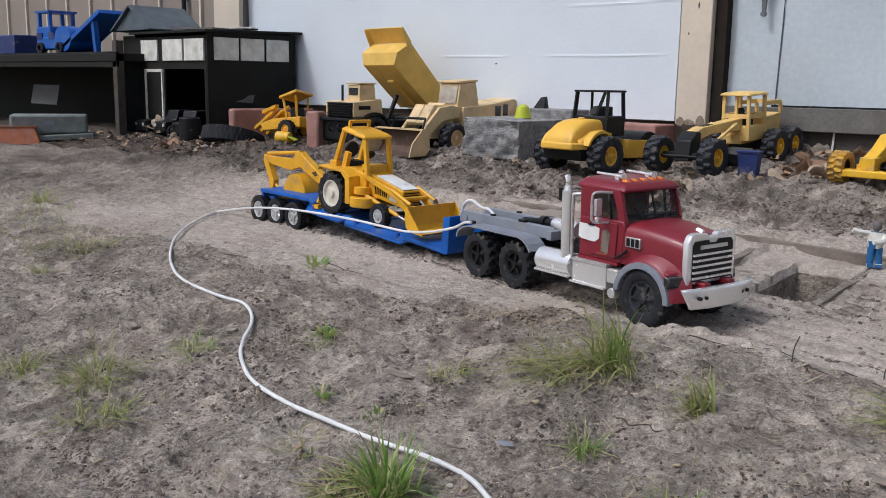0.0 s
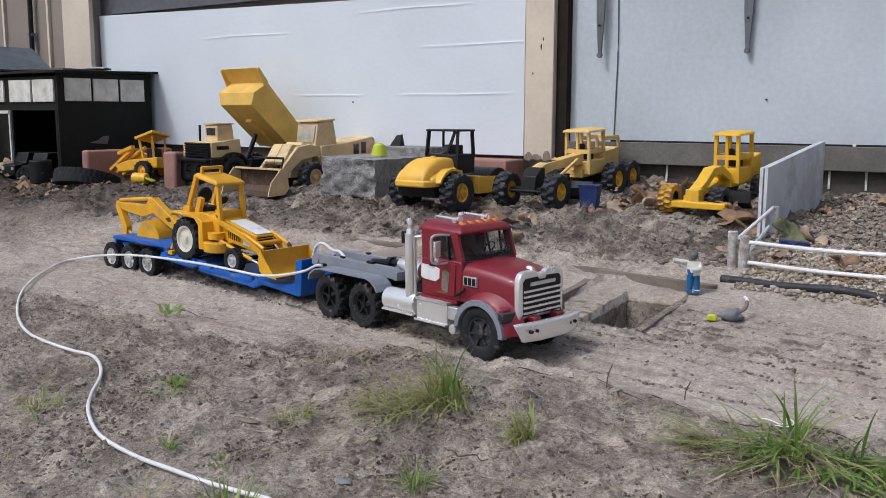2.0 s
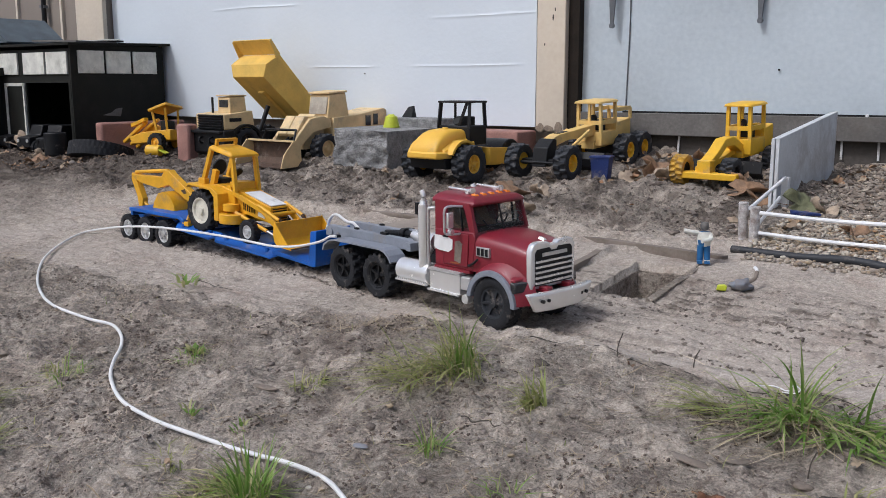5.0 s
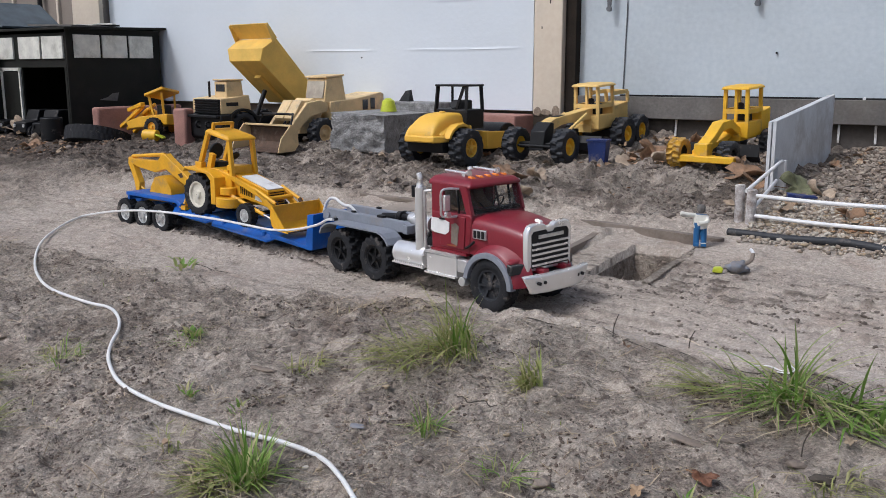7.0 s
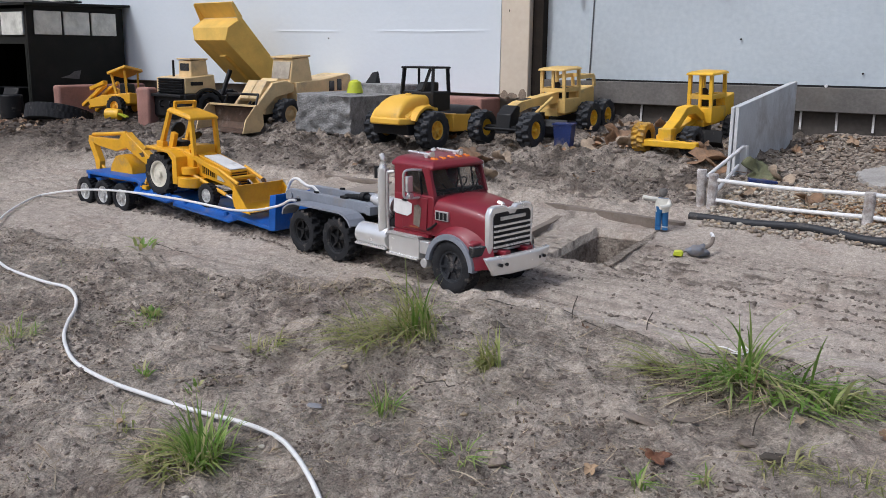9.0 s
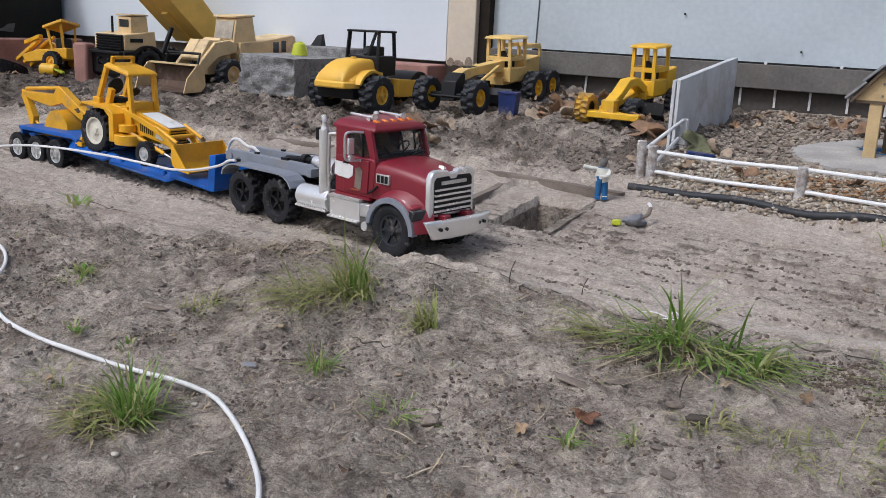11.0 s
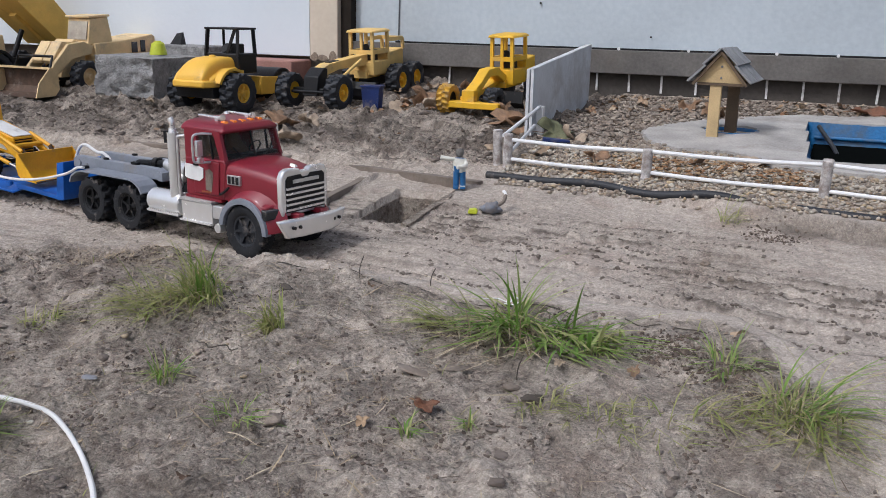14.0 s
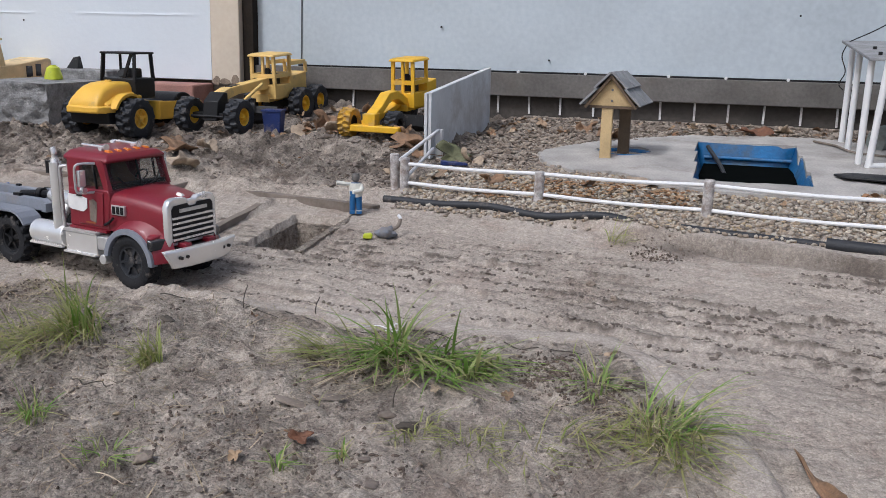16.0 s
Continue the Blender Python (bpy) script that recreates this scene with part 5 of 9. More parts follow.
def build_backhoe(m):
    """The backhoe loader; x ahead, origin on the deck under the rear axle."""
    t = thing("toy_backhoe", m, "deep yellow toy backhoe loader with cream wheels, worn paint", "toy backhoe")
    Y = M_ORANGE_Y
    rt = finish(tyre_mesh(0.063, 0.036, 0.038, 18, 0.006, 0.007, 25), M_RUBBER, "tyre")
    rr = finish(rim_mesh(0.040, 0.035, 0, 0.4, 0.30), M_RIMW, "rim")
    ft = finish(tyre_mesh(0.0345, 0.026, 0.019, 22, 0.002, 0.004), M_RUBBER, "tyre")
    fr = finish(rim_mesh(0.020, 0.024, 5, 0.3, 0.4), M_RIMS, "rim")
    for s in (-1, 1):
        add_wheel(t, (0, s * 0.060, 0.070), rt, rr, s < 0)
        add_wheel(t, (0.208, s * 0.060, 0.0325), ft, fr, s < 0)
    part("front_axle", cyl(B(), (0.208, -0.052, 0.0325), (0.208, 0.052, 0.0325), 0.006), M_BLACK, t)
    part("rear_axle", cyl(B(), (0, -0.05, 0.070), (0, 0.05, 0.070), 0.010), M_BLACK, t)
    # Body, fenders, steps.
    body = part("body", prism(B(), [(-0.05, 0.055), (0.07, 0.045), (0.12, 0.075), (0.12, 0.135), (0.04, 0.150), (-0.05, 0.135)], -0.042, 0.042), Y, t, bevel=0.002)
    for s in (-1, 1):
        part("fender", prism(B(), [(-0.062, 0.132), (-0.050, 0.149), (0.064, 0.143), (0.090, 0.128), (0.094, 0.050), (0.072, 0.050), (0.071, 0.118), (0.050, 0.136), (-0.048, 0.142)], s * 0.040, s * 0.080), Y, body, bevel=0.0015)
        st = part("step", cyl(B(), (0.122, s * 0.048, 0.046), (0.122, s * 0.048, 0.074), 0.042, seg=24), Y, body, bevel=0.002)
        part("step_top", cyl(B(), (0.112, s * 0.048, 0.080), (0.112, s * 0.048, 0.100), 0.024, seg=20), Y, st, bevel=0.001)
    # Engine hood with a white worn top.
    hood = part("hood", prism(B(), [(0.115, 0.078), (0.262, 0.058), (0.268, 0.104), (0.118, 0.140)], -0.032, 0.032), Y, t, bevel=0.002)
    part("hood_top", prism(B(), [(0.150, 0.1335), (0.264, 0.1066), (0.264, 0.1086), (0.150, 0.1355)], -0.028, 0.028), M_WHITEP, hood, "scuffed white hood panel")
    bm = B()
    for k in range(6):
        box(bm, (0.2665, 0, 0.064 + k * 0.0068), (0.004, 0.052, 0.003))
    part("radiator_grille", bm, M_BLACK, hood)
    for s in (-1, 1):
        bm = B()
        for k in range(7):
            beam(bm, (0.150 + k * 0.008, s * 0.0325, 0.085 - 0.001 * k), (0.150 + k * 0.008, s * 0.0325, 0.112 - 0.0018 * k), 0.003, 0.002)
        part("hood_vent", bm, M_BLACK, hood)
        part("side_badge", box(B(), (0.228, s * 0.0328, 0.085), (0.03, 0.0015, 0.026), pose(0, 0, 0, 0, 8, 0)), M_WHITEP, hood, "small white side panel")
    # Cab frame and roof.
    part("cab_floor", box(B(), (0.045, 0, 0.143), (0.11, 0.078, 0.008)), Y, t)
    part("dashboard", box(B(), (0.105, 0, 0.148), (0.035, 0.066, 0.026)), Y, t, bevel=0.002)
    part("seat", taper(B(), [[(0.0, -0.02, 0.146), (0.04, -0.02, 0.146), (0.04, 0.02, 0.146), (0.0, 0.02, 0.146)], [(0.0, -0.018, 0.165), (0.038, -0.018, 0.163), (0.038, 0.018, 0.163), (0.0, 0.018, 0.165)]]), M_BLACK, t, bevel=0.003)
    part("seat_back", cyl(B(), (0.004, 0, 0.193), (-0.006, 0, 0.195), 0.024, seg=18), M_BLACK, t, bevel=0.003)
    part("steering_wheel", cyl(B(), (0.085, 0, 0.183), (0.082, 0, 0.186), 0.016, seg=18), M_BLACK, t)
    part("control_stand", box(B(), (0.02, -0.034, 0.166), (0.018, 0.014, 0.05), pose(0, 0, 0, 0, 18, 0)), Y, t, bevel=0.001)
    for s in (-1, 1):
        part("cab_post", beam(B(), (-0.022, s * 0.044, 0.148), (0.020, s * 0.042, 0.252), 0.012, 0.013), Y, t, bevel=0.001)
        part("cab_post", beam(B(), (0.126, s * 0.042, 0.130), (0.112, s * 0.041, 0.240), 0.011, 0.013), Y, t, bevel=0.001)
        part("cab_post_foot", box(B(), (-0.02, s * 0.044, 0.148), (0.03, 0.018, 0.03)), Y, t, bevel=0.002)
    tilt = pose(0.066, 0, 0.246, 0, 9.5, 0)
    roof = part("cab_roof", taper(B(), [[(-0.052, -0.050, -0.005), (0.056, -0.050, -0.005), (0.056, 0.050, -0.005), (-0.052, 0.050, -0.005)], [(-0.052, -0.050, 0.002), (0.056, -0.050, 0.002), (0.056, 0.050, 0.002), (-0.052, 0.050, 0.002)], [(-0.046, -0.042, 0.009), (0.044, -0.042, 0.008), (0.044, 0.042, 0.008), (-0.046, 0.042, 0.009)]]), Y, t, bevel=0.002, at=tilt)
    bm = beam(B(), (-0.036, -0.036, 0.025), (-0.036, 0.036, 0.025), 0.008, 0.008)
    beam(bm, (-0.036, -0.034, 0.006), (-0.036, -0.034, 0.027), 0.008, 0.008), beam(bm, (-0.036, 0.034, 0.006), (-0.036, 0.034, 0.027), 0.008, 0.008)
    part("lamp_bar", bm, Y, roof)
    # Loader arms, rams and bucket.
    for s in (-1, 1):
        part("loader_arm", prism(B(), [(0.105, 0.128), (0.118, 0.138), (0.255, 0.100), (0.300, 0.070), (0.346, 0.014), (0.336, 0.008), (0.292, 0.054), (0.245, 0.086)], s * 0.040, s * 0.047), Y, t, bevel=0.001)
        part("lift_ram", cyl(B(), (0.115, s * 0.050, 0.082), (0.270, s * 0.050, 0.040), 0.0055), Y, t)
        part("ram_rod", cyl(B(), (0.27, s * 0.050, 0.040), (0.300, s * 0.050, 0.033), 0.003), M_CHROME, t)
        part("tilt_ram", cyl(B(), (0.235, s * 0.048, 0.108), (0.318, s * 0.048, 0.076), 0.005), Y, t)
        part("tilt_link", beam(B(), (0.312, s * 0.044, 0.082), (0.338, s * 0.044, 0.046), 0.006, 0.010), M_RUST, t)
    part("arm_tie", cyl(B(), (0.298, -0.045, 0.062), (0.298, 0.045, 0.062), 0.005), Y, t)
    part("ram_tie", cyl(B(), (0.280, -0.045, 0.085), (0.280, 0.045, 0.085), 0.006), Y, t)
    bk = B()
    prof = [(0.345, 0.078), (0.340, 0.048), (0.346, 0.024), (0.360, 0.014), (0.410, 0.010), (0.410, 0.013), (0.362, 0.018), (0.350, 0.028), (0.345, 0.048), (0.350, 0.078)]
    prism(bk, prof, -0.085, 0.085)
    bucket = part("bucket", bk, Y, t)
    for s in (-1, 1):
        part("bucket_side", prism(B(), [(0.345, 0.080), (0.340, 0.048), (0.346, 0.024), (0.360, 0.013), (0.410, 0.010)], s * 0.085, s * 0.088), Y, bucket)
    part("bucket_edge", box(B(), (0.407, 0, 0.012), (0.010, 0.17, 0.003)), M_RUST, bucket)
    # Backhoe boom, stick and rear bucket, folded behind.
    part("swing_post", prism(B(), [(-0.085, 0.06), (-0.045, 0.06), (-0.045, 0.13), (-0.085, 0.12)], -0.018, 0.018), Y, t, bevel=0.002)
    for s in (-1, 1):
        part("stabiliser", beam(B(), (-0.062, s * 0.040, 0.09), (-0.070, s * 0.066, 0.03), 0.012, 0.014), Y, t)
        part("stabiliser_foot", box(B(), (-0.072, s * 0.068, 0.022), (0.03, 0.02, 0.012)), Y, t)
    boom = prism(B(), [(-0.075, 0.070), (-0.060, 0.080), (-0.135, 0.120), (-0.222, 0.166), (-0.236, 0.176), (-0.256, 0.172), (-0.275, 0.150), (-0.400, 0.146), (-0.440, 0.148), (-0.440, 0.138), (-0.395, 0.122), (-0.290, 0.112), (-0.235, 0.128), (-0.150, 0.092)], -0.012, 0.012)
    bo = part("boom", boom, Y, t, bevel=0.0015, at=Matrix.Translation((-0.012, 0, -0.012)))
    part("boom_ram", cyl(B(), (-0.25, 0.0, 0.172), (-0.43, 0.0, 0.152), 0.006), Y, bo)
    part("boom_scuff", prism(B(), [(-0.17, 0.118), (-0.155, 0.108), (-0.14, 0.112), (-0.15, 0.124)], -0.0128, -0.0122), M_RUST, bo)
    st = part("stick", prism(B(), [(-0.440, 0.150), (-0.425, 0.140), (-0.385, 0.070), (-0.390, 0.028), (-0.405, 0.030), (-0.415, 0.075), (-0.446, 0.130)], -0.010, 0.010), Y, t, bevel=0.001, at=Matrix.Translation((-0.012, 0, -0.012)))
    part("stick_ram", cyl(B(), (-0.395, 0, 0.060), (-0.33, 0, 0.020), 0.005), Y, st)
    part("stick_plate", prism(B(), [(-0.335, 0.018), (-0.315, 0.018), (-0.275, 0.075), (-0.300, 0.075)], -0.013, 0.013), M_BLACK, st)
    rbk = B()
    bowl = [(-0.315, 0.012), (-0.296, 0.060), (-0.272, 0.090), (-0.240, 0.098), (-0.210, 0.086), (-0.190, 0.060), (-0.184, 0.020)]
    prism(rbk, bowl + [(x * 0.97 - 0.0075, z - 0.006) for x, z in bowl[::-1]], -0.032, 0.032)
    for y in (-0.034, 0.032):
        prism(rbk, bowl, y, y + 0.002)
    part("rear_bucket", rbk, Y, t)
    return t


BACKHOE = TRAILER @ Matrix.Translation((0.291, -0.015, 0.0625)) @ pose(0, 0, 0, 0, 1.2, 0.3)
build_backhoe(BACKHOE)


def build_hoses():
    way = [(-2.622, 1.801), (-2.62, 1.713), (-2.574, 1.621), (-2.486, 1.516), (-2.36, 1.401), (-2.212, 1.293), (-2.06, 1.199), (-1.924, 1.131), (-1.821, 1.093), (-1.735, 1.074), (-1.663, 1.069), (-1.611, 1.068), (-1.568, 1.069), (-1.516, 1.05), (-1.458, 1.018), (-1.407, 0.978), (-1.352, 0.925), (-1.296, 0.879), (-1.227, 0.839), (-1.168, 0.814), (-1.096, 0.794), (-1.019, 0.783), (-0.963, 0.781), (-0.892, 0.784), (-0.829, 0.792), (-0.778, 0.797), (-0.72, 0.793), (-0.681, 0.779), (-0.638, 0.758), (-0.599, 0.736), (-0.545, 0.699), (-0.492, 0.652), (-0.447, 0.585), (-0.422, 0.49), (-0.415, 0.35), (-0.42, 0.1)]
    way = [(q.x, q.y) for q in curve_pts([(x, y, 0) for x, y in way], 4)]
    hz = np.array([gz(x, y) for x, y in way])
    top = np.array([hz[max(0, k - 2):k + 3].max() for k in range(len(hz))])
    top = np.convolve(np.pad(top, 6, mode="edge"), np.ones(13) / 13, "valid")
    pts = [(x, y, float(z) + 0.0035) for (x, y), z in zip(way, top)]
    # The far end climbs over the trailer to the bed of the truck.
    lift = [TRUCK @ Vector(p) for p in ((-0.555, -0.086, 0.1215), (-0.585, -0.084, 0.117))]
    over = [TRAILER @ Vector((x, -0.118, z)) for x, z in ((0.835, 0.106), (0.747, 0.084), (0.656, 0.073), (0.562, 0.074), (0.411, 0.076), (0.19, 0.071), (0.008, 0.059), (-0.157, 0.037))]
    h = thing("white_hose", Matrix.Identity(4), "long thin white hose snaking over the soil to the truck", "hose")
    part("hose", tube(B(), lift + over + pts[4:], 0.0034, 10, 3), M_WHITE_HOSE, h)
    h2 = thing("white_cable", Matrix.Identity(4), "short white hose looping from trailer to truck bed", "hose")
    b = [TRUCK @ Vector(p) for p in ((-0.722, -0.002, 0.085), (-0.714, -0.002, 0.110), (-0.702, 0.0, 0.138), (-0.684, 0.0, 0.152), (-0.662, 0.0, 0.154), (-0.640, 0.0, 0.146), (-0.622, 0.002, 0.140), (-0.605, 0.004, 0.140), (-0.588, 0.006, 0.130), (-0.575, 0.006, 0.118))]
    part("hose", tube(B(), b, 0.0038, 10, 5), M_WHITE_HOSE, h2)


build_hoses()


# ---- machines parked along the wall; each is built with x ahead, origin on the ground ----
def big_tyre(R, w, rin):
    return finish(tyre_mesh(R, w, rin, 14, R * 0.12, R * 0.17, 12), M_RUBBER_G, "tyre")


def build_roller(m):
    t = thing("toy_roller", m, "yellow plastic toy road roller with black cab frame", "toy roller")
    R = 0.073
    ty = big_tyre(R, 0.068, 0.036)
    rm = finish(rim_mesh(0.037, 0.064, 6, 0.45, 0.3), M_ROLLER, "rim")
    for s in (-1, 1):
        add_wheel(t, (0.0, s * 0.126, R), ty, rm, s < 0)
    part("axle", cyl(B(), (0, -0.11, R), (0, 0.11, R), 0.014), M_BLACK, t)
    part("belly", prism(B(), [(-0.12, 0.045), (0.09, 0.055), (0.10, 0.10), (-0.12, 0.11)], -0.088, 0.088), M_BLACK, t, bevel=0.004)
    def ring(x, w, z0, z1):
        return [(x, w * math.copysign(abs(math.cos(radians(a))) ** 0.32, -math.cos(radians(a))), z0 + (z1 - z0) * math.sin(radians(a)) ** 0.42) for a in range(0, 181, 9)]
    hood = part("hood", taper(B(), [ring(-0.066, 0.064, 0.112, 0.200), ring(-0.02, 0.066, 0.110, 0.203), ring(0.03, 0.067, 0.108, 0.199), ring(0.060, 0.067, 0.106, 0.190), ring(0.085, 0.067, 0.105, 0.176), ring(0.105, 0.067, 0.105, 0.158), ring(0.118, 0.066, 0.105, 0.141), ring(0.124, 0.064, 0.105, 0.126)]), M_ROLLER, t, sharp=60)
    part("hood_skirt", prism(B(), [(-0.10, -0.090), (0.095, -0.090), (0.130, -0.072), (0.133, 0.0), (0.130, 0.072), (0.095, 0.090), (-0.10, 0.090)], 0.094, 0.120, "z"), M_ROLLER, hood, bevel=0.006)
    for s in (-1, 1):
        part("hood_shoulder", taper(B(), [[(-0.09, s * 0.060, 0.118), (-0.09, s * 0.088, 0.118), (-0.09, s * 0.086, 0.150), (-0.09, s * 0.060, 0.168)], [(0.02, s * 0.060, 0.118), (0.02, s * 0.088, 0.118), (0.02, s * 0.086, 0.150), (0.02, s * 0.060, 0.164)], [(0.09, s * 0.060, 0.116), (0.09, s * 0.084, 0.116), (0.09, s * 0.080, 0.124), (0.09, s * 0.060, 0.132)]]), M_ROLLER, hood, bevel=0.004)
    part("filler_cap", cyl(B(), (0.0, 0.01, 0.198), (0.0, 0.01, 0.208), 0.014, 0.011, 16), M_ROLLER, hood, bevel=0.002)
    for s in (-1, 1):
        part("wheel_arch", arch(B(), 0.0, R, 0.080, 0.090, 25, 155, s * 0.080, s * 0.112, 12), M_ROLLER, hood)
    # Black cab frame with a flat roof.
    frame_bm = box(B(), (-0.118, 0, 0.175), (0.11, 0.165, 0.075))
    cab = part("cab_body", frame_bm, M_BLACK, t, bevel=0.005)
    for s in (-1, 1):
        part("cab_post", beam(B(), (-0.065, s * 0.076, 0.20), (-0.075, s * 0.072, 0.300), 0.010, 0.013), M_BLACK, cab)
        part("cab_post", beam(B(), (-0.170, s * 0.076, 0.20), (-0.165, s * 0.072, 0.300), 0.010, 0.013), M_BLACK, cab)
    part("cab_post", beam(B(), (-0.068, 0.020, 0.20), (-0.075, 0.058, 0.300), 0.008, 0.010), M_BLACK, cab)
    part("cab_roof", box(B(), (-0.120, 0, 0.304), (0.115, 0.160, 0.008)), M_BLACK, cab, bevel=0.003)
    part("seat", box(B(), (-0.14, 0, 0.222), (0.04, 0.07, 0.05)), M_BLACK, cab, bevel=0.006)
    part("steering_wheel", cyl(B(), (-0.088, 0.0, 0.228), (-0.084, 0, 0.231), 0.018, seg=16), M_BLACK, cab)
    # Drum in its yellow fork behind.
    for s in (-1, 1):
        part("drum_fork", prism(B(), [(-0.17, 0.055), (-0.43, 0.050), (-0.43, 0.115), (-0.17, 0.125)], s * 0.092, s * 0.102), M_ROLLER, t, bevel=0.003)
    part("drum_frame", box(B(), (-0.185, 0, 0.09), (0.03, 0.19, 0.07)), M_ROLLER, t, bevel=0.003)
    part("drum", cyl(B(), (-0.33, -0.088, 0.076), (-0.33, 0.088, 0.076), 0.076, seg=36), M_BLACK, t, bevel=0.004)
    part("drum_axle", cyl(B(), (-0.33, -0.108, 0.076), (-0.33, 0.108, 0.076), 0.012), M_BLACK, t)
    return t


def build_grader(m, paint, tyre_mat, six=True, label=""):
    t = thing("toy_grader", m, label, "toy grader", "toy road graders")
    if six:
        R = 0.066
        ty = finish(tyre_mesh(R, 0.056, 0.032, 13, R * 0.12, R * 0.16, 10), M_RUBBER_G, "tyre")
        rm = finish(rim_mesh(0.033, 0.054, 0, 0.6, 0.28), M_YELLOW, "rim")
        for s in (-1, 1):
            add_wheel(t, (0.0, s * 0.108, R), ty, rm, s < 0)
            for x in (-0.46, -0.585):
                add_wheel(t, (x, s * 0.105, R), ty, rm, s < 0)
        part("front_axle", box(B(), (0, 0, R), (0.03, 0.17, 0.022)), M_BLACK, t, bevel=0.003)
        part("steering_rod", cyl(B(), (0.028, -0.08, R), (0.028, 0.08, R), 0.005), M_BLACK, t)
        part("king_post", prism(B(), [(-0.045, 0.05), (0.03, 0.05), (0.015, 0.120), (-0.03, 0.150), (-0.05, 0.145)], -0.032, 0.032), M_BLACK, t, bevel=0.003)
        part("rear_axle", box(B(), (-0.52, 0, R), (0.15, 0.15, 0.03)), M_BLACK, t)
        part("front_beam", prism(B(), [(-0.035, 0.122), (-0.035, 0.148), (-0.08, 0.160), (-0.36, 0.175), (-0.36, 0.13), (-0.14, 0.132), (-0.06, 0.118)], -0.022, 0.022), paint, t, bevel=0.002)
        part("beam_badge", box(B(), (-0.13, 0, 0.1635), (0.06, 0.026, 0.002), pose(0, 0, 0, 0, 3, 0)), M_BLACK, t)
        for s in (-1, 1):
            part("blade_ram", cyl(B(), (-0.26, s * 0.05, 0.16), (-0.10, s * 0.05, 0.10), 0.006), paint, t)
        part("blade", prism(B(), [(-0.20, 0.012), (-0.175, 0.03), (-0.17, 0.06), (-0.185, 0.085), (-0.192, 0.082), (-0.18, 0.06), (-0.184, 0.033), (-0.207, 0.016)], -0.16, 0.16), M_BLACK, t)
        cx, body0, body1 = -0.40, -0.47, -0.62
    else:
        R = 0.052
        ty = finish(tyre_mesh(R, 0.050, 0.026, 16, R * 0.14, R * 0.13, 15), tyre_mat, "tyre")
        tb = finish(tyre_mesh(R, 0.050, 0.026, 16, R * 0.14, R * 0.13, 15), M_RUBBER_G, "tyre")
        rm = finish(rim_mesh(0.027, 0.048, 0, 0.5, 0.3), M_BLACK, "rim")
        add_wheel(t, (0.0, -0.095, R), ty, rm, True)
        add_wheel(t, (-0.03, 0.070, R - 0.008), tb, rm, False)
        for s in (-1, 1):
            for x in (-0.37, -0.46):
                add_wheel(t, (x, s * 0.082, R), tb, rm, s < 0)
        part("front_axle", box(B(), (0.02, 0.02, R - 0.014), (0.045, 0.20, 0.022)), paint, t, bevel=0.003)
        part("nose", box(B(), (0.01, 0, 0.062), (0.045, 0.048, 0.055)), paint, t, bevel=0.003)
        part("arched_beam", prism(B(), [(0.03, 0.050), (0.03, 0.082), (-0.04, 0.112), (-0.10, 0.150), (-0.17, 0.152), (-0.25, 0.115), (-0.25, 0.085), (-0.17, 0.122), (-0.11, 0.122), (-0.05, 0.088), (-0.01, 0.050)], -0.02, 0.02), paint, t, bevel=0.002)
        part("drawbar", prism(B(), [(0.0, 0.045), (-0.24, 0.085), (-0.24, 0.10), (0.0, 0.062)], -0.045, -0.005), paint, t)
        part("blade", prism(B(), [(-0.16, 0.010), (-0.14, 0.03), (-0.15, 0.07), (-0.158, 0.068), (-0.15, 0.032), (-0.167, 0.014)], -0.13, 0.13), M_BLACK, t)
        cx, body0, body1 = -0.30, -0.37, -0.48
    w = 0.058 if six else 0.048
    zb, zt = (0.098, 0.266) if six else (0.088, 0.258)
    x0, x1 = cx + 0.055, cx - 0.075
    body = part("engine_body", prism(B(), [(body0, zb), (body0, zb + 0.07), (body1, zb + 0.085), (body1, zb)], -w * 0.75, w * 0.75), paint, t, bevel=0.003)
    if six:
        rear = B()
        for s in (-1, 1):
            beam(rear, (-0.475, s * 0.05, 0.225), (-0.60, s * 0.05, 0.225), 0.008, 0.016)
            beam(rear, (-0.60, s * 0.05, 0.225), (-0.605, s * 0.05, 0.18), 0.010, 0.014)
        beam(rear, (-0.60, -0.05, 0.225), (-0.60, 0.05, 0.225), 0.012, 0.014)
        part("rear_frame", rear, paint, t)
    cab = part("cab_base", box(B(), ((x0 + x1) / 2, 0, zb + 0.02), (x0 - x1, 2 * w, 0.055)), paint, t, bevel=0.002)
    zm = zb + (zt - zb) * 0.50
    for x in (x0 - 0.005, x1 + 0.005):
        for s in (-1, 1):
            part("cab_post", beam(B(), (x, s * (w - 0.006), zb + 0.03), (x, s * (w - 0.008), zt - 0.006), 0.011, 0.012), paint, cab)
    bm = beam(B(), (x0 - 0.005, -w + 0.005, zm), (x0 - 0.005, w - 0.005, zm), 0.012, 0.016)
    beam(bm, (x1 + 0.005, -w + 0.005, zm), (x1 + 0.005, w - 0.005, zm), 0.012, 0.016)
    for s in (-1, 1):
        beam(bm, (x0 - 0.005, s * (w - 0.006), zm), (x1 + 0.005, s * (w - 0.006), zm), 0.011, 0.016)
    part("cab_rail", bm, paint, cab)
    for y in ((-0.0, ) if six else (0.0,)):
        part("cab_mullion", beam(B(), (x0 - 0.005, y, zb + 0.03), (x0 - 0.005, y, zt - 0.008), 0.010, 0.010), paint, cab)
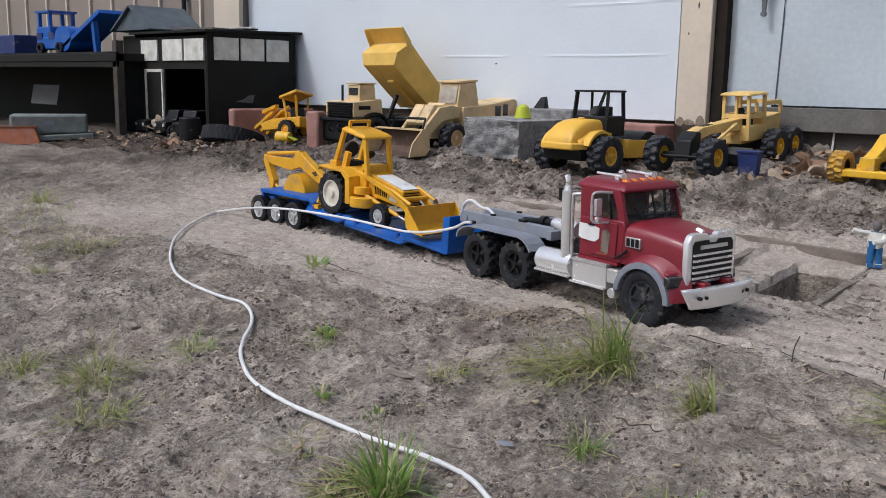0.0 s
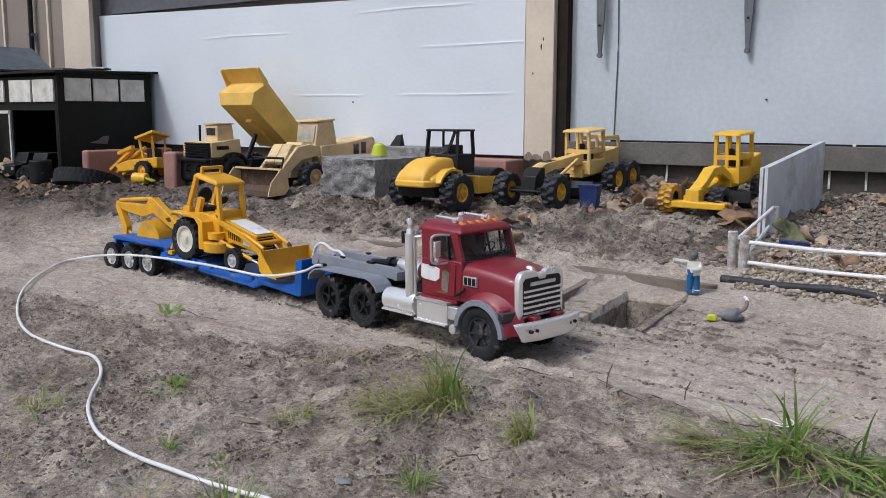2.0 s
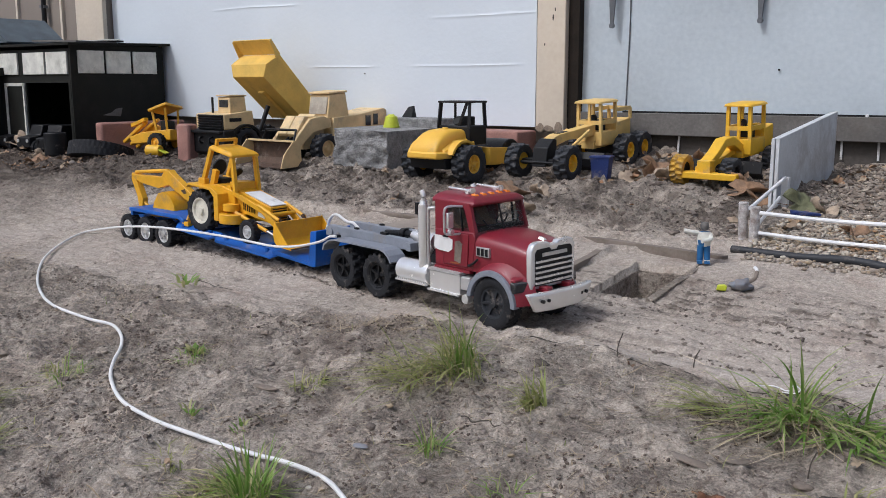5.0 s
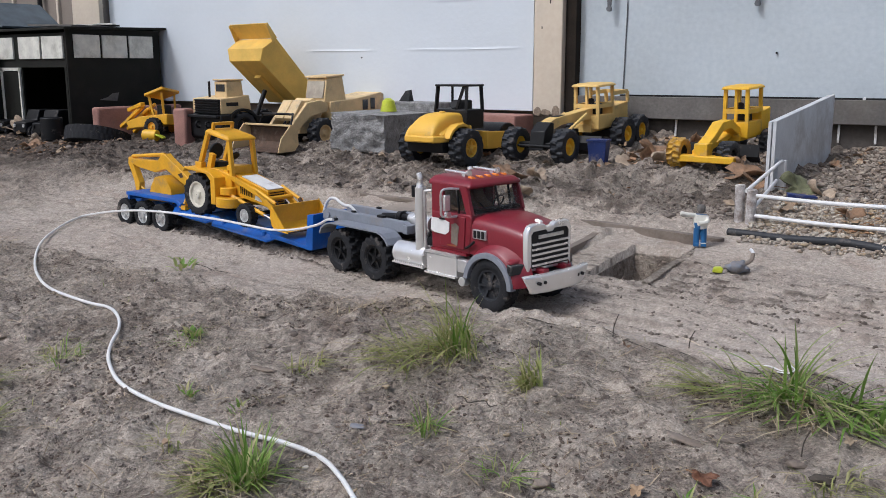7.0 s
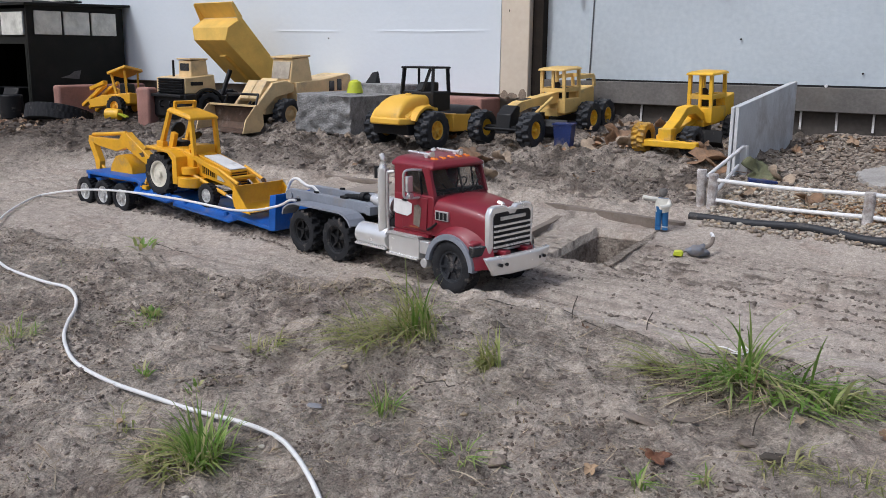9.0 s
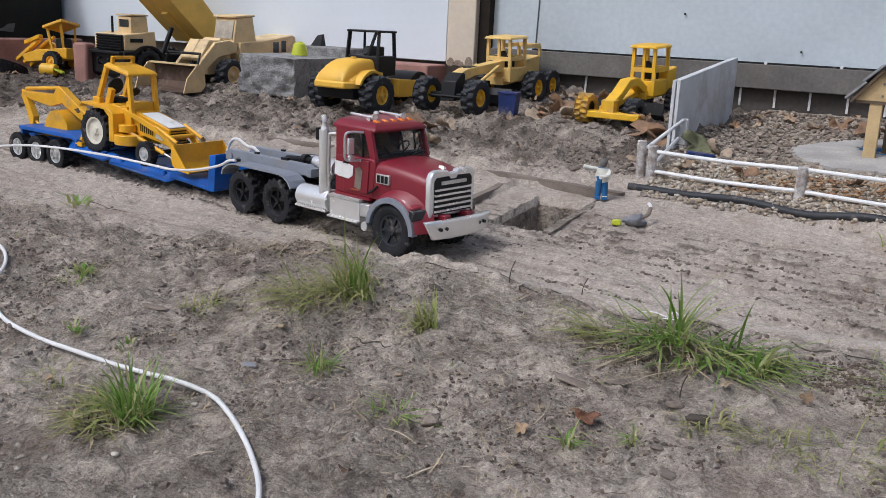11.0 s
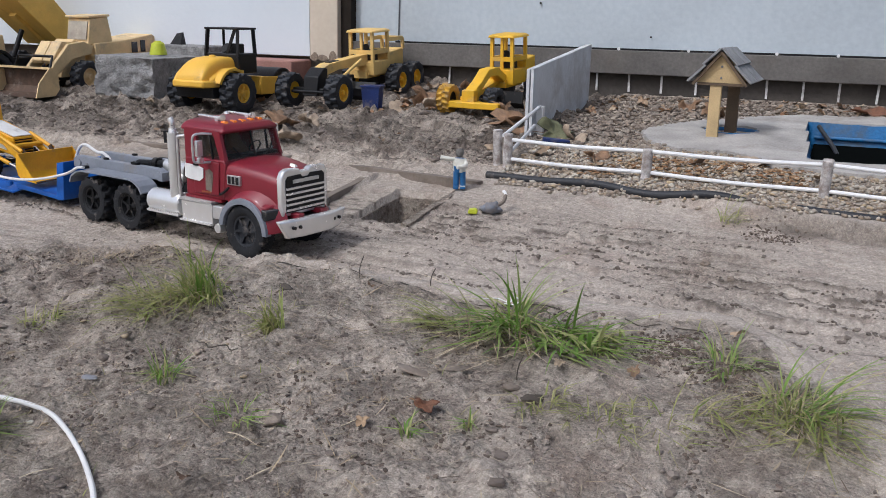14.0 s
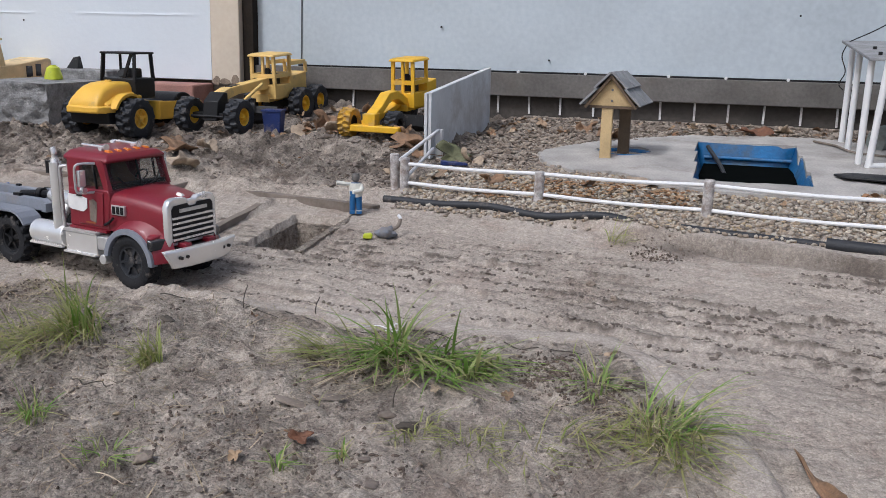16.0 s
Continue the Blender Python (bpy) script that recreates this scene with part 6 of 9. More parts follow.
    part("cab_roof", taper(B(), [[(x0 + 0.012, -w - 0.004, zt - 0.008), (x1 - 0.006, -w - 0.004, zt - 0.008), (x1 - 0.006, w + 0.004, zt - 0.008), (x0 + 0.012, w + 0.004, zt - 0.008)], [(x0 + 0.010, -w, zt), (x1 - 0.004, -w, zt), (x1 - 0.004, w, zt), (x0 + 0.010, w, zt)], [(x0 - 0.01, -w * 0.8, zt + 0.005), (x1 + 0.01, -w * 0.8, zt + 0.005), (x1 + 0.01, w * 0.8, zt + 0.005), (x0 - 0.01, w * 0.8, zt + 0.005)]]), paint, cab, bevel=0.002)
    part("steering_wheel", cyl(B(), (x0 - 0.035, 0.0, zm + 0.012), (x0 - 0.030, 0, zm + 0.017), 0.018, seg=16), M_BLACK, cab)
    part("seat", box(B(), ((x0 + x1) / 2 - 0.01, 0, zb + 0.06), (0.035, 0.05, 0.06)), M_BLACK, cab, bevel=0.003)
    part("floor_beam", box(B(), ((x0 + x1) / 2, 0, zb - 0.004), (x0 - x1 + 0.02, w, 0.03)), paint, t)
    return t


def build_dump_truck(m):
    t = thing("toy_dump_truck", m, "large yellow toy dump truck with its bed raised, black front", "toy dump truck")
    R = 0.074
    ty = big_tyre(R, 0.066, 0.042)
    rm = finish(rim_mesh(0.043, 0.062, 0, 0.5, 0.3), M_BLACK, "rim")
    for x in (-0.10, -0.40):
        for s in (-1, 1):
            add_wheel(t, (x, s * 0.120, R), ty, rm, s < 0)
    part("chassis", box(B(), (-0.24, 0, 0.095), (0.46, 0.10, 0.05)), M_BLACK, t, bevel=0.004)
    part("front_bumper", prism(B(), [(0.02, 0.008), (0.045, 0.025), (0.045, 0.135), (-0.02, 0.140), (-0.03, 0.02)], -0.158, 0.158), M_BLACK, t, bevel=0.005)
    part("bumper_step", box(B(), (0.052, 0, 0.128), (0.03, 0.30, 0.014)), M_BLACK, t, bevel=0.003)
    for s in (-0.04, 0.05):
        part("tow_hook", tube(B(), [(0.046, s, 0.10), (0.062, s, 0.095), (0.060, s, 0.075), (0.046, s, 0.07)], 0.005, 8), M_BLACK, t)
    hood = part("hood", prism(B(), [(0.022, 0.140), (0.022, 0.215), (-0.15, 0.232), (-0.16, 0.140)], -0.128, 0.128), M_CREAM, t, bevel=0.004)
    g = part("grille", box(B(), (0.022, 0.012, 0.176), (0.012, 0.222, 0.074)), M_BLACK, hood, bevel=0.002)
    for k in range(6):
        part("grille_louvre", box(B(), (0.030, 0.012, 0.146 + k * 0.0125), (0.010, 0.215, 0.006), pose(0, 0, 0, 0, 25, 0)), M_BLACK, g)
    for s in (-1, 1):
        part("side_badge", box(B(), (-0.045, s * 0.1292, 0.188), (0.07, 0.002, 0.018)), M_BLACK, hood, "black lettering bar")
        part("wheel_arch", arch(B(), -0.10, R, 0.080, 0.092, 15, 165, s * 0.088, s * 0.150, 12), M_BLACK, t)
    cab = part("cab", prism(B(), [(-0.035, 0.215), (-0.035, 0.300), (-0.125, 0.304), (-0.135, 0.222)], -0.01, 0.10), M_CREAM, t, bevel=0.004)
    part("cab_window", box(B(), (-0.034, 0.045, 0.268), (0.004, 0.075, 0.036)), M_DARKGLASS, cab)
    part("cab_window", box(B(), (-0.085, -0.0105, 0.268), (0.045, 0.004, 0.04)), M_DARKGLASS, cab)
    part("cab_roof", box(B(), (-0.08, 0.045, 0.308), (0.105, 0.122, 0.008)), M_CREAM, cab, bevel=0.003)
    part("exhaust", cyl(B(), (-0.03, -0.050, 0.21), (-0.03, -0.050, 0.300), 0.006), M_BLACK, t)
    # The bed is hinged at the tail and stands up; it is open inside.
    bed = B()
    L, H = 0.31, 0.14
    W0, W1 = 0.138, 0.168
    th = 0.006
    floor = [(-0.02, 0.0), (L, 0.0), (L + 0.04, H * 0.35), (L + 0.015, H), (L + 0.105, H + 0.018)]
    def plate(a, b, wa, wb):
        d = Vector((b[0] - a[0], 0, b[1] - a[1])).normalized()
        n = Vector((-d.z, 0, d.x)) * th
        lo = [(a[0], -wa, a[1]), (b[0], -wb, b[1]), (b[0], wb, b[1]), (a[0], wa, a[1])]
        taper(bed, [lo, [(x + n.x, y, z + n.z) for x, y, z in lo]])
    plate(floor[0], floor[1], W0, W0)
    plate(floor[1], floor[2], W0, W0 + 0.02)
    plate(floor[2], floor[3], W0 + 0.02, W1)
    plate(floor[3], floor[4], W1, W1)
    for s in (-1, 1):
        lo = [(-0.022, s * W0, -0.002), (L, s * W0, -0.002), (L + 0.04, s * (W0 + 0.02), H * 0.35), (L + 0.015, s * W1, H), (-0.06, s * W1, H * 0.75)]
        hi = [(x, y - s * th, z) for x, y, z in lo]
        taper(bed, [lo, hi])
        lo = [(L + 0.015, s * W1, H - 0.03), (L + 0.105, s * W1, H + 0.008), (L + 0.105, s * W1, H + 0.024), (L + 0.015, s * W1, H + 0.006)]
        taper(bed, [lo, [(x, y - s * th, z) for x, y, z in lo]])
    bd = part("dump_bed", bed, M_BEDY, t, "raised deep yellow dump bed", bevel=0.0015, at=pose(-0.45, 0, 0.195, 0, -42, 0))
    part("bed_beam", box(B(), (0.10, 0, -0.008), (0.20, 0.05, 0.016)), M_BEDY, bd)
    part("lift_ram", cyl(B(), (-0.28, 0, 0.12), (-0.34, 0, 0.25), 0.012), M_BLACK, t)
    return t


def build_loader(m):
    t = thing("toy_wheel_loader", m, "faded cream-yellow toy wheel loader with rusty bucket", "toy loader")
    R = 0.072
    ty = big_tyre(R, 0.064, 0.040)
    rm = finish(rim_mesh(0.041, 0.060, 0, 0.5, 0.3), M_CREAM, "rim")
    for x in (-0.17, -0.46):
        for s in (-1, 1):
            add_wheel(t, (x, s * 0.112, R), ty, rm, s < 0)
    part("chassis", box(B(), (-0.33, 0, 0.085), (0.44, 0.09, 0.06)), M_BLACK, t, bevel=0.004)
    part("front_frame", prism(B(), [(-0.08, 0.07), (-0.20, 0.07), (-0.24, 0.20), (-0.17, 0.235), (-0.12, 0.20)], -0.055, 0.055), M_CREAM, t, bevel=0.003)
    body = part("engine_body", prism(B(), [(-0.26, 0.115), (-0.26, 0.215), (-0.42, 0.225), (-0.62, 0.255), (-0.64, 0.245), (-0.64, 0.115)], -0.085, 0.085), M_CREAM, t, bevel=0.004)
    for s in (-1, 1):
        part("side_window", box(B(), (-0.50, s * 0.086, 0.195), (0.035, 0.004, 0.05)), M_DARKGLASS, body)
        part("side_window", box(B(), (-0.555, s * 0.086, 0.20), (0.03, 0.004, 0.055)), M_DARKGLASS, body)
        part("fender", arch(B(), -0.46, R, 0.080, 0.090, 20, 160, s * 0.075, s * 0.140, 10), M_CREAM, body)
    part("rear_grille", box(B(), (-0.642, 0, 0.19), (0.008, 0.13, 0.09)), M_BLACK, body)
    cab = part("cab", prism(B(), [(-0.235, 0.21), (-0.255, 0.325), (-0.36, 0.335), (-0.385, 0.215)], -0.068, 0.068), M_CREAM, t, bevel=0.004)
    part("windscreen", taper(B(), [[(-0.236, -0.058, 0.232), (-0.232, -0.058, 0.232), (-0.232, 0.058, 0.232), (-0.236, 0.058, 0.232)], [(-0.253, -0.058, 0.312), (-0.249, -0.058, 0.312), (-0.249, 0.058, 0.312), (-0.253, 0.058, 0.312)]]), M_DUSTPANE, cab, "dust-covered cab windscreen")
    part("cab_roof", box(B(), (-0.305, 0, 0.336), (0.125, 0.15, 0.010), pose(0, 0, 0, 0, 4, 0)), M_CREAM, cab, bevel=0.003)
    for s in (-1, 1):
        arm = part("lift_arm", prism(B(), [(-0.25, 0.205), (-0.20, 0.225), (-0.11, 0.215), (-0.02, 0.125), (0.024, 0.065), (0.012, 0.045), (-0.05, 0.09), (-0.13, 0.150), (-0.24, 0.17)], s * 0.062, s * 0.082), M_CREAM, t, bevel=0.003)
        part("arm_cover", prism(B(), [(-0.20, 0.222), (-0.09, 0.226), (-0.03, 0.145), (-0.04, 0.13), (-0.11, 0.19), (-0.2, 0.205)], s * 0.002, s * 0.064), M_CREAM, arm, bevel=0.003)
    part("lift_ram", cyl(B(), (-0.17, 0, 0.18), (-0.02, 0, 0.09), 0.009), M_BLACK, t)
    part("tilt_frame", tube(B(), [(0.03, -0.11, 0.10), (0.0, -0.105, 0.165), (-0.01, 0.09, 0.165), (0.03, 0.11, 0.10)], 0.006, 8, smooth=False), M_BLACK, t)
    bk = B()
    prism(bk, [(0.055, 0.118), (0.025, 0.110), (0.020, 0.035), (0.045, 0.004), (0.145, 0.0), (0.145, 0.004), (0.049, 0.012), (0.027, 0.039), (0.031, 0.104), (0.055, 0.112)], -0.165, 0.150)
    bucket = part("bucket", bk, M_RUST, t, "rusty worn steel bucket")
    for s in (-1, 1):
        part("bucket_side", prism(B(), [(0.067, 0.120), (0.025, 0.112), (0.020, 0.03), (0.045, 0.003), (0.145, 0.0), (0.125, 0.06)], -0.008 + s * 0.158, -0.008 + s * 0.163), M_CREAM, bucket)
    part("bucket_lip", box(B(), (0.055, -0.008, 0.118), (0.014, 0.318, 0.008)), M_CREAM, bucket)
    return t


def build_old_backhoe(m):
    t = thing("old_toy_backhoe", m, "worn orange-yellow metal toy digger in loose pieces", "toy backhoe")
    Y = M_ORANGE_Y
    ty = finish(tyre_mesh(0.045, 0.034, 0.022, 16, 0.005, 0.006, 12), M_RUBBER, "tyre")
    rm = finish(rim_mesh(0.023, 0.032, 0, 0.4, 0.3), Y, "rim")
    for s in (-1, 1):
        add_wheel(t, (-0.13, s * 0.07, 0.04), ty, rm, s < 0)
    part("frame", prism(B(), [(-0.19, 0.05), (0.04, 0.04), (0.06, 0.075), (-0.02, 0.095), (-0.19, 0.10)], -0.045, 0.045), Y, t, bevel=0.004)
    part("side_plate", prism(B(), [(-0.08, 0.06), (0.02, 0.05), (0.05, 0.11), (0.0, 0.145), (-0.06, 0.12)], -0.066, -0.058), Y, t, bevel=0.002)
    for y, z in ((-0.085, 0.0), (-0.045, 0.012), (0.0, 0.022)):
        part("arm", beam(B(), (-0.01, y, 0.125 + z), (0.145, y - 0.02, 0.035 + z), 0.020, 0.016), Y, t, bevel=0.002)
    part("boom", beam(B(), (-0.03, 0.02, 0.155), (0.10, -0.03, 0.135), 0.022, 0.018), Y, t, bevel=0.002)
    part("ram", cyl(B(), (-0.06, -0.03, 0.155), (0.05, -0.055, 0.110), 0.008), Y, t)
    for s in (-1, 1):
        part("cab_post", beam(B(), (-0.17, s * 0.04, 0.09), (-0.165, s * 0.045, 0.200), 0.009, 0.010), Y, t)
        part("cab_post", beam(B(), (-0.11, s * 0.04, 0.09), (-0.090, s * 0.045, 0.190), 0.009, 0.010), Y, t)
    part("canopy", box(B(), (-0.13, 0, 0.20), (0.11, 0.12, 0.014), pose(0, 0, 0, 6, 14, 0)), Y, t, bevel=0.003)
    part("seat", box(B(), (-0.14, 0, 0.12), (0.05, 0.05, 0.05)), M_BLACK, t, bevel=0.006)
    return t


def on_ground(x, y, yaw, dz=0.0, pitch=0.0, roll=0.0):
    return Matrix.Translation((x, y, bz(x, y) + dz)) @ Matrix.Rotation(radians(yaw), 4, "Z") @ pose(0, 0, 0, roll, pitch, 0)


build_roller(on_ground(-1.985, 2.86, -94, 0.008))
build_grader(on_ground(-1.61, 2.985, -93, 0.006, 3), M_PALE_Y, None, True, "pale yellow toy road grader with six chunky black tyres")
build_grader(on_ground(-0.985, 3.01, -95, 0.004, 3), M_YELLOW, M_YTYRE, False, "bright yellow toy road grader with a yellow front tyre")
build_dump_truck(on_ground(-3.605, 3.11, -98, 0.004))
build_loader(on_ground(-3.03, 3.02, -93, 0.0))
build_old_backhoe(on_ground(-4.20, 3.13, -168, 0.0, 4, 5) @ Matrix.Scale(1.15, 4))


# ---- bricks, block, pot, tyres and small finds on the bank ----
def rough_block():
    """A split-face concrete block with a broken front."""
    bm = box(B(), (0, 0, 0), (0.30, 0.36, 0.165))
    bmesh.ops.subdivide_edges(bm, edges=bm.edges[:], cuts=14, use_grid_fill=True)
    for v in bm.verts:
        q = v.co * 28
        d = noise.noise(q) * 0.010 + noise.noise(q * 2.7) * 0.005
        if v.co.y < -0.17:
            v.co.y += d * 2.2
            v.co.z += d * 0.4
        else:
            v.co += v.co.normalized() * d * 0.35
    t = thing("concrete_block", Matrix.Translation((-2.545, 3.19, 0.268)) @ pose(0, 0, 0, 0, 1.5, 2), "grey split-face concrete block with a rough broken front", "concrete block")
    part("block", bm, M_BLOCK, t, sharp=60)
    t2 = thing("concrete_slab", Matrix.Translation((-2.52, 3.43, 0.366)), "thin grey concrete slab lying behind the block", "concrete slab")
    part("slab", box(B(), (0, 0, 0), (0.30, 0.14, 0.05)), M_BLOCK, t2, bevel=0.006)
    c = thing("yellow_cup", Matrix.Translation((-2.555, 3.25, 0.352)), "upturned yellow-green plastic cup on the block", "cup")
    part("cup", taper(B(), [[(0.038 * math.cos(a), 0.038 * math.sin(a), 0) for a in [k * math.pi / 12 for k in range(24)]], [(0.036 * math.cos(a), 0.036 * math.sin(a), 0.012) for a in [k * math.pi / 12 for k in range(24)]], [(0.027 * math.cos(a), 0.027 * math.sin(a), 0.048) for a in [k * math.pi / 12 for k in range(24)]], [(0.018 * math.cos(a), 0.018 * math.sin(a), 0.054) for a in [k * math.pi / 12 for k in range(24)]]]), M_LIME, c, sharp=30)
    part("cup_foot", cyl(B(), (0, 0, 0.053), (0, 0, 0.059), 0.016, 0.013, 18), M_LIME, c)


rough_block()


def brick(x, y, z, sx, sy, sz, rz, label):
    bm = box(B(), (0, 0, 0), (sx, sy, sz))
    tagged(part("brick", bm, M_BRICK, at=pose(x, y, z, 0, 0, rz), bevel=0.012), label, "brick", "bricks by the wall")


brick(-3.77, 3.07, 0.245, 0.085, 0.07, 0.20, 8, "pinkish brick standing on end beside the dump truck")
brick(-4.48, 3.32, 0.25, 0.06, 0.58, 0.17, 0, "long pinkish paver set on edge beside the garage")
brick(-4.15, 3.46, 0.26, 0.22, 0.10, 0.10, 3, "pinkish brick lying behind the small tractor")


def lime_bits():
    t = thing("yellow_toy_part", on_ground(-4.02, 3.05, 20) @ Matrix.Scale(0.8, 4), "broken bright yellow plastic toy part on the soil", "toy part")
    part("shell", cyl(B(), (-0.05, 0, 0.035), (0.05, 0, 0.035), 0.04, 0.036, 18), M_YELLOW, t, bevel=0.004)
    part("flap", box(B(), (0.07, 0.0, 0.03), (0.06, 0.05, 0.012), pose(0, 0, 0, 0, 25, 10)), M_LIME, t, bevel=0.003)
    tr = thing("loose_rubber_tyre", on_ground(-4.32, 2.93, 20, 0.02, 0, 72) @ Matrix.Scale(0.85, 4), "big loose black rubber tyre lying tilted", "tyre")
    part("tyre", tyre_mesh(0.20, 0.10, 0.12, 40, 0.004, 0.014, 15), M_RUBBER, tr)
    b = thing("blue_box", on_ground(-1.41, 3.07, 12, 0.0), "small blue plastic box between the grader wheels", "box")
    part("box", taper(B(), [[(-0.030, -0.028, 0), (0.030, -0.028, 0), (0.030, 0.028, 0), (-0.030, 0.028, 0)], [(-0.036, -0.034, 0.085), (0.036, -0.034, 0.085), (0.036, 0.034, 0.085), (-0.036, 0.034, 0.085)]]), M_NAVY, b, bevel=0.003)
    part("rim", box(B(), (0, 0, 0.084), (0.078, 0.074, 0.006)), M_NAVY, b)
    w = thing("dark_wedge", Matrix.Translation((-2.60, 3.44, 0.39)), "dark scrap of rubber on the slab", "scrap")
    part("scrap", taper(B(), [[(-0.03, -0.02, 0), (0.03, -0.02, 0), (0.03, 0.02, 0), (-0.03, 0.02, 0)], [(0.0, -0.004, 0.05), (0.03, -0.004, 0.055), (0.03, 0.004, 0.055), (0.0, 0.004, 0.05)]]), M_BLACK, w)


lime_bits()


# ---- the black toy sheds in the corner ----
def build_sheds():
    t = thing("toy_garage", Matrix.Translation((-4.64, 2.99, 0.15)), "black wooden toy garage with milky windows and open bay", "toy garage")
    # x runs along the wall; the bay looks to -y, the long side to +x.
    W_, D_, H_ = 0.81, 0.63, 0.62
    part("side_wall", box(B(), (-0.006, D_ / 2, H_ / 2), (0.012, D_, H_)), M_SHED, t, bevel=0.002)
    part("side_wall", box(B(), (-W_ + 0.006, D_ / 2, H_ / 2), (0.012, D_, H_)), M_SHED, t, bevel=0.002)
    part("back_wall", box(B(), (-W_ / 2, D_ - 0.006, H_ / 2), (W_ - 0.026, 0.012, H_)), M_SHED, t)
    part("front_header", box(B(), (-W_ / 2, 0.006, 0.50), (W_ - 0.026, 0.012, 0.19)), M_SHED, t)
    part("front_post", box(B(), (-0.022, 0.006, 0.20), (0.02, 0.014, 0.41)), M_SHED, t)
    part("front_panel", box(B(), (-0.635, 0.006, 0.20), (0.34, 0.012, 0.41)), M_SHED, t)
    d = part("door", box(B(), (-0.58, -0.003, 0.19), (0.17, 0.008, 0.38)), M_SHED, t)
    bm = box(B(), (-0.675, -0.004, 0.20), (0.022, 0.014, 0.40))
    box(bm, (-0.485, -0.004, 0.20), (0.014, 0.014, 0.40)), box(bm, (-0.58, -0.004, 0.395), (0.21, 0.014, 0.018))
    part("door_frame", bm, M_MILK, d)
    for x0, x1 in ((-0.47, -0.25), (-0.23, -0.025), (-0.72, -0.53)):
        part("front_window", box(B(), ((x0 + x1) / 2, -0.004, 0.515), (x1 - x0, 0.012, 0.125)), M_MILK, t, bevel=0.002)
    for k in range(3):
        y0 = 0.045 + k * 0.182
        part("side_window", box(B(), (0.002, y0 + 0.082, 0.522), (0.012, 0.166, 0.128)), M_MILK, t, bevel=0.002)
    part("roof", box(B(), (-W_ / 2 + 0.01, D_ / 2, H_ + 0.006), (W_ + 0.05, D_ + 0.06, 0.014), pose(0, 0, 0, 1.2, 0, 0)), M_SHED, t, bevel=0.002)
    part("roof_sheet", box(B(), (-0.22, 0.18, H_ + 0.020), (0.36, 0.30, 0.010), pose(0, 0, 0, 0, 1.5, 8)), M_GREYWOOD, t)
    for k in range(3):
        part("roof_scrap", box(B(), (-0.42 + 0.16 * k, 0.34, H_ + 0.036), (0.09, 0.06, 0.006), pose(0, 0, 0, 4, 3 * k - 3, 15 * k)), M_MILK, t)
    part("roof_strip", box(B(), (-0.26, 0.36, H_ + 0.026), (0.42, 0.05, 0.010), pose(0, 0, 0, 0, 0, 2)), M_BLACK, t)
    part("scrape", prism(B(), [(0.18, 0.22), (0.24, 0.215), (0.30, 0.21), (0.315, 0.26), (0.27, 0.255), (0.24, 0.235)], 0.0062, 0.0075, "x"), M_GREYWOOD, t, "pale scrape in the black paint")
    # Gabled blue-grey roof on the far end.
    g = B()
    x0, x1, y0, y1, zb = -1.02, -0.62, -0.03, 0.36, H_ + 0.022
    prism(g, [(x0, zb), (x1, zb), ((x0 + x1) / 2, zb + 0.13)], y0 + 0.02, y1 - 0.02)
    part("gable", g, M_SHINGLE, t)
    xm = (x0 + x1) / 2
    for s, xe in ((-1, x0 - 0.03), (1, x1 + 0.03)):
        a, b = Vector((xm, 0, zb + 0.142)), Vector((xe, 0, zb - 0.006))
        n = Vector((-(b - a).z, 0, (b - a).x)).normalized() * 0.012
        n = n if n.z > 0 else -n
        taper_pts = [[(a.x, y0, a.z), (b.x, y0, b.z), (b.x, y1, b.z), (a.x, y1, a.z)], [(a.x + n.x, y0, a.z + n.z), (b.x + n.x, y0, b.z + n.z), (b.x + n.x, y1, b.z + n.z), (a.x + n.x, y1, a.z + n.z)]]
        part("gable_roof", taper(B(), taper_pts), M_SHINGLE, t)
    part("gable_base", box(B(), (-0.92, 0.28, 0.30), (0.21, 0.48, 0.62)), M_SHED, t)
    # Things inside the bay.
    for k, x in enumerate((-5.28, -5.05, -4.85)):
        v = thing("small_black_vehicle", on_ground(x, 2.93, -90 + 6 * k), "small black toy vehicle parked before the garage bay", "toy vehicle", "small vehicles by the garage")
        part("body", prism(B(), [(0.02, 0.03), (0.02, 0.09), (-0.06, 0.10), (-0.08, 0.16), (-0.20, 0.16), (-0.22, 0.03)], -0.055, 0.055), M_BLACK, v, bevel=0.006)
        for y in (-0.04, 0.04):
            part("head_lamp", cyl(B(), (0.021, y, 0.07), (0.026, y, 0.07), 0.010, seg=10), M_SILVER if k < 2 else M_BLACK, v)
        tyk = finish(tyre_mesh(0.035, 0.03, 0.018, 16, 0.003, 0.006), M_RUBBER, "tyre")
        for xx in (-0.02, -0.17):
            for s in (-1, 1):
                part("tyre", tyk, None, v, at=pose(xx, s * 0.06, 0.035))
    bt = thing("black_barrel", on_ground(-4.70, 2.90, 0), "small black drum standing by the garage corner", "drum")
    part("drum", cyl(B(), (0, 0, 0), (0, 0, 0.13), 0.06, seg=24), M_BLACK, bt, bevel=0.006)
    # Second long shed, with a blue toy lorry on its roof.
    s2 = thing("toy_shed", Matrix.Translation((-5.37, 2.85, 0.12)), "long low black wooden toy shed with open front", "toy shed")
    part("roof", box(B(), (-1.75, 0.22, 0.50), (3.6, 0.56, 0.05)), M_SHED, s2, bevel=0.004)
    part("fascia", box(B(), (-1.75, -0.045, 0.487), (3.6, 0.02, 0.095)), M_SHED, s2, bevel=0.003)
    part("back_wall", box(B(), (-1.75, 0.47, 0.24), (3.5, 0.02, 0.48)), M_SHED, s2)
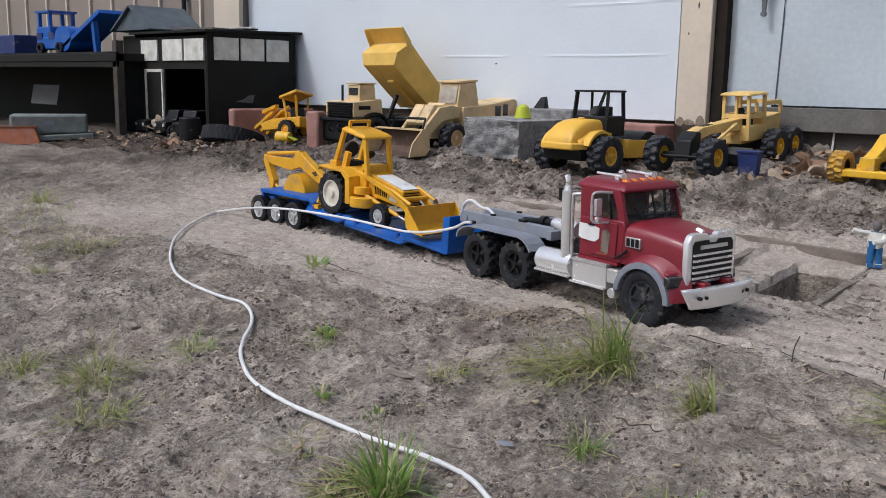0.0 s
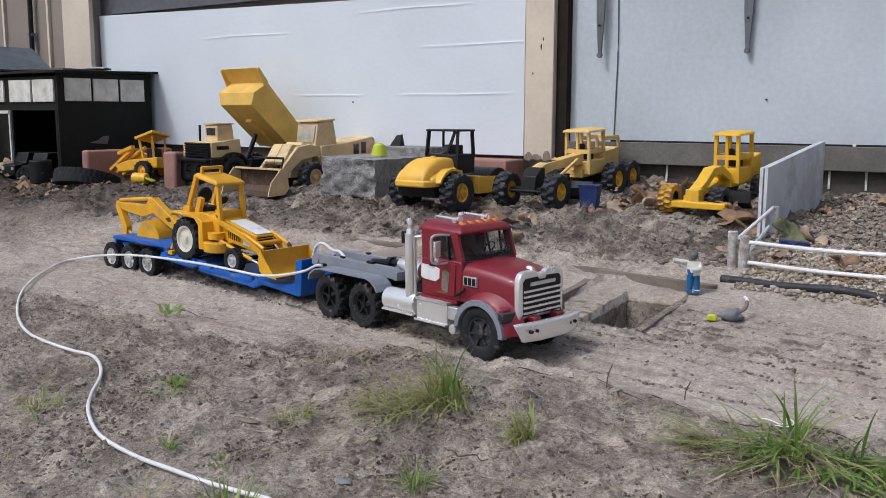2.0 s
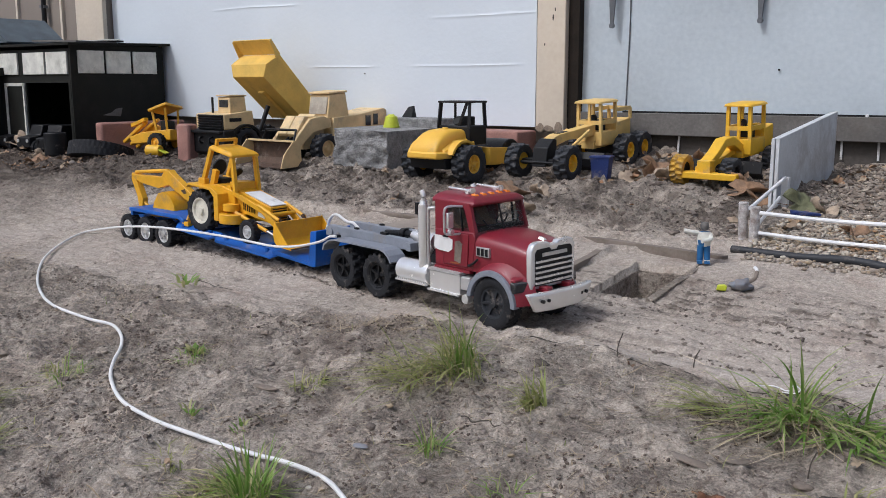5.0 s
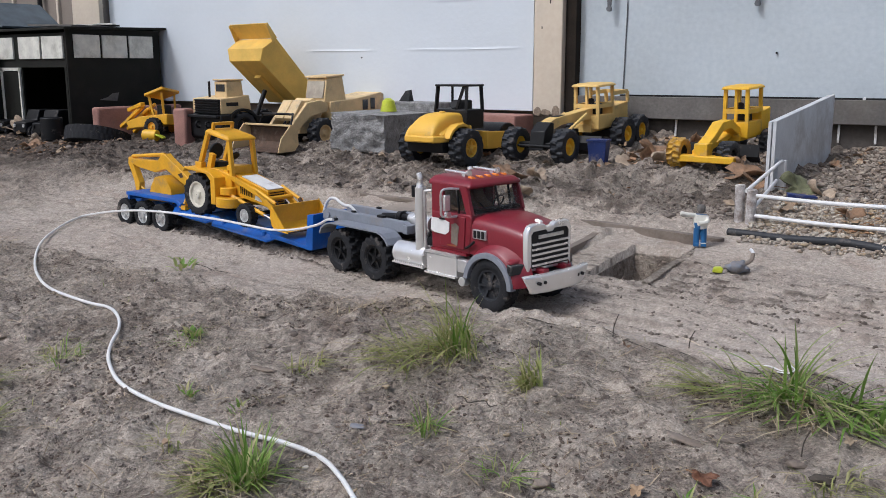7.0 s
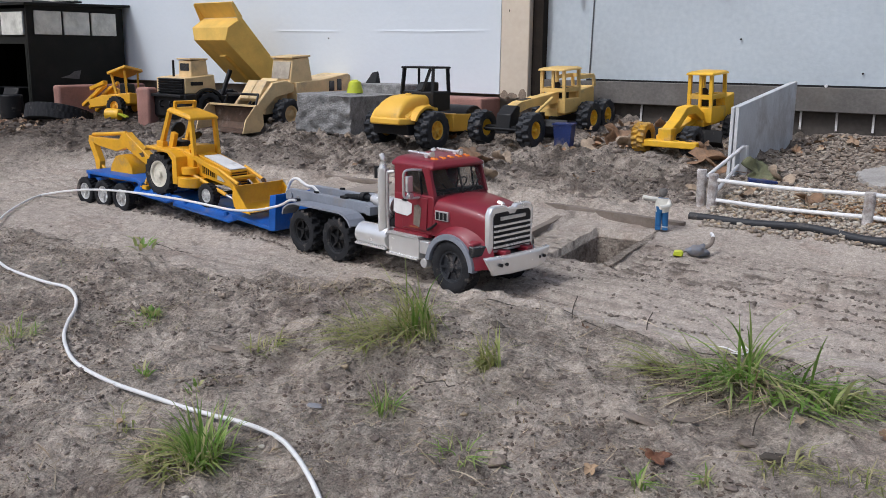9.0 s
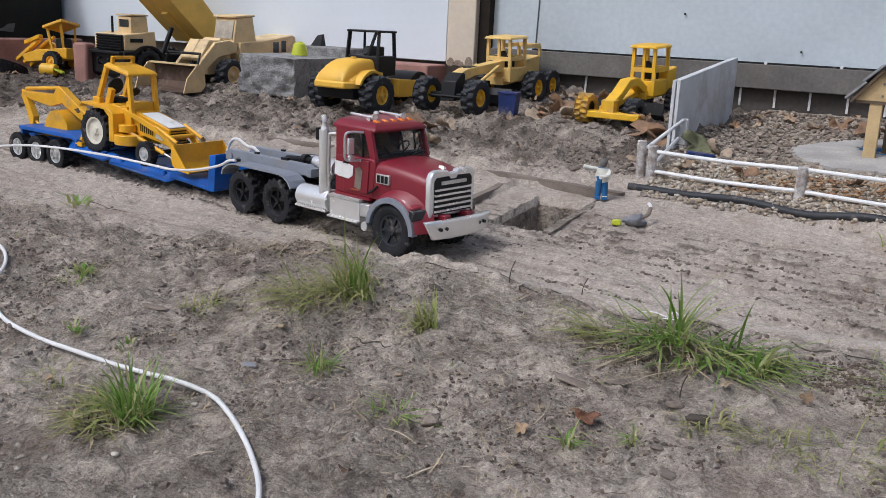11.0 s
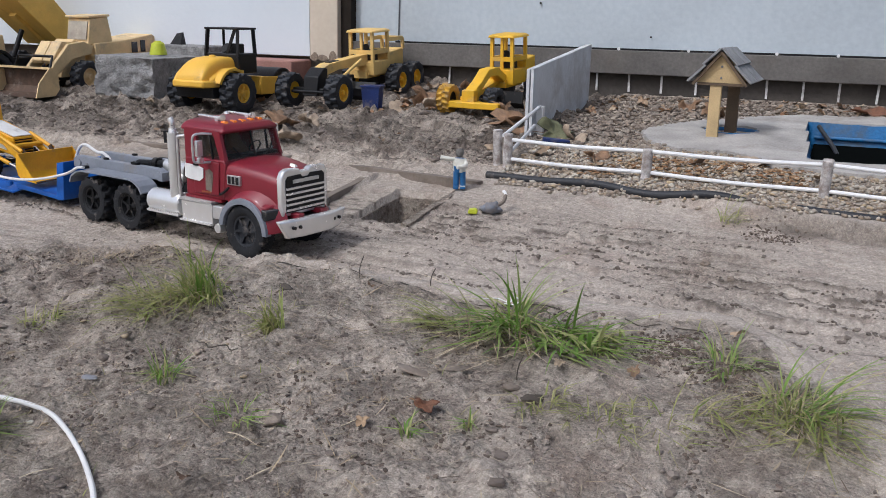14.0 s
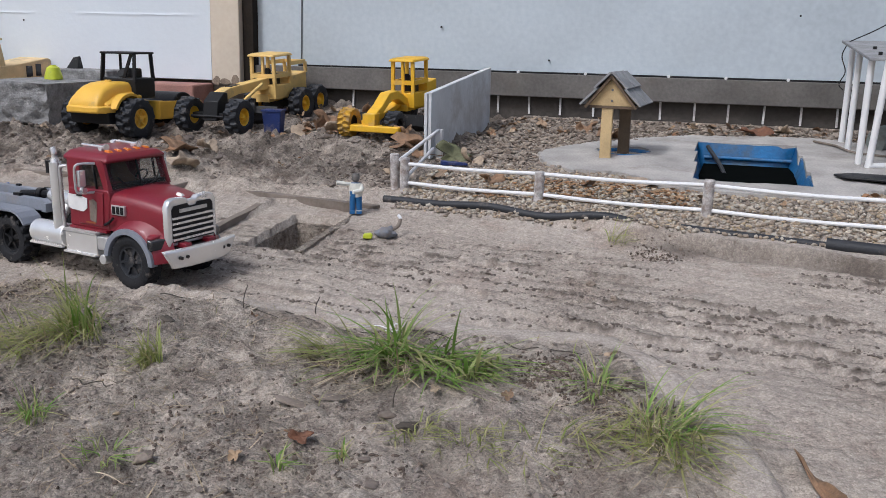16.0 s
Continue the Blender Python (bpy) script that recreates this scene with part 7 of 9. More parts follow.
    part("end_wall", box(B(), (-0.02, 0.22, 0.24), (0.03, 0.48, 0.48)), M_SHED, s2)
    part("sign", box(B(), (-1.30, 0.10, 0.25), (0.42, 0.010, 0.14), pose(0, 0, 0, -12, 0, 0)), M_SIGN, s2)
    part("corner_post", box(B(), (0.025, -0.03, 0.29), (0.05, 0.05, 0.62)), M_DARKWOOD, s2, bevel=0.003)
    part("corner_post", box(B(), (-3.5, -0.03, 0.24), (0.05, 0.05, 0.48)), M_DARKWOOD, s2, bevel=0.003)
    bl = thing("blue_toy_tipper", Matrix.Translation((-6.42, 3.0, 0.655)) @ Matrix.Diagonal((1.35, 1.35, 0.95, 1)), "blue toy lorry on the shed roof, tray raised", "toy truck")
    part("body", box(B(), (0, 0, 0.075), (0.34, 0.15, 0.09)), M_BLUE, bl, bevel=0.008)
    part("cab", box(B(), (-0.10, 0, 0.15), (0.16, 0.14, 0.09)), M_BLUE, bl, bevel=0.01)
    for x in (-0.12, 0.02):
        part("cab_window", box(B(), (x - 0.01, -0.0745, 0.125), (0.06, 0.006, 0.05)), M_NAVY, bl)
    bm = B()
    for x in (-0.15, -0.03):
        beam(bm, (x, -0.06, 0.18), (x, -0.06, 0.30), 0.016, 0.016)
        beam(bm, (x, 0.06, 0.18), (x, 0.06, 0.30), 0.016, 0.016)
    box(bm, (-0.09, 0, 0.30), (0.16, 0.15, 0.014))
    part("roof_rack", bm, M_BLUE, bl)
    part("tray", box(B(), (0.30, 0, 0.14), (0.52, 0.16, 0.03), pose(0, 0, 0, 0, -30, 0)), M_BLUE, bl, bevel=0.004)
    part("tray_leg", beam(B(), (0.46, -0.06, 0.0), (0.44, -0.06, 0.24), 0.025, 0.025), M_BLUE, bl)
    part("fender", cyl(B(), (0.14, -0.08, 0.10), (0.14, 0.08, 0.10), 0.09, seg=20), M_BLUE, bl)
    tyk = finish(tyre_mesh(0.04, 0.03, 0.02, 16, 0.003, 0.006), M_RUBBER, "tyre")
    for x in (-0.11, 0.11):
        for s in (-1, 1):
            part("tyre", tyk, None, bl, at=pose(x, s * 0.075, 0.04))
    b2 = thing("blue_crate", Matrix.Translation((-7.15, 2.98, 0.655)), "open blue plastic crate on the shed roof", "crate")
    part("crate", box(B(), (0, 0, 0.07), (0.34, 0.2, 0.14)), M_NAVY, b2, bevel=0.008)
    wb = thing("grey_toy_cab", on_ground(-5.62, 2.50, 62, 0.0) @ Matrix.Diagonal((1.2, 1.2, 1.15, 1)), "dirty pale grey plastic toy trailer body on the soil", "toy part")
    part("box", box(B(), (0, 0, 0.095), (0.36, 0.14, 0.10)), M_MINT, wb, bevel=0.012)
    part("skirt", box(B(), (0.02, -0.02, 0.025), (0.38, 0.15, 0.03), pose(0, 0, 0, 0, -3, 0)), M_MINT, wb, bevel=0.006)
    part("emblem", box(B(), (0.0, -0.072, 0.10), (0.05, 0.003, 0.025)), M_GREYP, wb)
    ob = thing("orange_tray", on_ground(-5.62, 2.28, 55, 0.0), "dirty orange plastic tray leaning on the soil", "tray")
    part("tray", taper(B(), [[(-0.20, -0.06, 0.0), (0.16, -0.06, 0.0), (0.16, 0.0, 0.0), (-0.20, 0.0, 0.0)], [(-0.20, -0.02, 0.10), (0.12, -0.02, 0.10), (0.12, 0.02, 0.10), (-0.20, 0.02, 0.10)]]), M_ORANGE, ob, bevel=0.004)
    part("tray_lip", box(B(), (-0.04, 0, 0.102), (0.34, 0.05, 0.008)), M_ORANGE, ob)


build_sheds()


# ---- board, pit, figure and small finds on the road ----
def build_pit():
    p = thing("test_pit", Matrix.Identity(4), "square pit dug in the road with rough concrete sides", "pit")
    x0, x1, y0, y1 = PIT
    zt = 0.078
    def side(name, c, s, stuff=M_SOIL):
        bm = box(B(), c, s)
        bmesh.ops.subdivide_edges(bm, edges=bm.edges[:], cuts=7, use_grid_fill=True)
        for v in bm.verts:
            v.co.z += (v.co.y - (y0 + y1) / 2) * 0.075
            v.co += Vector((noise.noise(v.co * 40), noise.noise(v.co * 40 + Vector((9, 0, 0))), noise.noise(v.co * 30 + Vector((0, 5, 0))) * 0.6)) * 0.005
        part(name, bm, stuff, p, sharp=60)
    side("pit_wall", (x0 - 0.008, (y0 + y1) / 2, zt - 0.112), (0.018, y1 - y0 + 0.03, 0.17))
    side("pit_wall", (x1 + 0.008, (y0 + y1) / 2, zt - 0.078), (0.018, y1 - y0 + 0.03, 0.17))
    side("pit_wall", ((x0 + x1) / 2, y0 - 0.008, zt - 0.088), (x1 - x0 - 0.002, 0.018, 0.17))
    side("pit_wall", ((x0 + x1) / 2, y1 + 0.008, zt - 0.110), (x1 - x0 - 0.002, 0.018, 0.17))
    side("pit_floor", ((x0 + x1) / 2, (y0 + y1) / 2, zt - 0.155), (x1 - x0 + 0.02, y1 - y0 + 0.02, 0.02))
    for x, y, sx, sy, sz, rz, tilt in ((-0.983, 2.085, 0.020, 0.37, 0.036, 4, 3.6), (-0.90, 2.283, 0.50, 0.024, 0.040, -9.5, 0)):
        bm = box(B(), (0, 0, 0), (sx, sy, sz))
        bmesh.ops.subdivide_edges(bm, edges=bm.edges[:], cuts=5, use_grid_fill=True)
        for v in bm.verts:
            v.co += Vector((noise.noise(v.co * 30), noise.noise(v.co * 30 + Vector((7, 0, 0))), noise.noise(v.co * 22 + Vector((0, 3, 0))))) * 0.003
        tagged(part("plank", bm, M_WOODBEAM, at=pose(x, y, bz(x - 0.02, y + 0.01) + 0.004 - sz / 2, tilt, 0, rz), sharp=50), "dark silted wooden plank edging the pit", "plank", "planks round the pit")
    b = thing("cover_board", Matrix.Translation((-1.50, 2.17, 0.108)) @ pose(0, 0, 0, 2.2, -1, -8), "flat silted plywood board lying on the soil", "board")
    part("board", prism(B(), [(-0.23, -0.26), (0.20, -0.29), (0.19, 0.27), (-0.21, 0.29)], -0.006, 0.010, "z"), M_PLY, b, bevel=0.003)
    holes = B()
    for j in range(4):
        for k in range(5):
            cyl(holes, (-0.09 + 0.035 * k, -0.02 + 0.05 * j, 0.009), (-0.09 + 0.035 * k, -0.02 + 0.05 * j, 0.0108), 0.008, seg=8)
    part("peg_hole", holes, M_WOODBEAM, b)
    b2 = tagged(part("plank", box(B(), (0, 0, 0), (0.30, 0.09, 0.014)), M_WOODBEAM, at=Matrix.Translation((-1.80, 2.365, 0.118)) @ pose(0, 0, 0, 2, 0, -7), bevel=0.003), "flat dark plank along the road edge", "plank", "planks round the pit")


build_pit()


def build_figure():
    """The little plastic figure is one plain shape with an arm stretched out."""
    bm = B()
    cyl(bm, (-0.009, 0, 0.004), (-0.008, 0, 0.047), 0.008, 0.009, 12)
    cyl(bm, (0.010, 0.002, 0.004), (0.008, 0, 0.047), 0.008, 0.009, 12)
    box(bm, (-0.009, -0.006, 0.004), (0.014, 0.024, 0.008)), box(bm, (0.010, -0.004, 0.004), (0.014, 0.024, 0.008))
    n_low = len(bm.faces)
    taper(bm, [[(0.016 * math.cos(a), 0.010 * math.sin(a), z) if k == 0 else (0.019 * math.cos(a), 0.011 * math.sin(a), z) for a in [j * math.pi / 6 for j in range(12)]] for k, z in ((0, 0.045), (1, 0.062), (1, 0.078), (0, 0.084))])
    tube(bm, [(-0.014, 0, 0.080), (-0.032, -0.004, 0.082), (-0.052, -0.008, 0.086)], 0.006, 8)
    tube(bm, [(0.014, 0, 0.078), (0.016, -0.012, 0.066), (-0.006, -0.026, 0.062)], 0.006, 8)
    n_mid = len(bm.faces)
    bmesh.ops.create_uvsphere(bm, u_segments=14, v_segments=10, radius=0.011, matrix=Matrix.Translation((0, 0, 0.097)))
    cyl(bm, (0, 0, 0.101), (0, 0, 0.109), 0.012, 0.009, 14)
    for f in bm.faces:
        f.material_index = 0
    bm.faces.ensure_lookup_table()
    for k, f in enumerate(bm.faces):
        f.material_index = 0 if k < n_low else 1 if k < n_mid else 2
    me = finish(bm, M_CLOTH_B, "toy_figure")
    me.materials.append(M_CLOTH_W), me.materials.append(M_GREYWOOD)
    ob = new("toy_figure", me)
    ob.matrix_basis = on_ground(-0.690, 2.178, 20, 0.004) @ Matrix.Diagonal((0.95, 0.95, 0.95, 1))
    tagged(ob, "small plastic figure, white top and blue legs, beside the pit", "figurine")


build_figure()


def build_finds():
    t = thing("broken_toy_bit", on_ground(-0.548, 2.015, 15) @ Matrix.Diagonal((0.78, 0.78, 0.78, 1)), "broken grey and lime plastic toy part on the road", "toy part")
    part("lime_end", prism(B(), [(-0.060, 0.002), (-0.032, 0.0), (-0.028, 0.012), (-0.036, 0.019), (-0.056, 0.017)], -0.030, -0.012), M_LIME, t, bevel=0.003)
    bm = B()
    bmesh.ops.create_icosphere(bm, subdivisions=3, radius=0.03, matrix=Matrix.Translation((0.01, 0.0, 0.016)) @ Matrix.Diagonal((1.1, 0.8, 0.6, 1)))
    for v in bm.verts:
        v.co += v.co.normalized() * (0.012 * noise.noise(v.co * 55) + 0.006 * noise.noise(v.co * 140))
    part("grey_lump", bm, M_LUMP, t, sharp=60)
    part("stalk", tube(B(), [(0.02, 0.0, 0.02), (0.045, 0.02, 0.035), (0.05, 0.045, 0.05)], 0.006, 8), M_WOODBEAM, t)
    part("pale_tip", tube(B(), [(0.05, 0.045, 0.05), (0.048, 0.055, 0.056), (0.042, 0.064, 0.06)], 0.005, 8), M_PVC, t)


build_finds()


# ---- white fence, panel, gravel yard ----
def fence_post(x, y, h, r, label, m=M_PVC_MUD):
    p = thing("fence_post", on_ground(x, y, 0, -0.005, random.uniform(-2, 2), random.uniform(-2, 2)), label, "fence post", "posts of the white fence")
    part("post", cyl(B(), (0, 0, -0.03), (0, 0, h), r, seg=18), m, p, bevel=0.002)
    part("cap", cyl(B(), (0, 0, h), (0, 0, h + 0.004), r * 1.06, r * 0.9, 18), m, p)
    return p


def build_fence():
    pz = [(-0.655, 2.375, 0.098), (-0.622, 2.360, 0.092), (-0.232, 2.315, 0.082), (0.192, 2.295, 0.090), (0.62, 2.27, 0.090), (1.05, 2.25, 0.090)]
    for x, y, h in pz:
        fence_post(x, y, h, 0.0130, "short muddied white plastic fence post in the gravel edge")
    fp = thing("fence_post", Matrix.Translation((-0.668, 2.80, 0.19)), "clean square white post fixed to the grey panel", "fence post", "posts of the white fence")
    part("post", box(B(), (0, 0, 0.03), (0.022, 0.022, 0.10)), M_PVC, fp, bevel=0.002)
    for hz in (0.075, 0.022):
        for (xa, ya, _), (xb, yb, _) in zip(pz[1:], pz[2:]):
            sag = [0 if hz > 0.05 else np.interp(x, [-0.3, 0.2], [0, 0.009]) for x in (xa, xb)]
            za, zb = bz(xa, ya) + hz - sag[0], bz(xb, yb) + hz - sag[1]
            mid = ((xa + xb) / 2, (ya + yb) / 2, (za + zb) / 2 - 0.004)
            tagged(part("fence_rail", tube(B(), [(xa, ya, za), mid, (xb, yb, zb)], 0.0052, 10, 6), M_PVC), "thin white plastic fence rail", "fence rail", "rails of the white fence")
    tagged(part("fence_rail", cyl(B(), (-0.640, 2.372, bz(-0.64, 2.37) + 0.082), (-0.668, 2.79, 0.268), 0.0052, seg=10), M_PVC), "thin white plastic fence rail", "fence rail", "rails of the white fence")
    tagged(part("fence_rail", cyl(B(), (-0.625, 2.372, bz(-0.625, 2.37) + 0.030), (-0.655, 2.70, 0.218), 0.0052, seg=10), M_PVC), "thin white plastic fence rail", "fence rail", "rails of the white fence")
    pn = thing("divider_panel", Matrix.Translation((-0.69, 2.745, 0.0)), "dusty white sheet panel standing upright as a divider", "panel")
    def slab(y_off, dz):
        return taper(B(), [[(y_off, 0, 0.18), (y_off + 0.010, 0, 0.18), (y_off + 0.010, 0, 0.388 + dz), (y_off, 0, 0.388 + dz)], [(y_off, 0.70, 0.22), (y_off + 0.010, 0.70, 0.22), (y_off + 0.010, 0.70, 0.450 + dz), (y_off, 0.70, 0.450 + dz)]])
    part("sheet", slab(0.002, 0), M_PANEL, pn, bevel=0.001)
    part("sheet", slab(-0.012, -0.002), M_PANEL, pn, bevel=0.001)
    # Black pipe along the foot of the fence.
    hp = thing("black_edge_pipe", Matrix.Identity(4), "dusty black corrugated pipe edging the gravel", "pipe")
    way = [(-0.66, 2.305), (-0.5, 2.285), (-0.35, 2.262), (-0.2, 2.232), (-0.05, 2.218), (0.08, 2.222)]
    part("pipe", tube(B(), [(x, y, bz(x, y) + 0.006 - 0.02 * max(0, x + 0.06) / 0.14) for x, y in way], 0.0105, 12, 6), M_BLACK_HOSE, hp)
    way = [(0.14, 2.205), (0.2, 2.197), (0.35, 2.185), (0.47, 2.172)]
    part("buried_pipe", tube(B(), [(x, y, bz(x, y) - 0.001) for x, y in way], 0.010, 12, 6), M_BLACK_HOSE, hp)
    part("pipe_end", tube(B(), [(x, y, bz(x, y) + 0.006) for x, y in ((0.46, 2.165), (0.6, 2.15), (0.9, 2.13), (1.3, 2.10))], 0.015, 14, 6), M_BLACK_HOSE, hp)
    t = thing("blue_toy_wedge", on_ground(-0.56, 2.62, 25, 0.012), "small dark blue plastic wedge in the gravel", "toy part")
    part("wedge", prism(B(), [(-0.04, 0), (0.04, 0), (0.04, 0.006), (-0.04, 0.014)], -0.014, 0.014), M_NAVY, t, bevel=0.002)


build_fence()


def build_yard():
    # Poured mortar pad round the pond and the tub, with a ragged edge.
    ring = [tuple(q) for q in PAD]
    bm = B()
    # A grid cut by the outline, with openings for tub and pond.
    xs, ys = np.linspace(-0.40, 0.86, 116), np.linspace(2.46, 3.50, 98)
    def inside(x, y):
        c = False
        for (xa, ya), (xb, yb) in zip(ring, ring[1:] + ring[:1]):
            if (ya > y) != (yb > y) and x < (xb - xa) * (y - ya) / (yb - ya) + xa:
                c = not c
        return c
    vid = {}
    def vert(i, j):
        if (i, j) not in vid:
            x, y = xs[i], ys[j]
            vid[i, j] = bm.verts.new((x, y, bz(x, y) + 0.012 + 0.004 * noise.noise(Vector((x * 6, y * 6, 1))) + 0.0015 * noise.noise(Vector((x * 40, y * 40, 3)))))
        return vid[i, j]
    for i in range(len(xs) - 1):
        for j in range(len(ys) - 1):
            cx, cy = (xs[i] + xs[i + 1]) / 2, (ys[j] + ys[j + 1]) / 2
            wob = 0.014 * noise.noise(Vector((cx * 16, cy * 16, 5))) + 0.008 * noise.noise(Vector((cx * 45, cy * 45, 6)))
            if not inside(cx + wob, cy - wob) or (0.143 - 0.052 * (cy - TUB[2]) < cx < 0.456 - 0.040 * (cy - TUB[2]) and TUB[2] < cy < TUB[3]) or math.hypot((cx + 0.105) / 0.085, (cy - 3.0) / 0.10) < 1:
                continue
            bm.faces.new((vert(i, j), vert(i + 1, j), vert(i + 1, j + 1), vert(i, j + 1)))
    ext = bmesh.ops.extrude_face_region(bm, geom=bm.faces[:])
    for e in ext["geom"]:
        if isinstance(e, bmesh.types.BMVert):
            e.co.z -= 0.03
    s = thing("mortar_pad", Matrix.Identity(4), "pale rough mortar pad poured round the pond", "mortar pad", kind="structure")
    part("pad", bm, M_SLAB, s, sharp=50)
    # Small blue pond under the bird house.
    p = thing("blue_bowl", Matrix.Translation((-0.10, 2.97, 0.170)), "small round blue bowl sunk in the mortar", "bowl")
    bw = lathe(B(), [(0.080, 0.040), (0.084, 0.044), (0.090, 0.040), (0.084, 0.030), (0.070, -0.02), (0.001, -0.025), (0.001, -0.02), (0.066, -0.012), (0.080, 0.040)], 32)
    bmesh.ops.rotate(bw, verts=bw.verts[:], cent=(0, 0, 0), matrix=Matrix.Rotation(radians(90), 3, "X"))
    part("bowl", bw, M_BLUE_TUB, p)
    part("water", cyl(B(), (0, 0, 0.018), (0, 0, 0.022), 0.076, seg=32), M_WATER, p)
    # Blue tub.
    t = thing("blue_tub", Matrix.Identity(4), "rectangular blue plastic tub sunk in the mortar, dark water", "tub")
    x0, x1, y0, y1 = TUB
    za, zb = bz(x0, y0) + 0.008, bz(x0, y1) + 0.008
    corners = [(x0 + 0.033, y0, za), (x1, y0, za), (x1 - 0.025, y1, zb), (x0, y1, zb)]
    for k in range(4):
        (xa, ya, ha), (xb, yb, hb) = corners[k], corners[(k + 1) % 4]
        mx, my = (x0 + x1) / 2, (y0 + y1) / 2
        lean = lambda x, y, f: (mx + (x - mx) * f, my + (y - my) * (1 + (f - 1) * 0.5))
        q = [[(*lean(xa, ya, f), h) for f, h in ((1.0, ha), (0.80, 0.09), (0.86, 0.09), (1.05, ha))], [(*lean(xb, yb, f), h) for f, h in ((1.0, hb), (0.80, 0.09), (0.86, 0.09), (1.05, hb))]]
        bm = taper(B(), q)
        bmesh.ops.subdivide_edges(bm, edges=bm.edges[:], cuts=7, use_grid_fill=True)
        for v in bm.verts:
            v.co += Vector((noise.noise(v.co * 14), noise.noise(v.co * 14 + Vector((4, 0, 0))), 0.7 * noise.noise(v.co * 18 + Vector((0, 7, 0))))) * 0.007
        part("tub_end" if k % 2 == 0 else "tub_side", bm, M_BLUE_TUB, t, sharp=60)
    part("rib", cyl(B(), (x0 + 0.03, y1 - 0.020, 0.178), (x1 - 0.03, y1 - 0.020, 0.178), 0.006, seg=10), M_BLUE_TUB, t)
    part("water", box(B(), ((x0 + x1) / 2, (y0 + y1) / 2, 0.152), (x1 - x0 - 0.06, y1 - y0 - 0.025, 0.008)), M_WATER, t)
    part("tube", tube(B(), [(0.215, 3.02, 0.152), (0.20, 3.10, 0.168), (0.175, 3.18, 0.19), (0.15, 3.235, 0.215)], 0.007, 8), M_BLACK_HOSE, t)
    # Bird house on two boards.
    b = thing("bird_house", Matrix.Translation((-0.115, 2.885, 0.195)) @ pose(0, 0, 0, 0, 0, -4), "pale pine bird house roof on board legs, grey shingles", "bird house")
    part("front_leg", box(B(), (-0.022, -0.045, 0.075), (0.034, 0.014, 0.185)), M_PINE, b, bevel=0.0015)
    part("rear_leg", box(B(), (0.010, 0.075, 0.080), (0.036, 0.014, 0.18)), M_PINE_DK, b, bevel=0.0015)
    for k, y in enumerate((-0.055, 0.085)):
        gb = part("gable", prism(B(), [(-0.084, 0.170), (0.064, 0.170), (-0.010, 0.260)], y, y + 0.012), M_PINE, b, bevel=0.001)
        if k == 0:
            for z in (0.185, 0.218):
                part("screw", cyl(B(), (-0.008, -0.0555, z), (-0.008, -0.058, z), 0.0035, seg=8), M_STEEL, gb)
    part("ceiling_board", box(B(), (-0.010, 0.02, 0.166), (0.132, 0.15, 0.008)), M_PINE_DK, b)
    for s in (-1, 1):
        d = Vector((s * 0.078, 0, -0.095))
        nrm = Vector((s * 0.095, 0, 0.078)).normalized()
        for k in range(2):
            for j in range(2):
                a = Vector((-0.010, 0, 0.264)) + d * (k * 0.5 - 0.02) + nrm * 0.003
                e = a + d * (0.54 + 0.03 * k) + nrm * (0.007 + 0.002 * j)
                ya = -0.078 + j * 0.105
                q = [[(a.x, ya, a.z), (e.x, ya, e.z), (e.x, ya + 0.103, e.z), (a.x, ya + 0.103, a.z)]]
                q.append([(x + nrm.x * 0.007, y, z + nrm.z * 0.007) for x, y, z in q[0]])
                part("shingle", taper(B(), q), M_GREYSH, b, bevel=0.001)
        part("rafter", beam(B(), (-0.010, -0.066, 0.259), (-0.010 + d.x, -0.066, 0.259 + d.z), 0.010, 0.008), M_PINE_DK, b)
    # White canopy with grey roof at the right end.
    c = thing("white_canopy", Matrix.Translation((0.62, 2.93, 0.195)), "small shelter of white plastic pipes with a grey roof", "shelter")
    for x, y, h in ((-0.027, 0.028, 0.33), (-0.007, -0.031, 0.325), (-0.040, 0.465, 0.37), (-0.030, 0.335, 0.36), (0.42, 0.02, 0.32), (0.42, 0.38, 0.36)):
        part("leg", cyl(B(), (x, y, 0), (x + (0.022 if y < 0 else 0.004), y, h), 0.0100, seg=16), M_PVC, c)
    part("foot_rail", tube(B(), [(-0.010, -0.036, 0.022), (0.06, 0.008, 0.022), (0.44, 0.18, 0.03)], 0.0100, 14, 4), M_PVC, c)
    part("roof", taper(B(), [[(-0.035, -0.03, 0.322), (0.50, -0.03, 0.322), (0.50, 0.44, 0.372), (-0.075, 0.44, 0.372)], [(-0.035, -0.03, 0.330), (0.50, -0.03, 0.330), (0.50, 0.44, 0.380), (-0.075, 0.44, 0.380)]]), M_GREYSH, c, bevel=0.001)
    for x, y in ((0.0, 0.05), (0.0, 0.2), (0.1, 0.05)):
        part("screw", cyl(B(), (x, y, 0.333 + 0.1 * y), (x, y, 0.343 + 0.1 * y), 0.006, seg=8), M_BLACK, c)
    part("wire", tube(B(), [(-0.06, 0.40, 0.372), (-0.075, 0.38, 0.33), (-0.06, 0.38, 0.28), (-0.075, 0.38, 0.24), (-0.06, 0.38, 0.22)], 0.002, 6), M_BLACK, c)
    part("wire", tube(B(), [(-0.055, 0.40, 0.376), (0.05, 0.45, 0.43), (0.2, 0.55, 0.53), (0.4, 0.66, 0.68)], 0.002, 6), M_BLACK, c)
    mt = thing("black_mat", on_ground(0.70, 2.745, -6, 0.016), "flat black rubber mat on the mortar", "mat")
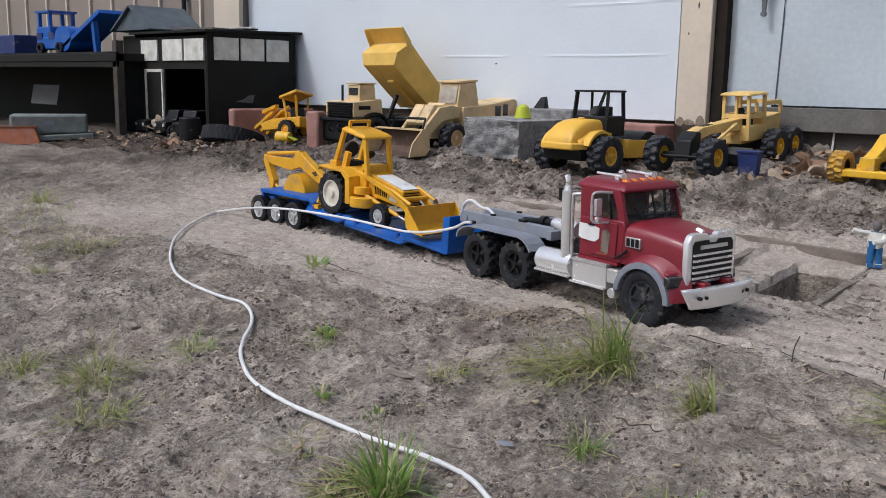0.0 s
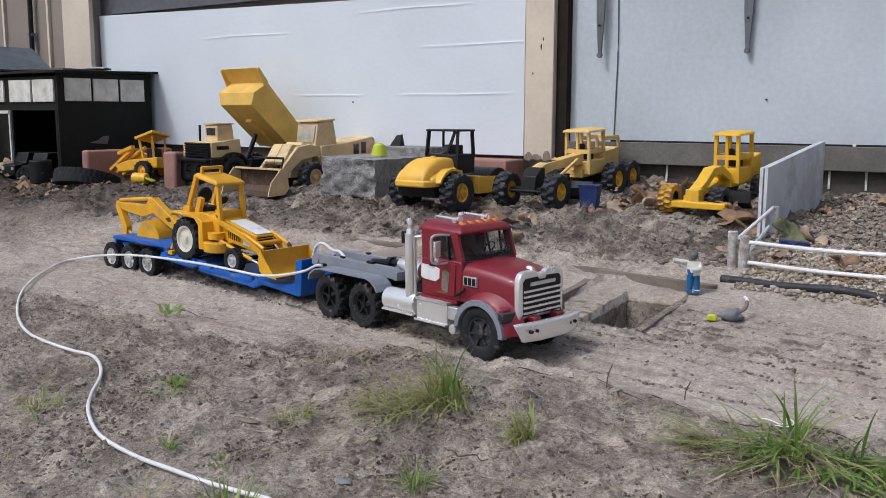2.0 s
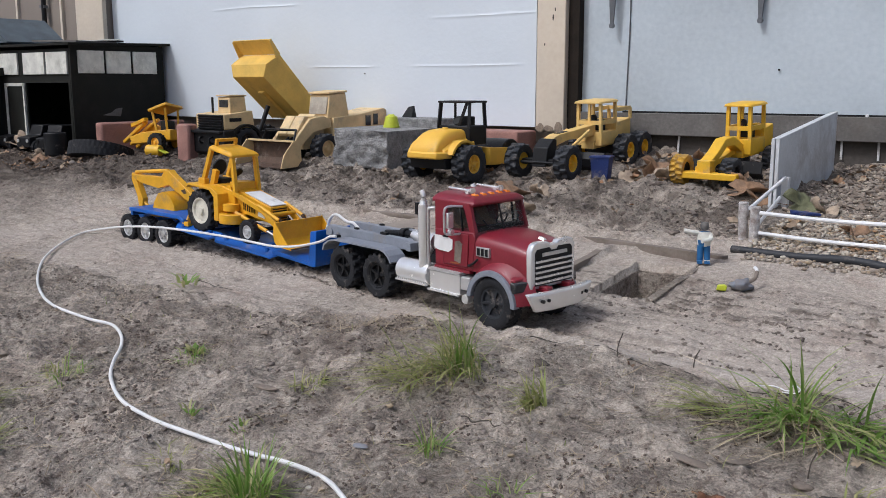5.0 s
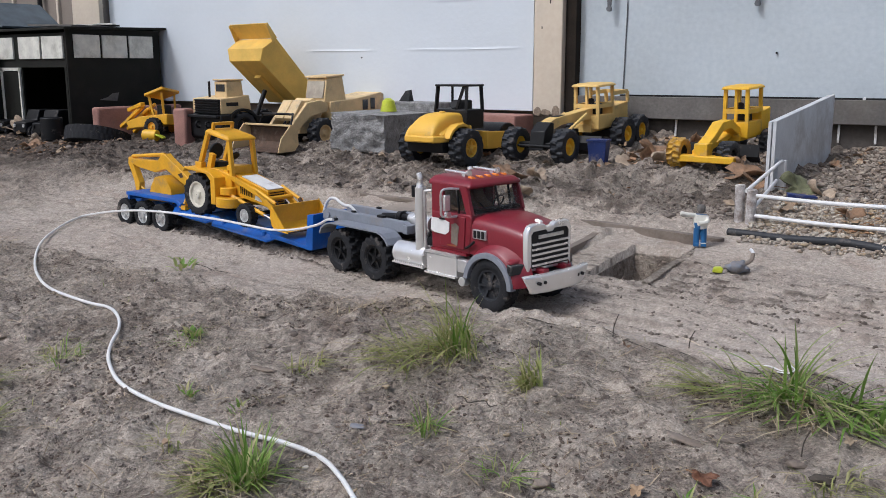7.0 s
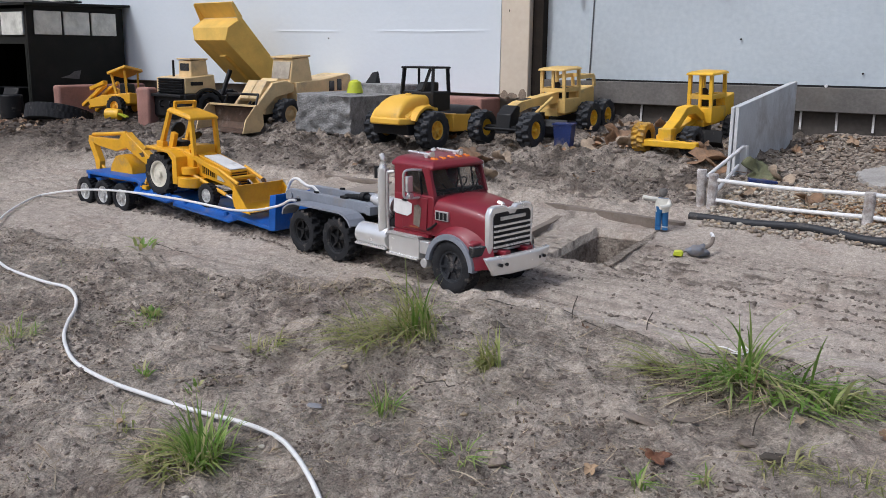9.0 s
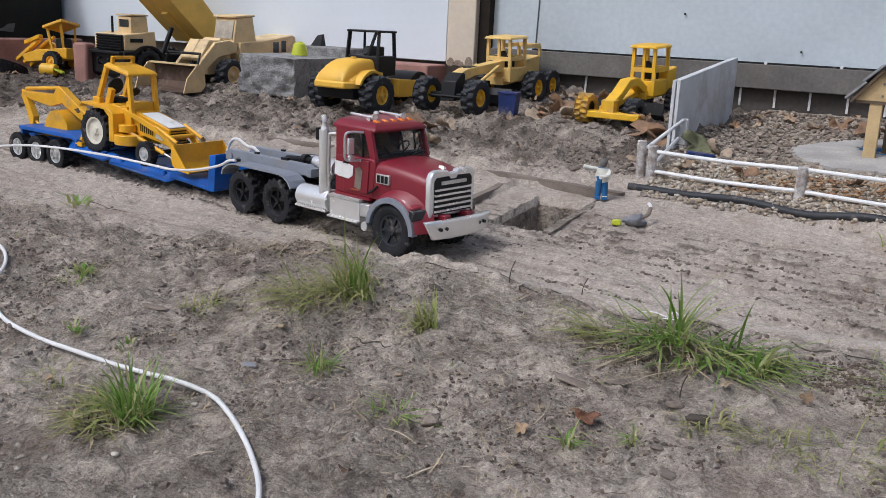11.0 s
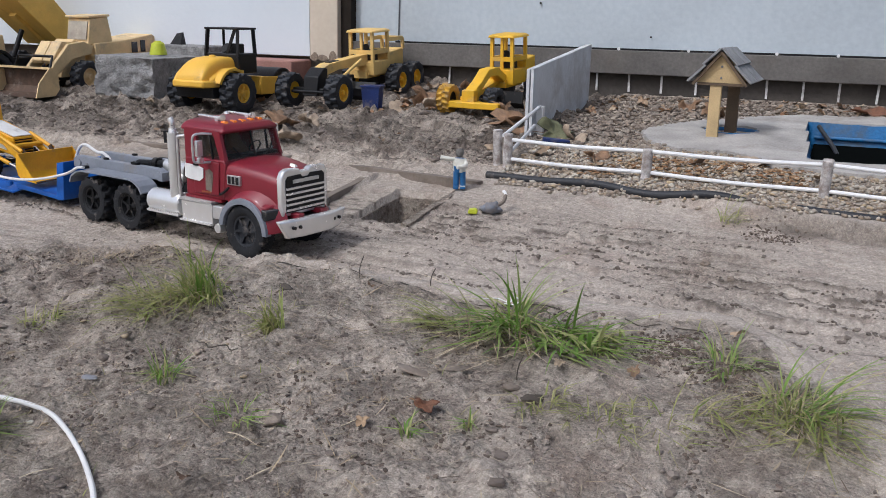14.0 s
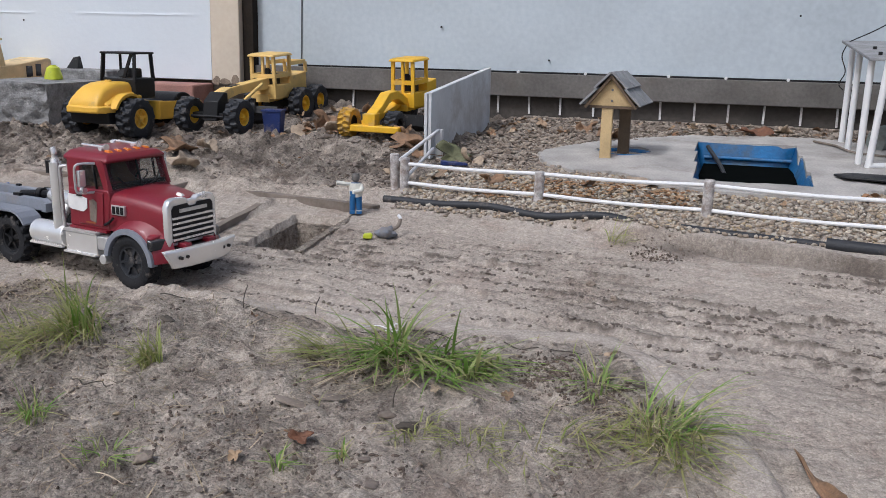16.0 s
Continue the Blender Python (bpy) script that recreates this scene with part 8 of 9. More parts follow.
    part("mat", prism(B(), [(-0.19, 0.0), (-0.16, -0.05), (0.25, -0.10), (0.30, 0.07), (-0.14, 0.05)], 0, 0.007, "z"), M_BLACK, mt, bevel=0.003)
    bp = thing("blue_post", Matrix.Translation((0.83, 3.44, 0.2)), "upright blue plastic board under the shelter", "board")
    part("board", box(B(), (0, 0, 0.17), (0.10, 0.02, 0.34)), M_BLUE_TUB, bp, bevel=0.002)
    cl = thing("rolled_cloth", on_ground(0.74, 3.36, 20, 0.0), "striped dirty rolled cloth on the ground", "cloth")
    part("cloth", tube(B(), [(-0.09, -0.05, 0.03), (-0.02, 0.0, 0.045), (0.06, 0.04, 0.04), (0.14, 0.02, 0.03)], lambda f: 0.032 + 0.012 * math.sin(f * 9), 12), M_MINT, cl)
    cb = thing("thin_black_cable", Matrix.Identity(4), "thin dark cable lying over the mortar", "cable")
    part("cable", tube(B(), [(x, y, bz(x, y) + 0.018) for x, y in ((0.49, 3.35), (0.555, 3.275), (0.60, 3.17), (0.72, 3.12), (0.95, 3.08))], 0.004, 6, 6), M_WOODBEAM, cb)


build_yard()


# ---- gravel, clods, leaves, twigs and grass ----
rng = np.random.default_rng(7)


def ico(level):
    bm = B()
    bmesh.ops.create_icosphere(bm, subdivisions=level, radius=1)
    v = np.array([q.co[:] for q in bm.verts])
    bm.verts.index_update()
    f = np.array([[q.index for q in fc.verts] for fc in bm.faces])
    bm.free()
    return v, f


ICO1, ICO2 = ico(1), ico(2)


def quick_mesh(name, co, f):
    me = bpy.data.meshes.new(name)
    me.vertices.add(len(co))
    me.vertices.foreach_set("co", np.ascontiguousarray(co, np.float32).ravel())
    k = f.shape[1]
    me.loops.add(f.size)
    me.loops.foreach_set("vertex_index", np.ascontiguousarray(f, np.int32).ravel())
    me.polygons.add(len(f))
    me.polygons.foreach_set("loop_start", np.arange(0, f.size, k, dtype=np.int32))
    me.update(calc_edges=True)
    return me


def scatter(name, label, category, pts, sizes, flat, jag, shape, material, sink=0.3, smooth=True):
    """Many small stones or clods in one mesh of kind stuff."""
    v0, f0 = shape
    n = len(pts)
    if n == 0:
        return
    ax = rng.uniform(0.65, 1.35, (n, 3))
    ax[:, 2] *= flat
    jit = 1 + rng.uniform(-jag, jag, (n, len(v0), 1))
    v = v0[None] * jit * ax[:, None, :] * sizes[:, None, None]
    a = rng.uniform(0, 2 * np.pi, n)
    tx = rng.uniform(-0.4, 0.4, n)
    y1, z1 = v[..., 1] * np.cos(tx)[:, None] - v[..., 2] * np.sin(tx)[:, None], v[..., 1] * np.sin(tx)[:, None] + v[..., 2] * np.cos(tx)[:, None]
    x2, y2 = v[..., 0] * np.cos(a)[:, None] - y1 * np.sin(a)[:, None], v[..., 0] * np.sin(a)[:, None] + y1 * np.cos(a)[:, None]
    z = ground_z(pts[:, 0], pts[:, 1]) + (pts[:, 2] if pts.shape[1] > 2 else 0)
    co = np.stack([x2 + pts[:, :1], y2 + pts[:, 1:2], z1 + (z + sizes * flat * (1 - 2 * sink))[:, None]], -1).reshape(-1, 3)
    f = (f0[None] + (np.arange(n) * len(v0))[:, None, None]).reshape(-1, 3)
    me = quick_mesh(name, co, f)
    me.materials.append(material)
    me.polygons.foreach_set("use_smooth", [smooth] * len(me.polygons))
    tagged(new(name, me), label, category, kind="stuff")


def spread(n, x0, x1, y0, y1):
    return np.stack([rng.uniform(x0, x1, n), rng.uniform(y0, y1, n)], -1)


def on_pad(p):
    x, y = p[:, 0] + rng.normal(0, 0.012, len(p)), p[:, 1] + rng.normal(0, 0.016, len(p))
    c = np.zeros(len(p), bool)
    for (xa, ya), (xb, yb) in zip(PAD, PAD[1:] + PAD[:1]):
        c ^= ((ya > y) != (yb > y)) & (x < (xb - xa) * (y - ya) / (yb - ya + 1e-9) + xa)
    return c


def free(p):
    """Away from the pit, the tub, the board and the truck's ruts."""
    x, y = p[:, 0], p[:, 1]
    bad = (x > -1.02) & (x < -0.66) & (y > 1.84) & (y < 2.32)
    bad |= (x > -1.76) & (x < -1.25) & (y > 1.86) & (y < 2.5)
    bad |= on_pad(p)
    return p[~bad]


def build_gravel():
    p = spread(19500, -0.62, 1.25, 2.13, 2.72)
    e = p[:, 1] - (2.245 - 0.075 * (p[:, 0] + 0.6)) > np.where((p[:, 0] > 0.04) & (p[:, 0] < 0.18), -0.02, 0.0) + rng.normal(0, 0.007, len(p))
    p = p[e & ~on_pad(p)]
    scatter("gravel", "pale tan and grey river pebbles behind the fence", "gravel", p, 0.0028 + 0.0052 * rng.uniform(0, 1, len(p)) ** 1.6, 0.66, 0.2, ICO1, M_PEBBLE, 0.15)
    p = spread(10500, -0.66, 1.25, 2.66, 3.64)
    p = p[~on_pad(p)]
    scatter("gravel", "dirty brown pebbles and litter along the wall", "gravel", p, 0.0032 + 0.0085 * rng.uniform(0, 1, len(p)) ** 2, 0.6, 0.34, ICO1, M_PEBBLE_DK, 0.12, False)


    # Rusty needles and husks lodged among the pebbles.
    p = spread(1500, -0.42, 0.16, 2.31, 2.52)
    p = p[(vnoise(p[:, 0], p[:, 1], 0.09, 92) > rng.uniform(-0.6, 0.5, len(p))) & ~on_pad(p)]
    scatter("plant_litter", "rust-brown husks and needles lodged in the gravel", "plant litter", np.column_stack([p, np.full(len(p), 0.006)]), 0.002 + 0.006 * rng.uniform(0, 1, len(p)) ** 2, 0.3, 0.4, ICO1, M_LITTER, 0.1, False)


build_gravel()


def build_clods():
    # Raked bank before the machines.
    p = spread(16500, -4.2, -0.66, 2.3, 3.5)
    p = p[(p[:, 1] > road_far(p[:, 0]) + 0.05)]
    p = free(p)
    dens = vnoise(p[:, 0], p[:, 1], 0.25, 51) * 0.5 + 0.5
    p = p[rng.uniform(0, 1, len(p)) < dens + 0.15]
    big = p[:len(p) // 7]
    scatter("soil_clods", "grey-brown clods of raked soil on the bank", "soil clods", big, 0.0035 + 0.011 * rng.uniform(0, 1, len(big)) ** 2.2, 0.6, 0.20, ICO2, M_CLOD_DK, 0.42, False)
    scatter("soil_clods", "small grey-brown crumbs of raked soil", "soil clods", p, 0.0014 + 0.0036 * rng.uniform(0, 1, len(p)) ** 2.5, 0.7, 0.4, ICO1, M_CLOD_DK, 0.36, False)
    # Near ground.
    p = spread(36000, -2.5, 0.6, 0.48, 1.42)
    pl, d = plateau(p[:, 0], p[:, 1])
    dens = vnoise(p[:, 0], p[:, 1], 0.16, 53) * 0.5 + 0.5
    p = p[(pl > 0.3) & (d > np.where(p[:, 0] > -0.6, 0.06, 0.0)) & (rng.uniform(0, 1, len(p)) < dens ** 2 + 0.10)]
    scatter("soil_crumbs", "small soil crumbs and grit on the near ground", "soil crumbs", p, 0.0009 + 0.0034 * rng.uniform(0, 1, len(p)) ** 4, 0.65, 0.42, ICO1, M_CLOD, 0.38, False)
    # Road.
    p = free(spread(9000, -3.0, 1.2, 1.4, 2.3))
    dens = vnoise(p[:, 0], p[:, 1], 0.2, 55) * 0.5 + 0.5
    p = p[rng.uniform(0, 1, len(p)) < dens ** 2]
    scatter("road_grit", "fine grit and crumbs on the packed road", "grit", p, 0.0008 + 0.0034 * rng.uniform(0, 1, len(p)) ** 5, 0.55, 0.42, ICO1, M_CLOD, 0.40, False)
    # Crumbs thrown up along the edges of the tyre tracks.
    rows = []
    for off, slope, w, deep in TRACKS:
        x = rng.uniform(-2.4, 1.0, 2600)
        y = off + 0.018 * np.sin(x * 1.7 + off * 9) + slope * (x + 0.45) + rng.choice([-1, 1], len(x)) * (w * 1.3 + np.abs(rng.normal(0, 0.008, len(x))))
        _, fade = track(x, y, off, slope)
        ok = rng.uniform(0, 1, len(x)) < fade * (0.5 + 0.6 * vnoise(x, y, 0.05, 85))
        rows.append(np.stack([x, y], -1)[ok])
    p = free(np.concatenate(rows))
    pl, d = plateau(p[:, 0], p[:, 1])
    p = p[(d < -0.02) & (p[:, 1] < road_far(p[:, 0]) - 0.03)]
    scatter("track_crumbs", "dark damp crumbs along the tyre tracks", "soil crumbs", p, 0.0012 + 0.0042 * rng.uniform(0, 1, len(p)) ** 2.5, 0.6, 0.42, ICO1, M_CLOD_DK, 0.36, False)
    # Loose dark humus in patches of the near ground.
    p = spread(34000, -2.4, 0.35, 0.5, 1.38)
    pl, d = plateau(p[:, 0], p[:, 1])
    m = vnoise(p[:, 0], p[:, 1], 0.13, 86) + 0.6 * vnoise(p[:, 0], p[:, 1], 0.045, 87)
    p = p[(d > 0.07) & (m > rng.uniform(0.15, 0.9, len(p)))]
    scatter("humus_crumbs", "loose dark humus crumbs in patches on the soil", "soil crumbs", p, 0.0010 + 0.0030 * rng.uniform(0, 1, len(p)) ** 3, 0.6, 0.45, ICO1, M_HUMUS, 0.36, False)
    # Larger dark clods broken out of the near ground, in loose groups.
    p = spread(1500, -2.3, 0.25, 0.52, 1.36)
    pl, d = plateau(p[:, 0], p[:, 1])
    p = p[(d > 0.06) & (vnoise(p[:, 0], p[:, 1], 0.15, 93) + 0.7 * vnoise(p[:, 0], p[:, 1], 0.05, 94) > rng.uniform(0.05, 1.1, len(p)))]
    scatter("soil_clods", "dark broken clods lying loose on the near soil", "soil clods", p, 0.0025 + 0.0065 * rng.uniform(0, 1, len(p)) ** 2.2, 0.6, 0.24, ICO2, M_CLOD_DK, 0.38, False)
    # Pale pebbles and flakes among the crumbs.
    p = spread(420, -2.2, 0.3, 0.5, 1.36)
    pl, d = plateau(p[:, 0], p[:, 1])
    p = p[(d > 0.06) & (vnoise(p[:, 0], p[:, 1], 0.2, 90) > rng.uniform(-0.7, 0.7, len(p)))]
    scatter("pale_pebbles", "small pale pebbles and flakes strewn on the soil", "pebbles", p, 0.0016 + 0.0042 * rng.uniform(0, 1, len(p)) ** 2.5, 0.5, 0.25, ICO2, M_PEBBLE, 0.3)
    # Dark leaf mould before the garage and between the machines.
    p = spread(3600, -5.7, -3.7, 2.4, 3.2)
    scatter("leaf_mould", "dark crumbly leaf mould before the garage", "leaf mould", p, 0.003 + 0.011 * rng.uniform(0, 1, len(p)) ** 3, 0.45, 0.45, ICO1, M_HUMUS, 0.36, False)
    p = free(spread(13500, -3.7, -0.68, 2.45, 3.45))
    m = vnoise(p[:, 0], p[:, 1], 0.2, 88) + 0.5 * vnoise(p[:, 0], p[:, 1], 0.06, 89)
    p = p[(m > rng.uniform(-0.4, 0.7, len(p))) & (p[:, 1] > road_far(p[:, 0]) + 0.08)]
    scatter("leaf_mould", "dark crumbs of damp soil between the machines", "leaf mould", p, 0.0016 + 0.0055 * rng.uniform(0, 1, len(p)) ** 3, 0.55, 0.45, ICO1, M_HUMUS, 0.38, False)
    # A dark crumbly heap beside the pit, and one by the road edge.
    for cx, cy, r, n in ((-1.17, 2.03, 0.06, 420), (0.10, 2.10, 0.07, 420), (0.02, 1.23, 0.055, 700), (0.10, 1.17, 0.05, 350), (-0.35, 0.92, 0.18, 500), (-0.30, 1.18, 0.05, 160), (-0.98, 1.30, 0.09, 260)):
        q = rng.normal(0, 1, (n, 2)) * r * 0.5 + (cx, cy)
        scatter("dark_soil_heap", "little heap of dark crumbly soil", "soil heap", q, 0.0008 + 0.0026 * rng.uniform(0, 1, n) ** 2.5, 0.8, 0.45, ICO1, M_HUMUS, 0.25, False)
    for x, y, s in ((-0.406, 0.869, 0.016), (-1.23, 1.19, 0.010), (-0.01, 1.819, 0.012), (0.05, 1.74, 0.010), (-0.62, 1.0, 0.007), (-1.52, 1.20, 0.010), (-1.62, 0.86, 0.014)):
        bm = B()
        bmesh.ops.create_icosphere(bm, subdivisions=3, radius=s * 0.65)
        for v in bm.verts:
            v.co = Vector((v.co.x * 1.25, v.co.y, v.co.z * 0.8)) * (1 + 0.75 * noise.noise(v.co / s * 2.2 + Vector((x * 50, y * 50, 0))))
        tagged(part("stone", bm, M_ROCK, at=pose(x, y, gz(x, y) + s * 0.35, 0, 0, rng.uniform(0, 180)), sharp=70), "small rounded stone half sunk in the soil", "stone", "stones on the soil")


build_clods()


def leaf_arrays(size, curl, lobes, seed):
    """A lobed dry leaf as points and faces; curl lifts its rim."""
    r = np.random.default_rng(seed)
    n, rings = 30, 4
    th = np.linspace(0, 2 * np.pi, n, endpoint=False)
    out = 0.55 + 0.33 * np.abs(np.cos(th * lobes / 2)) ** 0.8 + r.uniform(-0.07, 0.07, n)
    out *= 1 - 0.35 * (np.abs(np.angle(np.exp(1j * (th - np.pi)))) < 0.35)
    ph = r.uniform(0, 6.28, 3)
    v, f = [(0, 0, 0)], []
    for k in range(1, rings + 1):
        q = k / rings
        for j in range(n):
            x, y = out[j] * q * np.cos(th[j]), out[j] * q * 0.8 * np.sin(th[j])
            z = curl * (q * q * (0.35 + 0.5 * np.sin(2 * th[j] + ph[0])) + 0.12 * q * np.sin(5 * th[j] + ph[1]) + 0.25 * x * np.sin(ph[2]))
            v.append((x, y, z))
    for j in range(n):
        f.append((0, 1 + j, 1 + (j + 1) % n))
        for k in range(1, rings):
            a, b = 1 + (k - 1) * n, 1 + k * n
            f.append((a + j, b + j, b + (j + 1) % n, a + (j + 1) % n))
    return np.array(v) * size, f


def place_leaf(x, y, size, curl, lobes, material, label, yaw, tilt=0.0, dz=0.006, seed=1, narrow=1.0):
    v, f = leaf_arrays(size, curl, lobes, seed)
    v = v * (1, narrow, 1)
    me = bpy.data.meshes.new("dry_leaf")
    me.from_pydata(v.tolist(), [], f)
    me.materials.append(material)
    me.polygons.foreach_set("use_smooth", [True] * len(me.polygons))
    t = thing("dry_leaf", Matrix.Translation((x, y, gz(x, y) + dz)) @ pose(0, 0, 0, tilt, 0, yaw), label, "leaf", "fallen leaves")
    b = part("blade", me, None, t)
    md = b.modifiers.new("thickness", "SOLIDIFY")
    md.thickness = 0.0008
    part("stem", tube(B(), [(-size * 0.4, 0, 0.001), (-size * 0.8, 0.004, 0.004), (-size * 1.1, 0.010, 0.002)], 0.0011, 5, 4), M_LEAF_BROWN, t)


def build_leaves():
    for k, (x, y, s, c, lob, m, lab, yaw, tilt) in enumerate([
        (-1.52, 2.61, 0.075, 0.5, 5, M_LEAF_BROWN, "dry brown curled leaf on the bank", 20, 8),
        (-1.45, 2.68, 0.05, 0.7, 5, M_LEAF_PALE, "pale dry curled leaf on the bank", 80, 12),
        (-1.365, 2.41, 0.075, 0.5, 5, M_LEAF_PALE, "pale tan dry leaf lying by the board", -20, -10),
        (-0.60, 2.74, 0.075, 0.45, 5, M_LEAF_GREEN, "large green and tan leaf against the panel", 40, 40),
        (-0.53, 2.70, 0.06, 0.6, 5, M_LEAF_PALE, "tan dry leaf by the divider panel", 120, 20),
        (-0.80, 2.88, 0.085, 0.4, 5, M_LEAF_BROWN, "large rust-brown leaf under the grader", 10, 10),
        (-0.74, 2.80, 0.07, 0.5, 5, M_LEAF_BROWN, "rust-brown curled leaf by the panel", 70, 15),
        (-0.88, 3.0, 0.06, 0.6, 5, M_LEAF_BROWN, "dry brown leaf beside the grader", 150, 25),
        (-1.24, 3.20, 0.08, 0.8, 5, M_LEAF_BROWN, "big brown curled leaf by the wall", 30, 40),
        (-1.17, 3.10, 0.07, 0.7, 5, M_LEAF_PALE, "tan curled leaf by the grader tyre", 100, 20),
        (-1.30, 3.10, 0.06, 0.6, 5, M_LEAF_PALE, "tan dry leaf by the grader tyre", 200, -15),
        (-1.12, 3.25, 0.06, 0.8, 5, M_LEAF_BROWN, "brown crumpled leaf near the baseboard", 260, 30),
        (-0.232, 0.951, 0.019, 0.5, 5, M_LEAF_RUST, "small rust-red dry leaf on the soil", 20, 12),
        (-0.20, 3.30, 0.06, 0.6, 5, M_LEAF_BROWN, "brown dry leaf on the gravel", 80, 20),
        (-0.30, 3.42, 0.05, 0.7, 5, M_LEAF_BROWN, "brown dry leaf on the gravel", 10, 25),
        (0.30, 3.48, 0.075, 0.35, 5, M_LEAF_RUST, "rust-brown leaf behind the tub", 10, 10),
        (0.40, 3.52, 0.05, 0.6, 5, M_LEAF_PALE, "tan leaf behind the tub", 110, 10),
        (-0.40, 2.47, 0.05, 0.4, 5, M_LEAF_BROWN, "brown leaf lying in the gravel", 70, 8),
        (0.02, 2.50, 0.05, 0.4, 5, M_LEAF_PALE, "tan leaf lying in the gravel", 20, 8),
        (-5.35, 3.02, 0.09, 0.9, 5, M_LEAF_PALE, "pale curled leaf before the garage", 60, 50),
        (-5.15, 2.95, 0.08, 0.9, 5, M_LEAF_PALE, "pale curled leaf before the garage", 10, 40),
        (-5.0, 2.98, 0.07, 0.8, 5, M_LEAF_BROWN, "brown curled leaf before the garage", 130, 20),
        (-4.85, 2.90, 0.06, 0.8, 5, M_LEAF_PALE, "pale curled leaf before the garage", 220, 15),
        (-4.62, 2.72, 0.07, 0.6, 5, M_LEAF_BROWN, "brown curled leaf by the loose tyre", 30, 15)]):
        place_leaf(x, y, s, c, lob, m, lab, yaw, tilt, 0.008 + 0.2 * s * abs(math.sin(radians(tilt))), k + 1)
    place_leaf(0.385, 1.075, 0.075, 0.3, 2, M_LEAF_BROWN, "long narrow brown dry leaf on the lip of the bank", -68, 6, 0.010, 77, 0.2)
    # Leaf litter too small to tell apart.
    V, F, n = [], [], 0
    spots = np.concatenate([spread(80, -1.40, -0.72, 3.08, 3.6), spread(130, -0.62, 1.1, 3.15, 3.62), spread(170, -5.7, -4.0, 2.5, 3.1), spread(14, -2.3, -0.7, 2.45, 3.05), spread(45, -1.75, -0.7, 2.95, 3.4), spread(25, -0.6, 0.9, 2.35, 2.6), spread(7, -1.6, 0.3, 0.6, 1.3)])
    spots = spots[~on_pad(spots)]
    for k, (x, y) in enumerate(spots):
        near = y < 1.4
        v, f = leaf_arrays(rng.uniform(0.010, 0.016) if near else rng.uniform(0.010, 0.030), 0.45, 5 if k % 3 else 3, k + 100)
        m = Euler((rng.uniform(-0.5, 0.5), rng.uniform(-0.5, 0.5), rng.uniform(0, 6.28))).to_matrix()
        v = v @ np.array(m).T + (x, y, gz(x, y) + 0.008 + 0.3 * float(np.abs(v[:, 2]).max()))
        V.append(v)
        F += [tuple(i + n for i in q) for q in f]
        n += len(v)
    me = bpy.data.meshes.new("leaf_litter")
    me.from_pydata(np.concatenate(V).tolist(), [], F)
    me.materials.append(M_LEAF)
    me.polygons.foreach_set("use_smooth", [True] * len(me.polygons))
    tagged(new("leaf_litter", me), "brown and tan dry leaf litter", "leaf litter", kind="stuff")


build_leaves()


def blade(V, F, root, yaw, lean, length, width, droop, segs=6, rest=0.004):
    """A grass blade: a folded, tapering strip that leans, droops and comes to rest on the soil."""
    n0 = len(V)
    d = Vector((math.cos(yaw), math.sin(yaw), 0))
    s = Vector((-math.sin(yaw), math.cos(yaw), 0))
    p = Vector(root)
    low = root[2] + rest
    ang = lean
    for k in range(segs + 1):
        f = k / segs
        w = width * (0.55 + 0.9 * f if f < 0.4 else 0.91 * (1 - (f - 0.4) / 0.62)) * 0.5
        V += [tuple(p - s * w + Vector((0, 0, w * 0.35))), tuple(p), tuple(p + s * w + Vector((0, 0, w * 0.35)))]
        p = p + (d * math.sin(ang) + Vector((0, 0, 1)) * math.cos(ang)) * (length / segs)
        if p.z < low and k > 0:
            p.z = low
            ang = 1.5
        ang += droop / segs
    for k in range(segs):
        a = n0 + 3 * k
        F += [(a, a + 1, a + 4, a + 3), (a + 1, a + 2, a + 5, a + 4)]


def strips(name, V, F, material, label, category):
    me = bpy.data.meshes.new(name)
    me.from_pydata(V, [], F)
    me.materials.append(material)
    me.polygons.foreach_set("use_smooth", [True] * len(me.polygons))
    return tagged(new(name, me), label, category, kind="stuff")


def tuft(x, y, n, length, radius, width, material, label, droop=1.6, lean=0.5, aim=None, fresh=0.12, spin=0.8):
    V, F = [], []
    r = random.Random(int((x * 1000 + y * 77) * 13))
    aq = [(r.uniform(0, 6.283), radius * r.random() ** 0.7) for _ in range(n)]
    zs = ground_z(np.array([x + q * math.cos(a) for a, q in aq]), np.array([y + q * math.sin(a) for a, q in aq]))
    for k, (a, q) in enumerate(aq):
        px, py = x + q * math.cos(a), y + q * math.sin(a)
        yaw = (a + r.gauss(0, 0.7)) if aim is None else r.gauss(aim, spin)
        L = length * r.uniform(0.45, 1.15)
        zz = float(zs[k]) - 0.004
        rest = r.uniform(0.004, 0.020)
        if r.random() < fresh:
            blade(V, F, (px, py, zz), yaw, abs(r.gauss(0, 0.2)), L * r.uniform(0.8, 1.15), width, r.uniform(0.3, 1.6), 7, rest)
        else:
            blade(V, F, (px, py, zz), yaw, min(1.45, abs(r.gauss(lean, 0.3))), L, width * r.uniform(0.6, 1.35), r.uniform(0.45, 1.15) * droop, 8, rest)
    strips("grass_tuft", V, F, material, label, "grass")


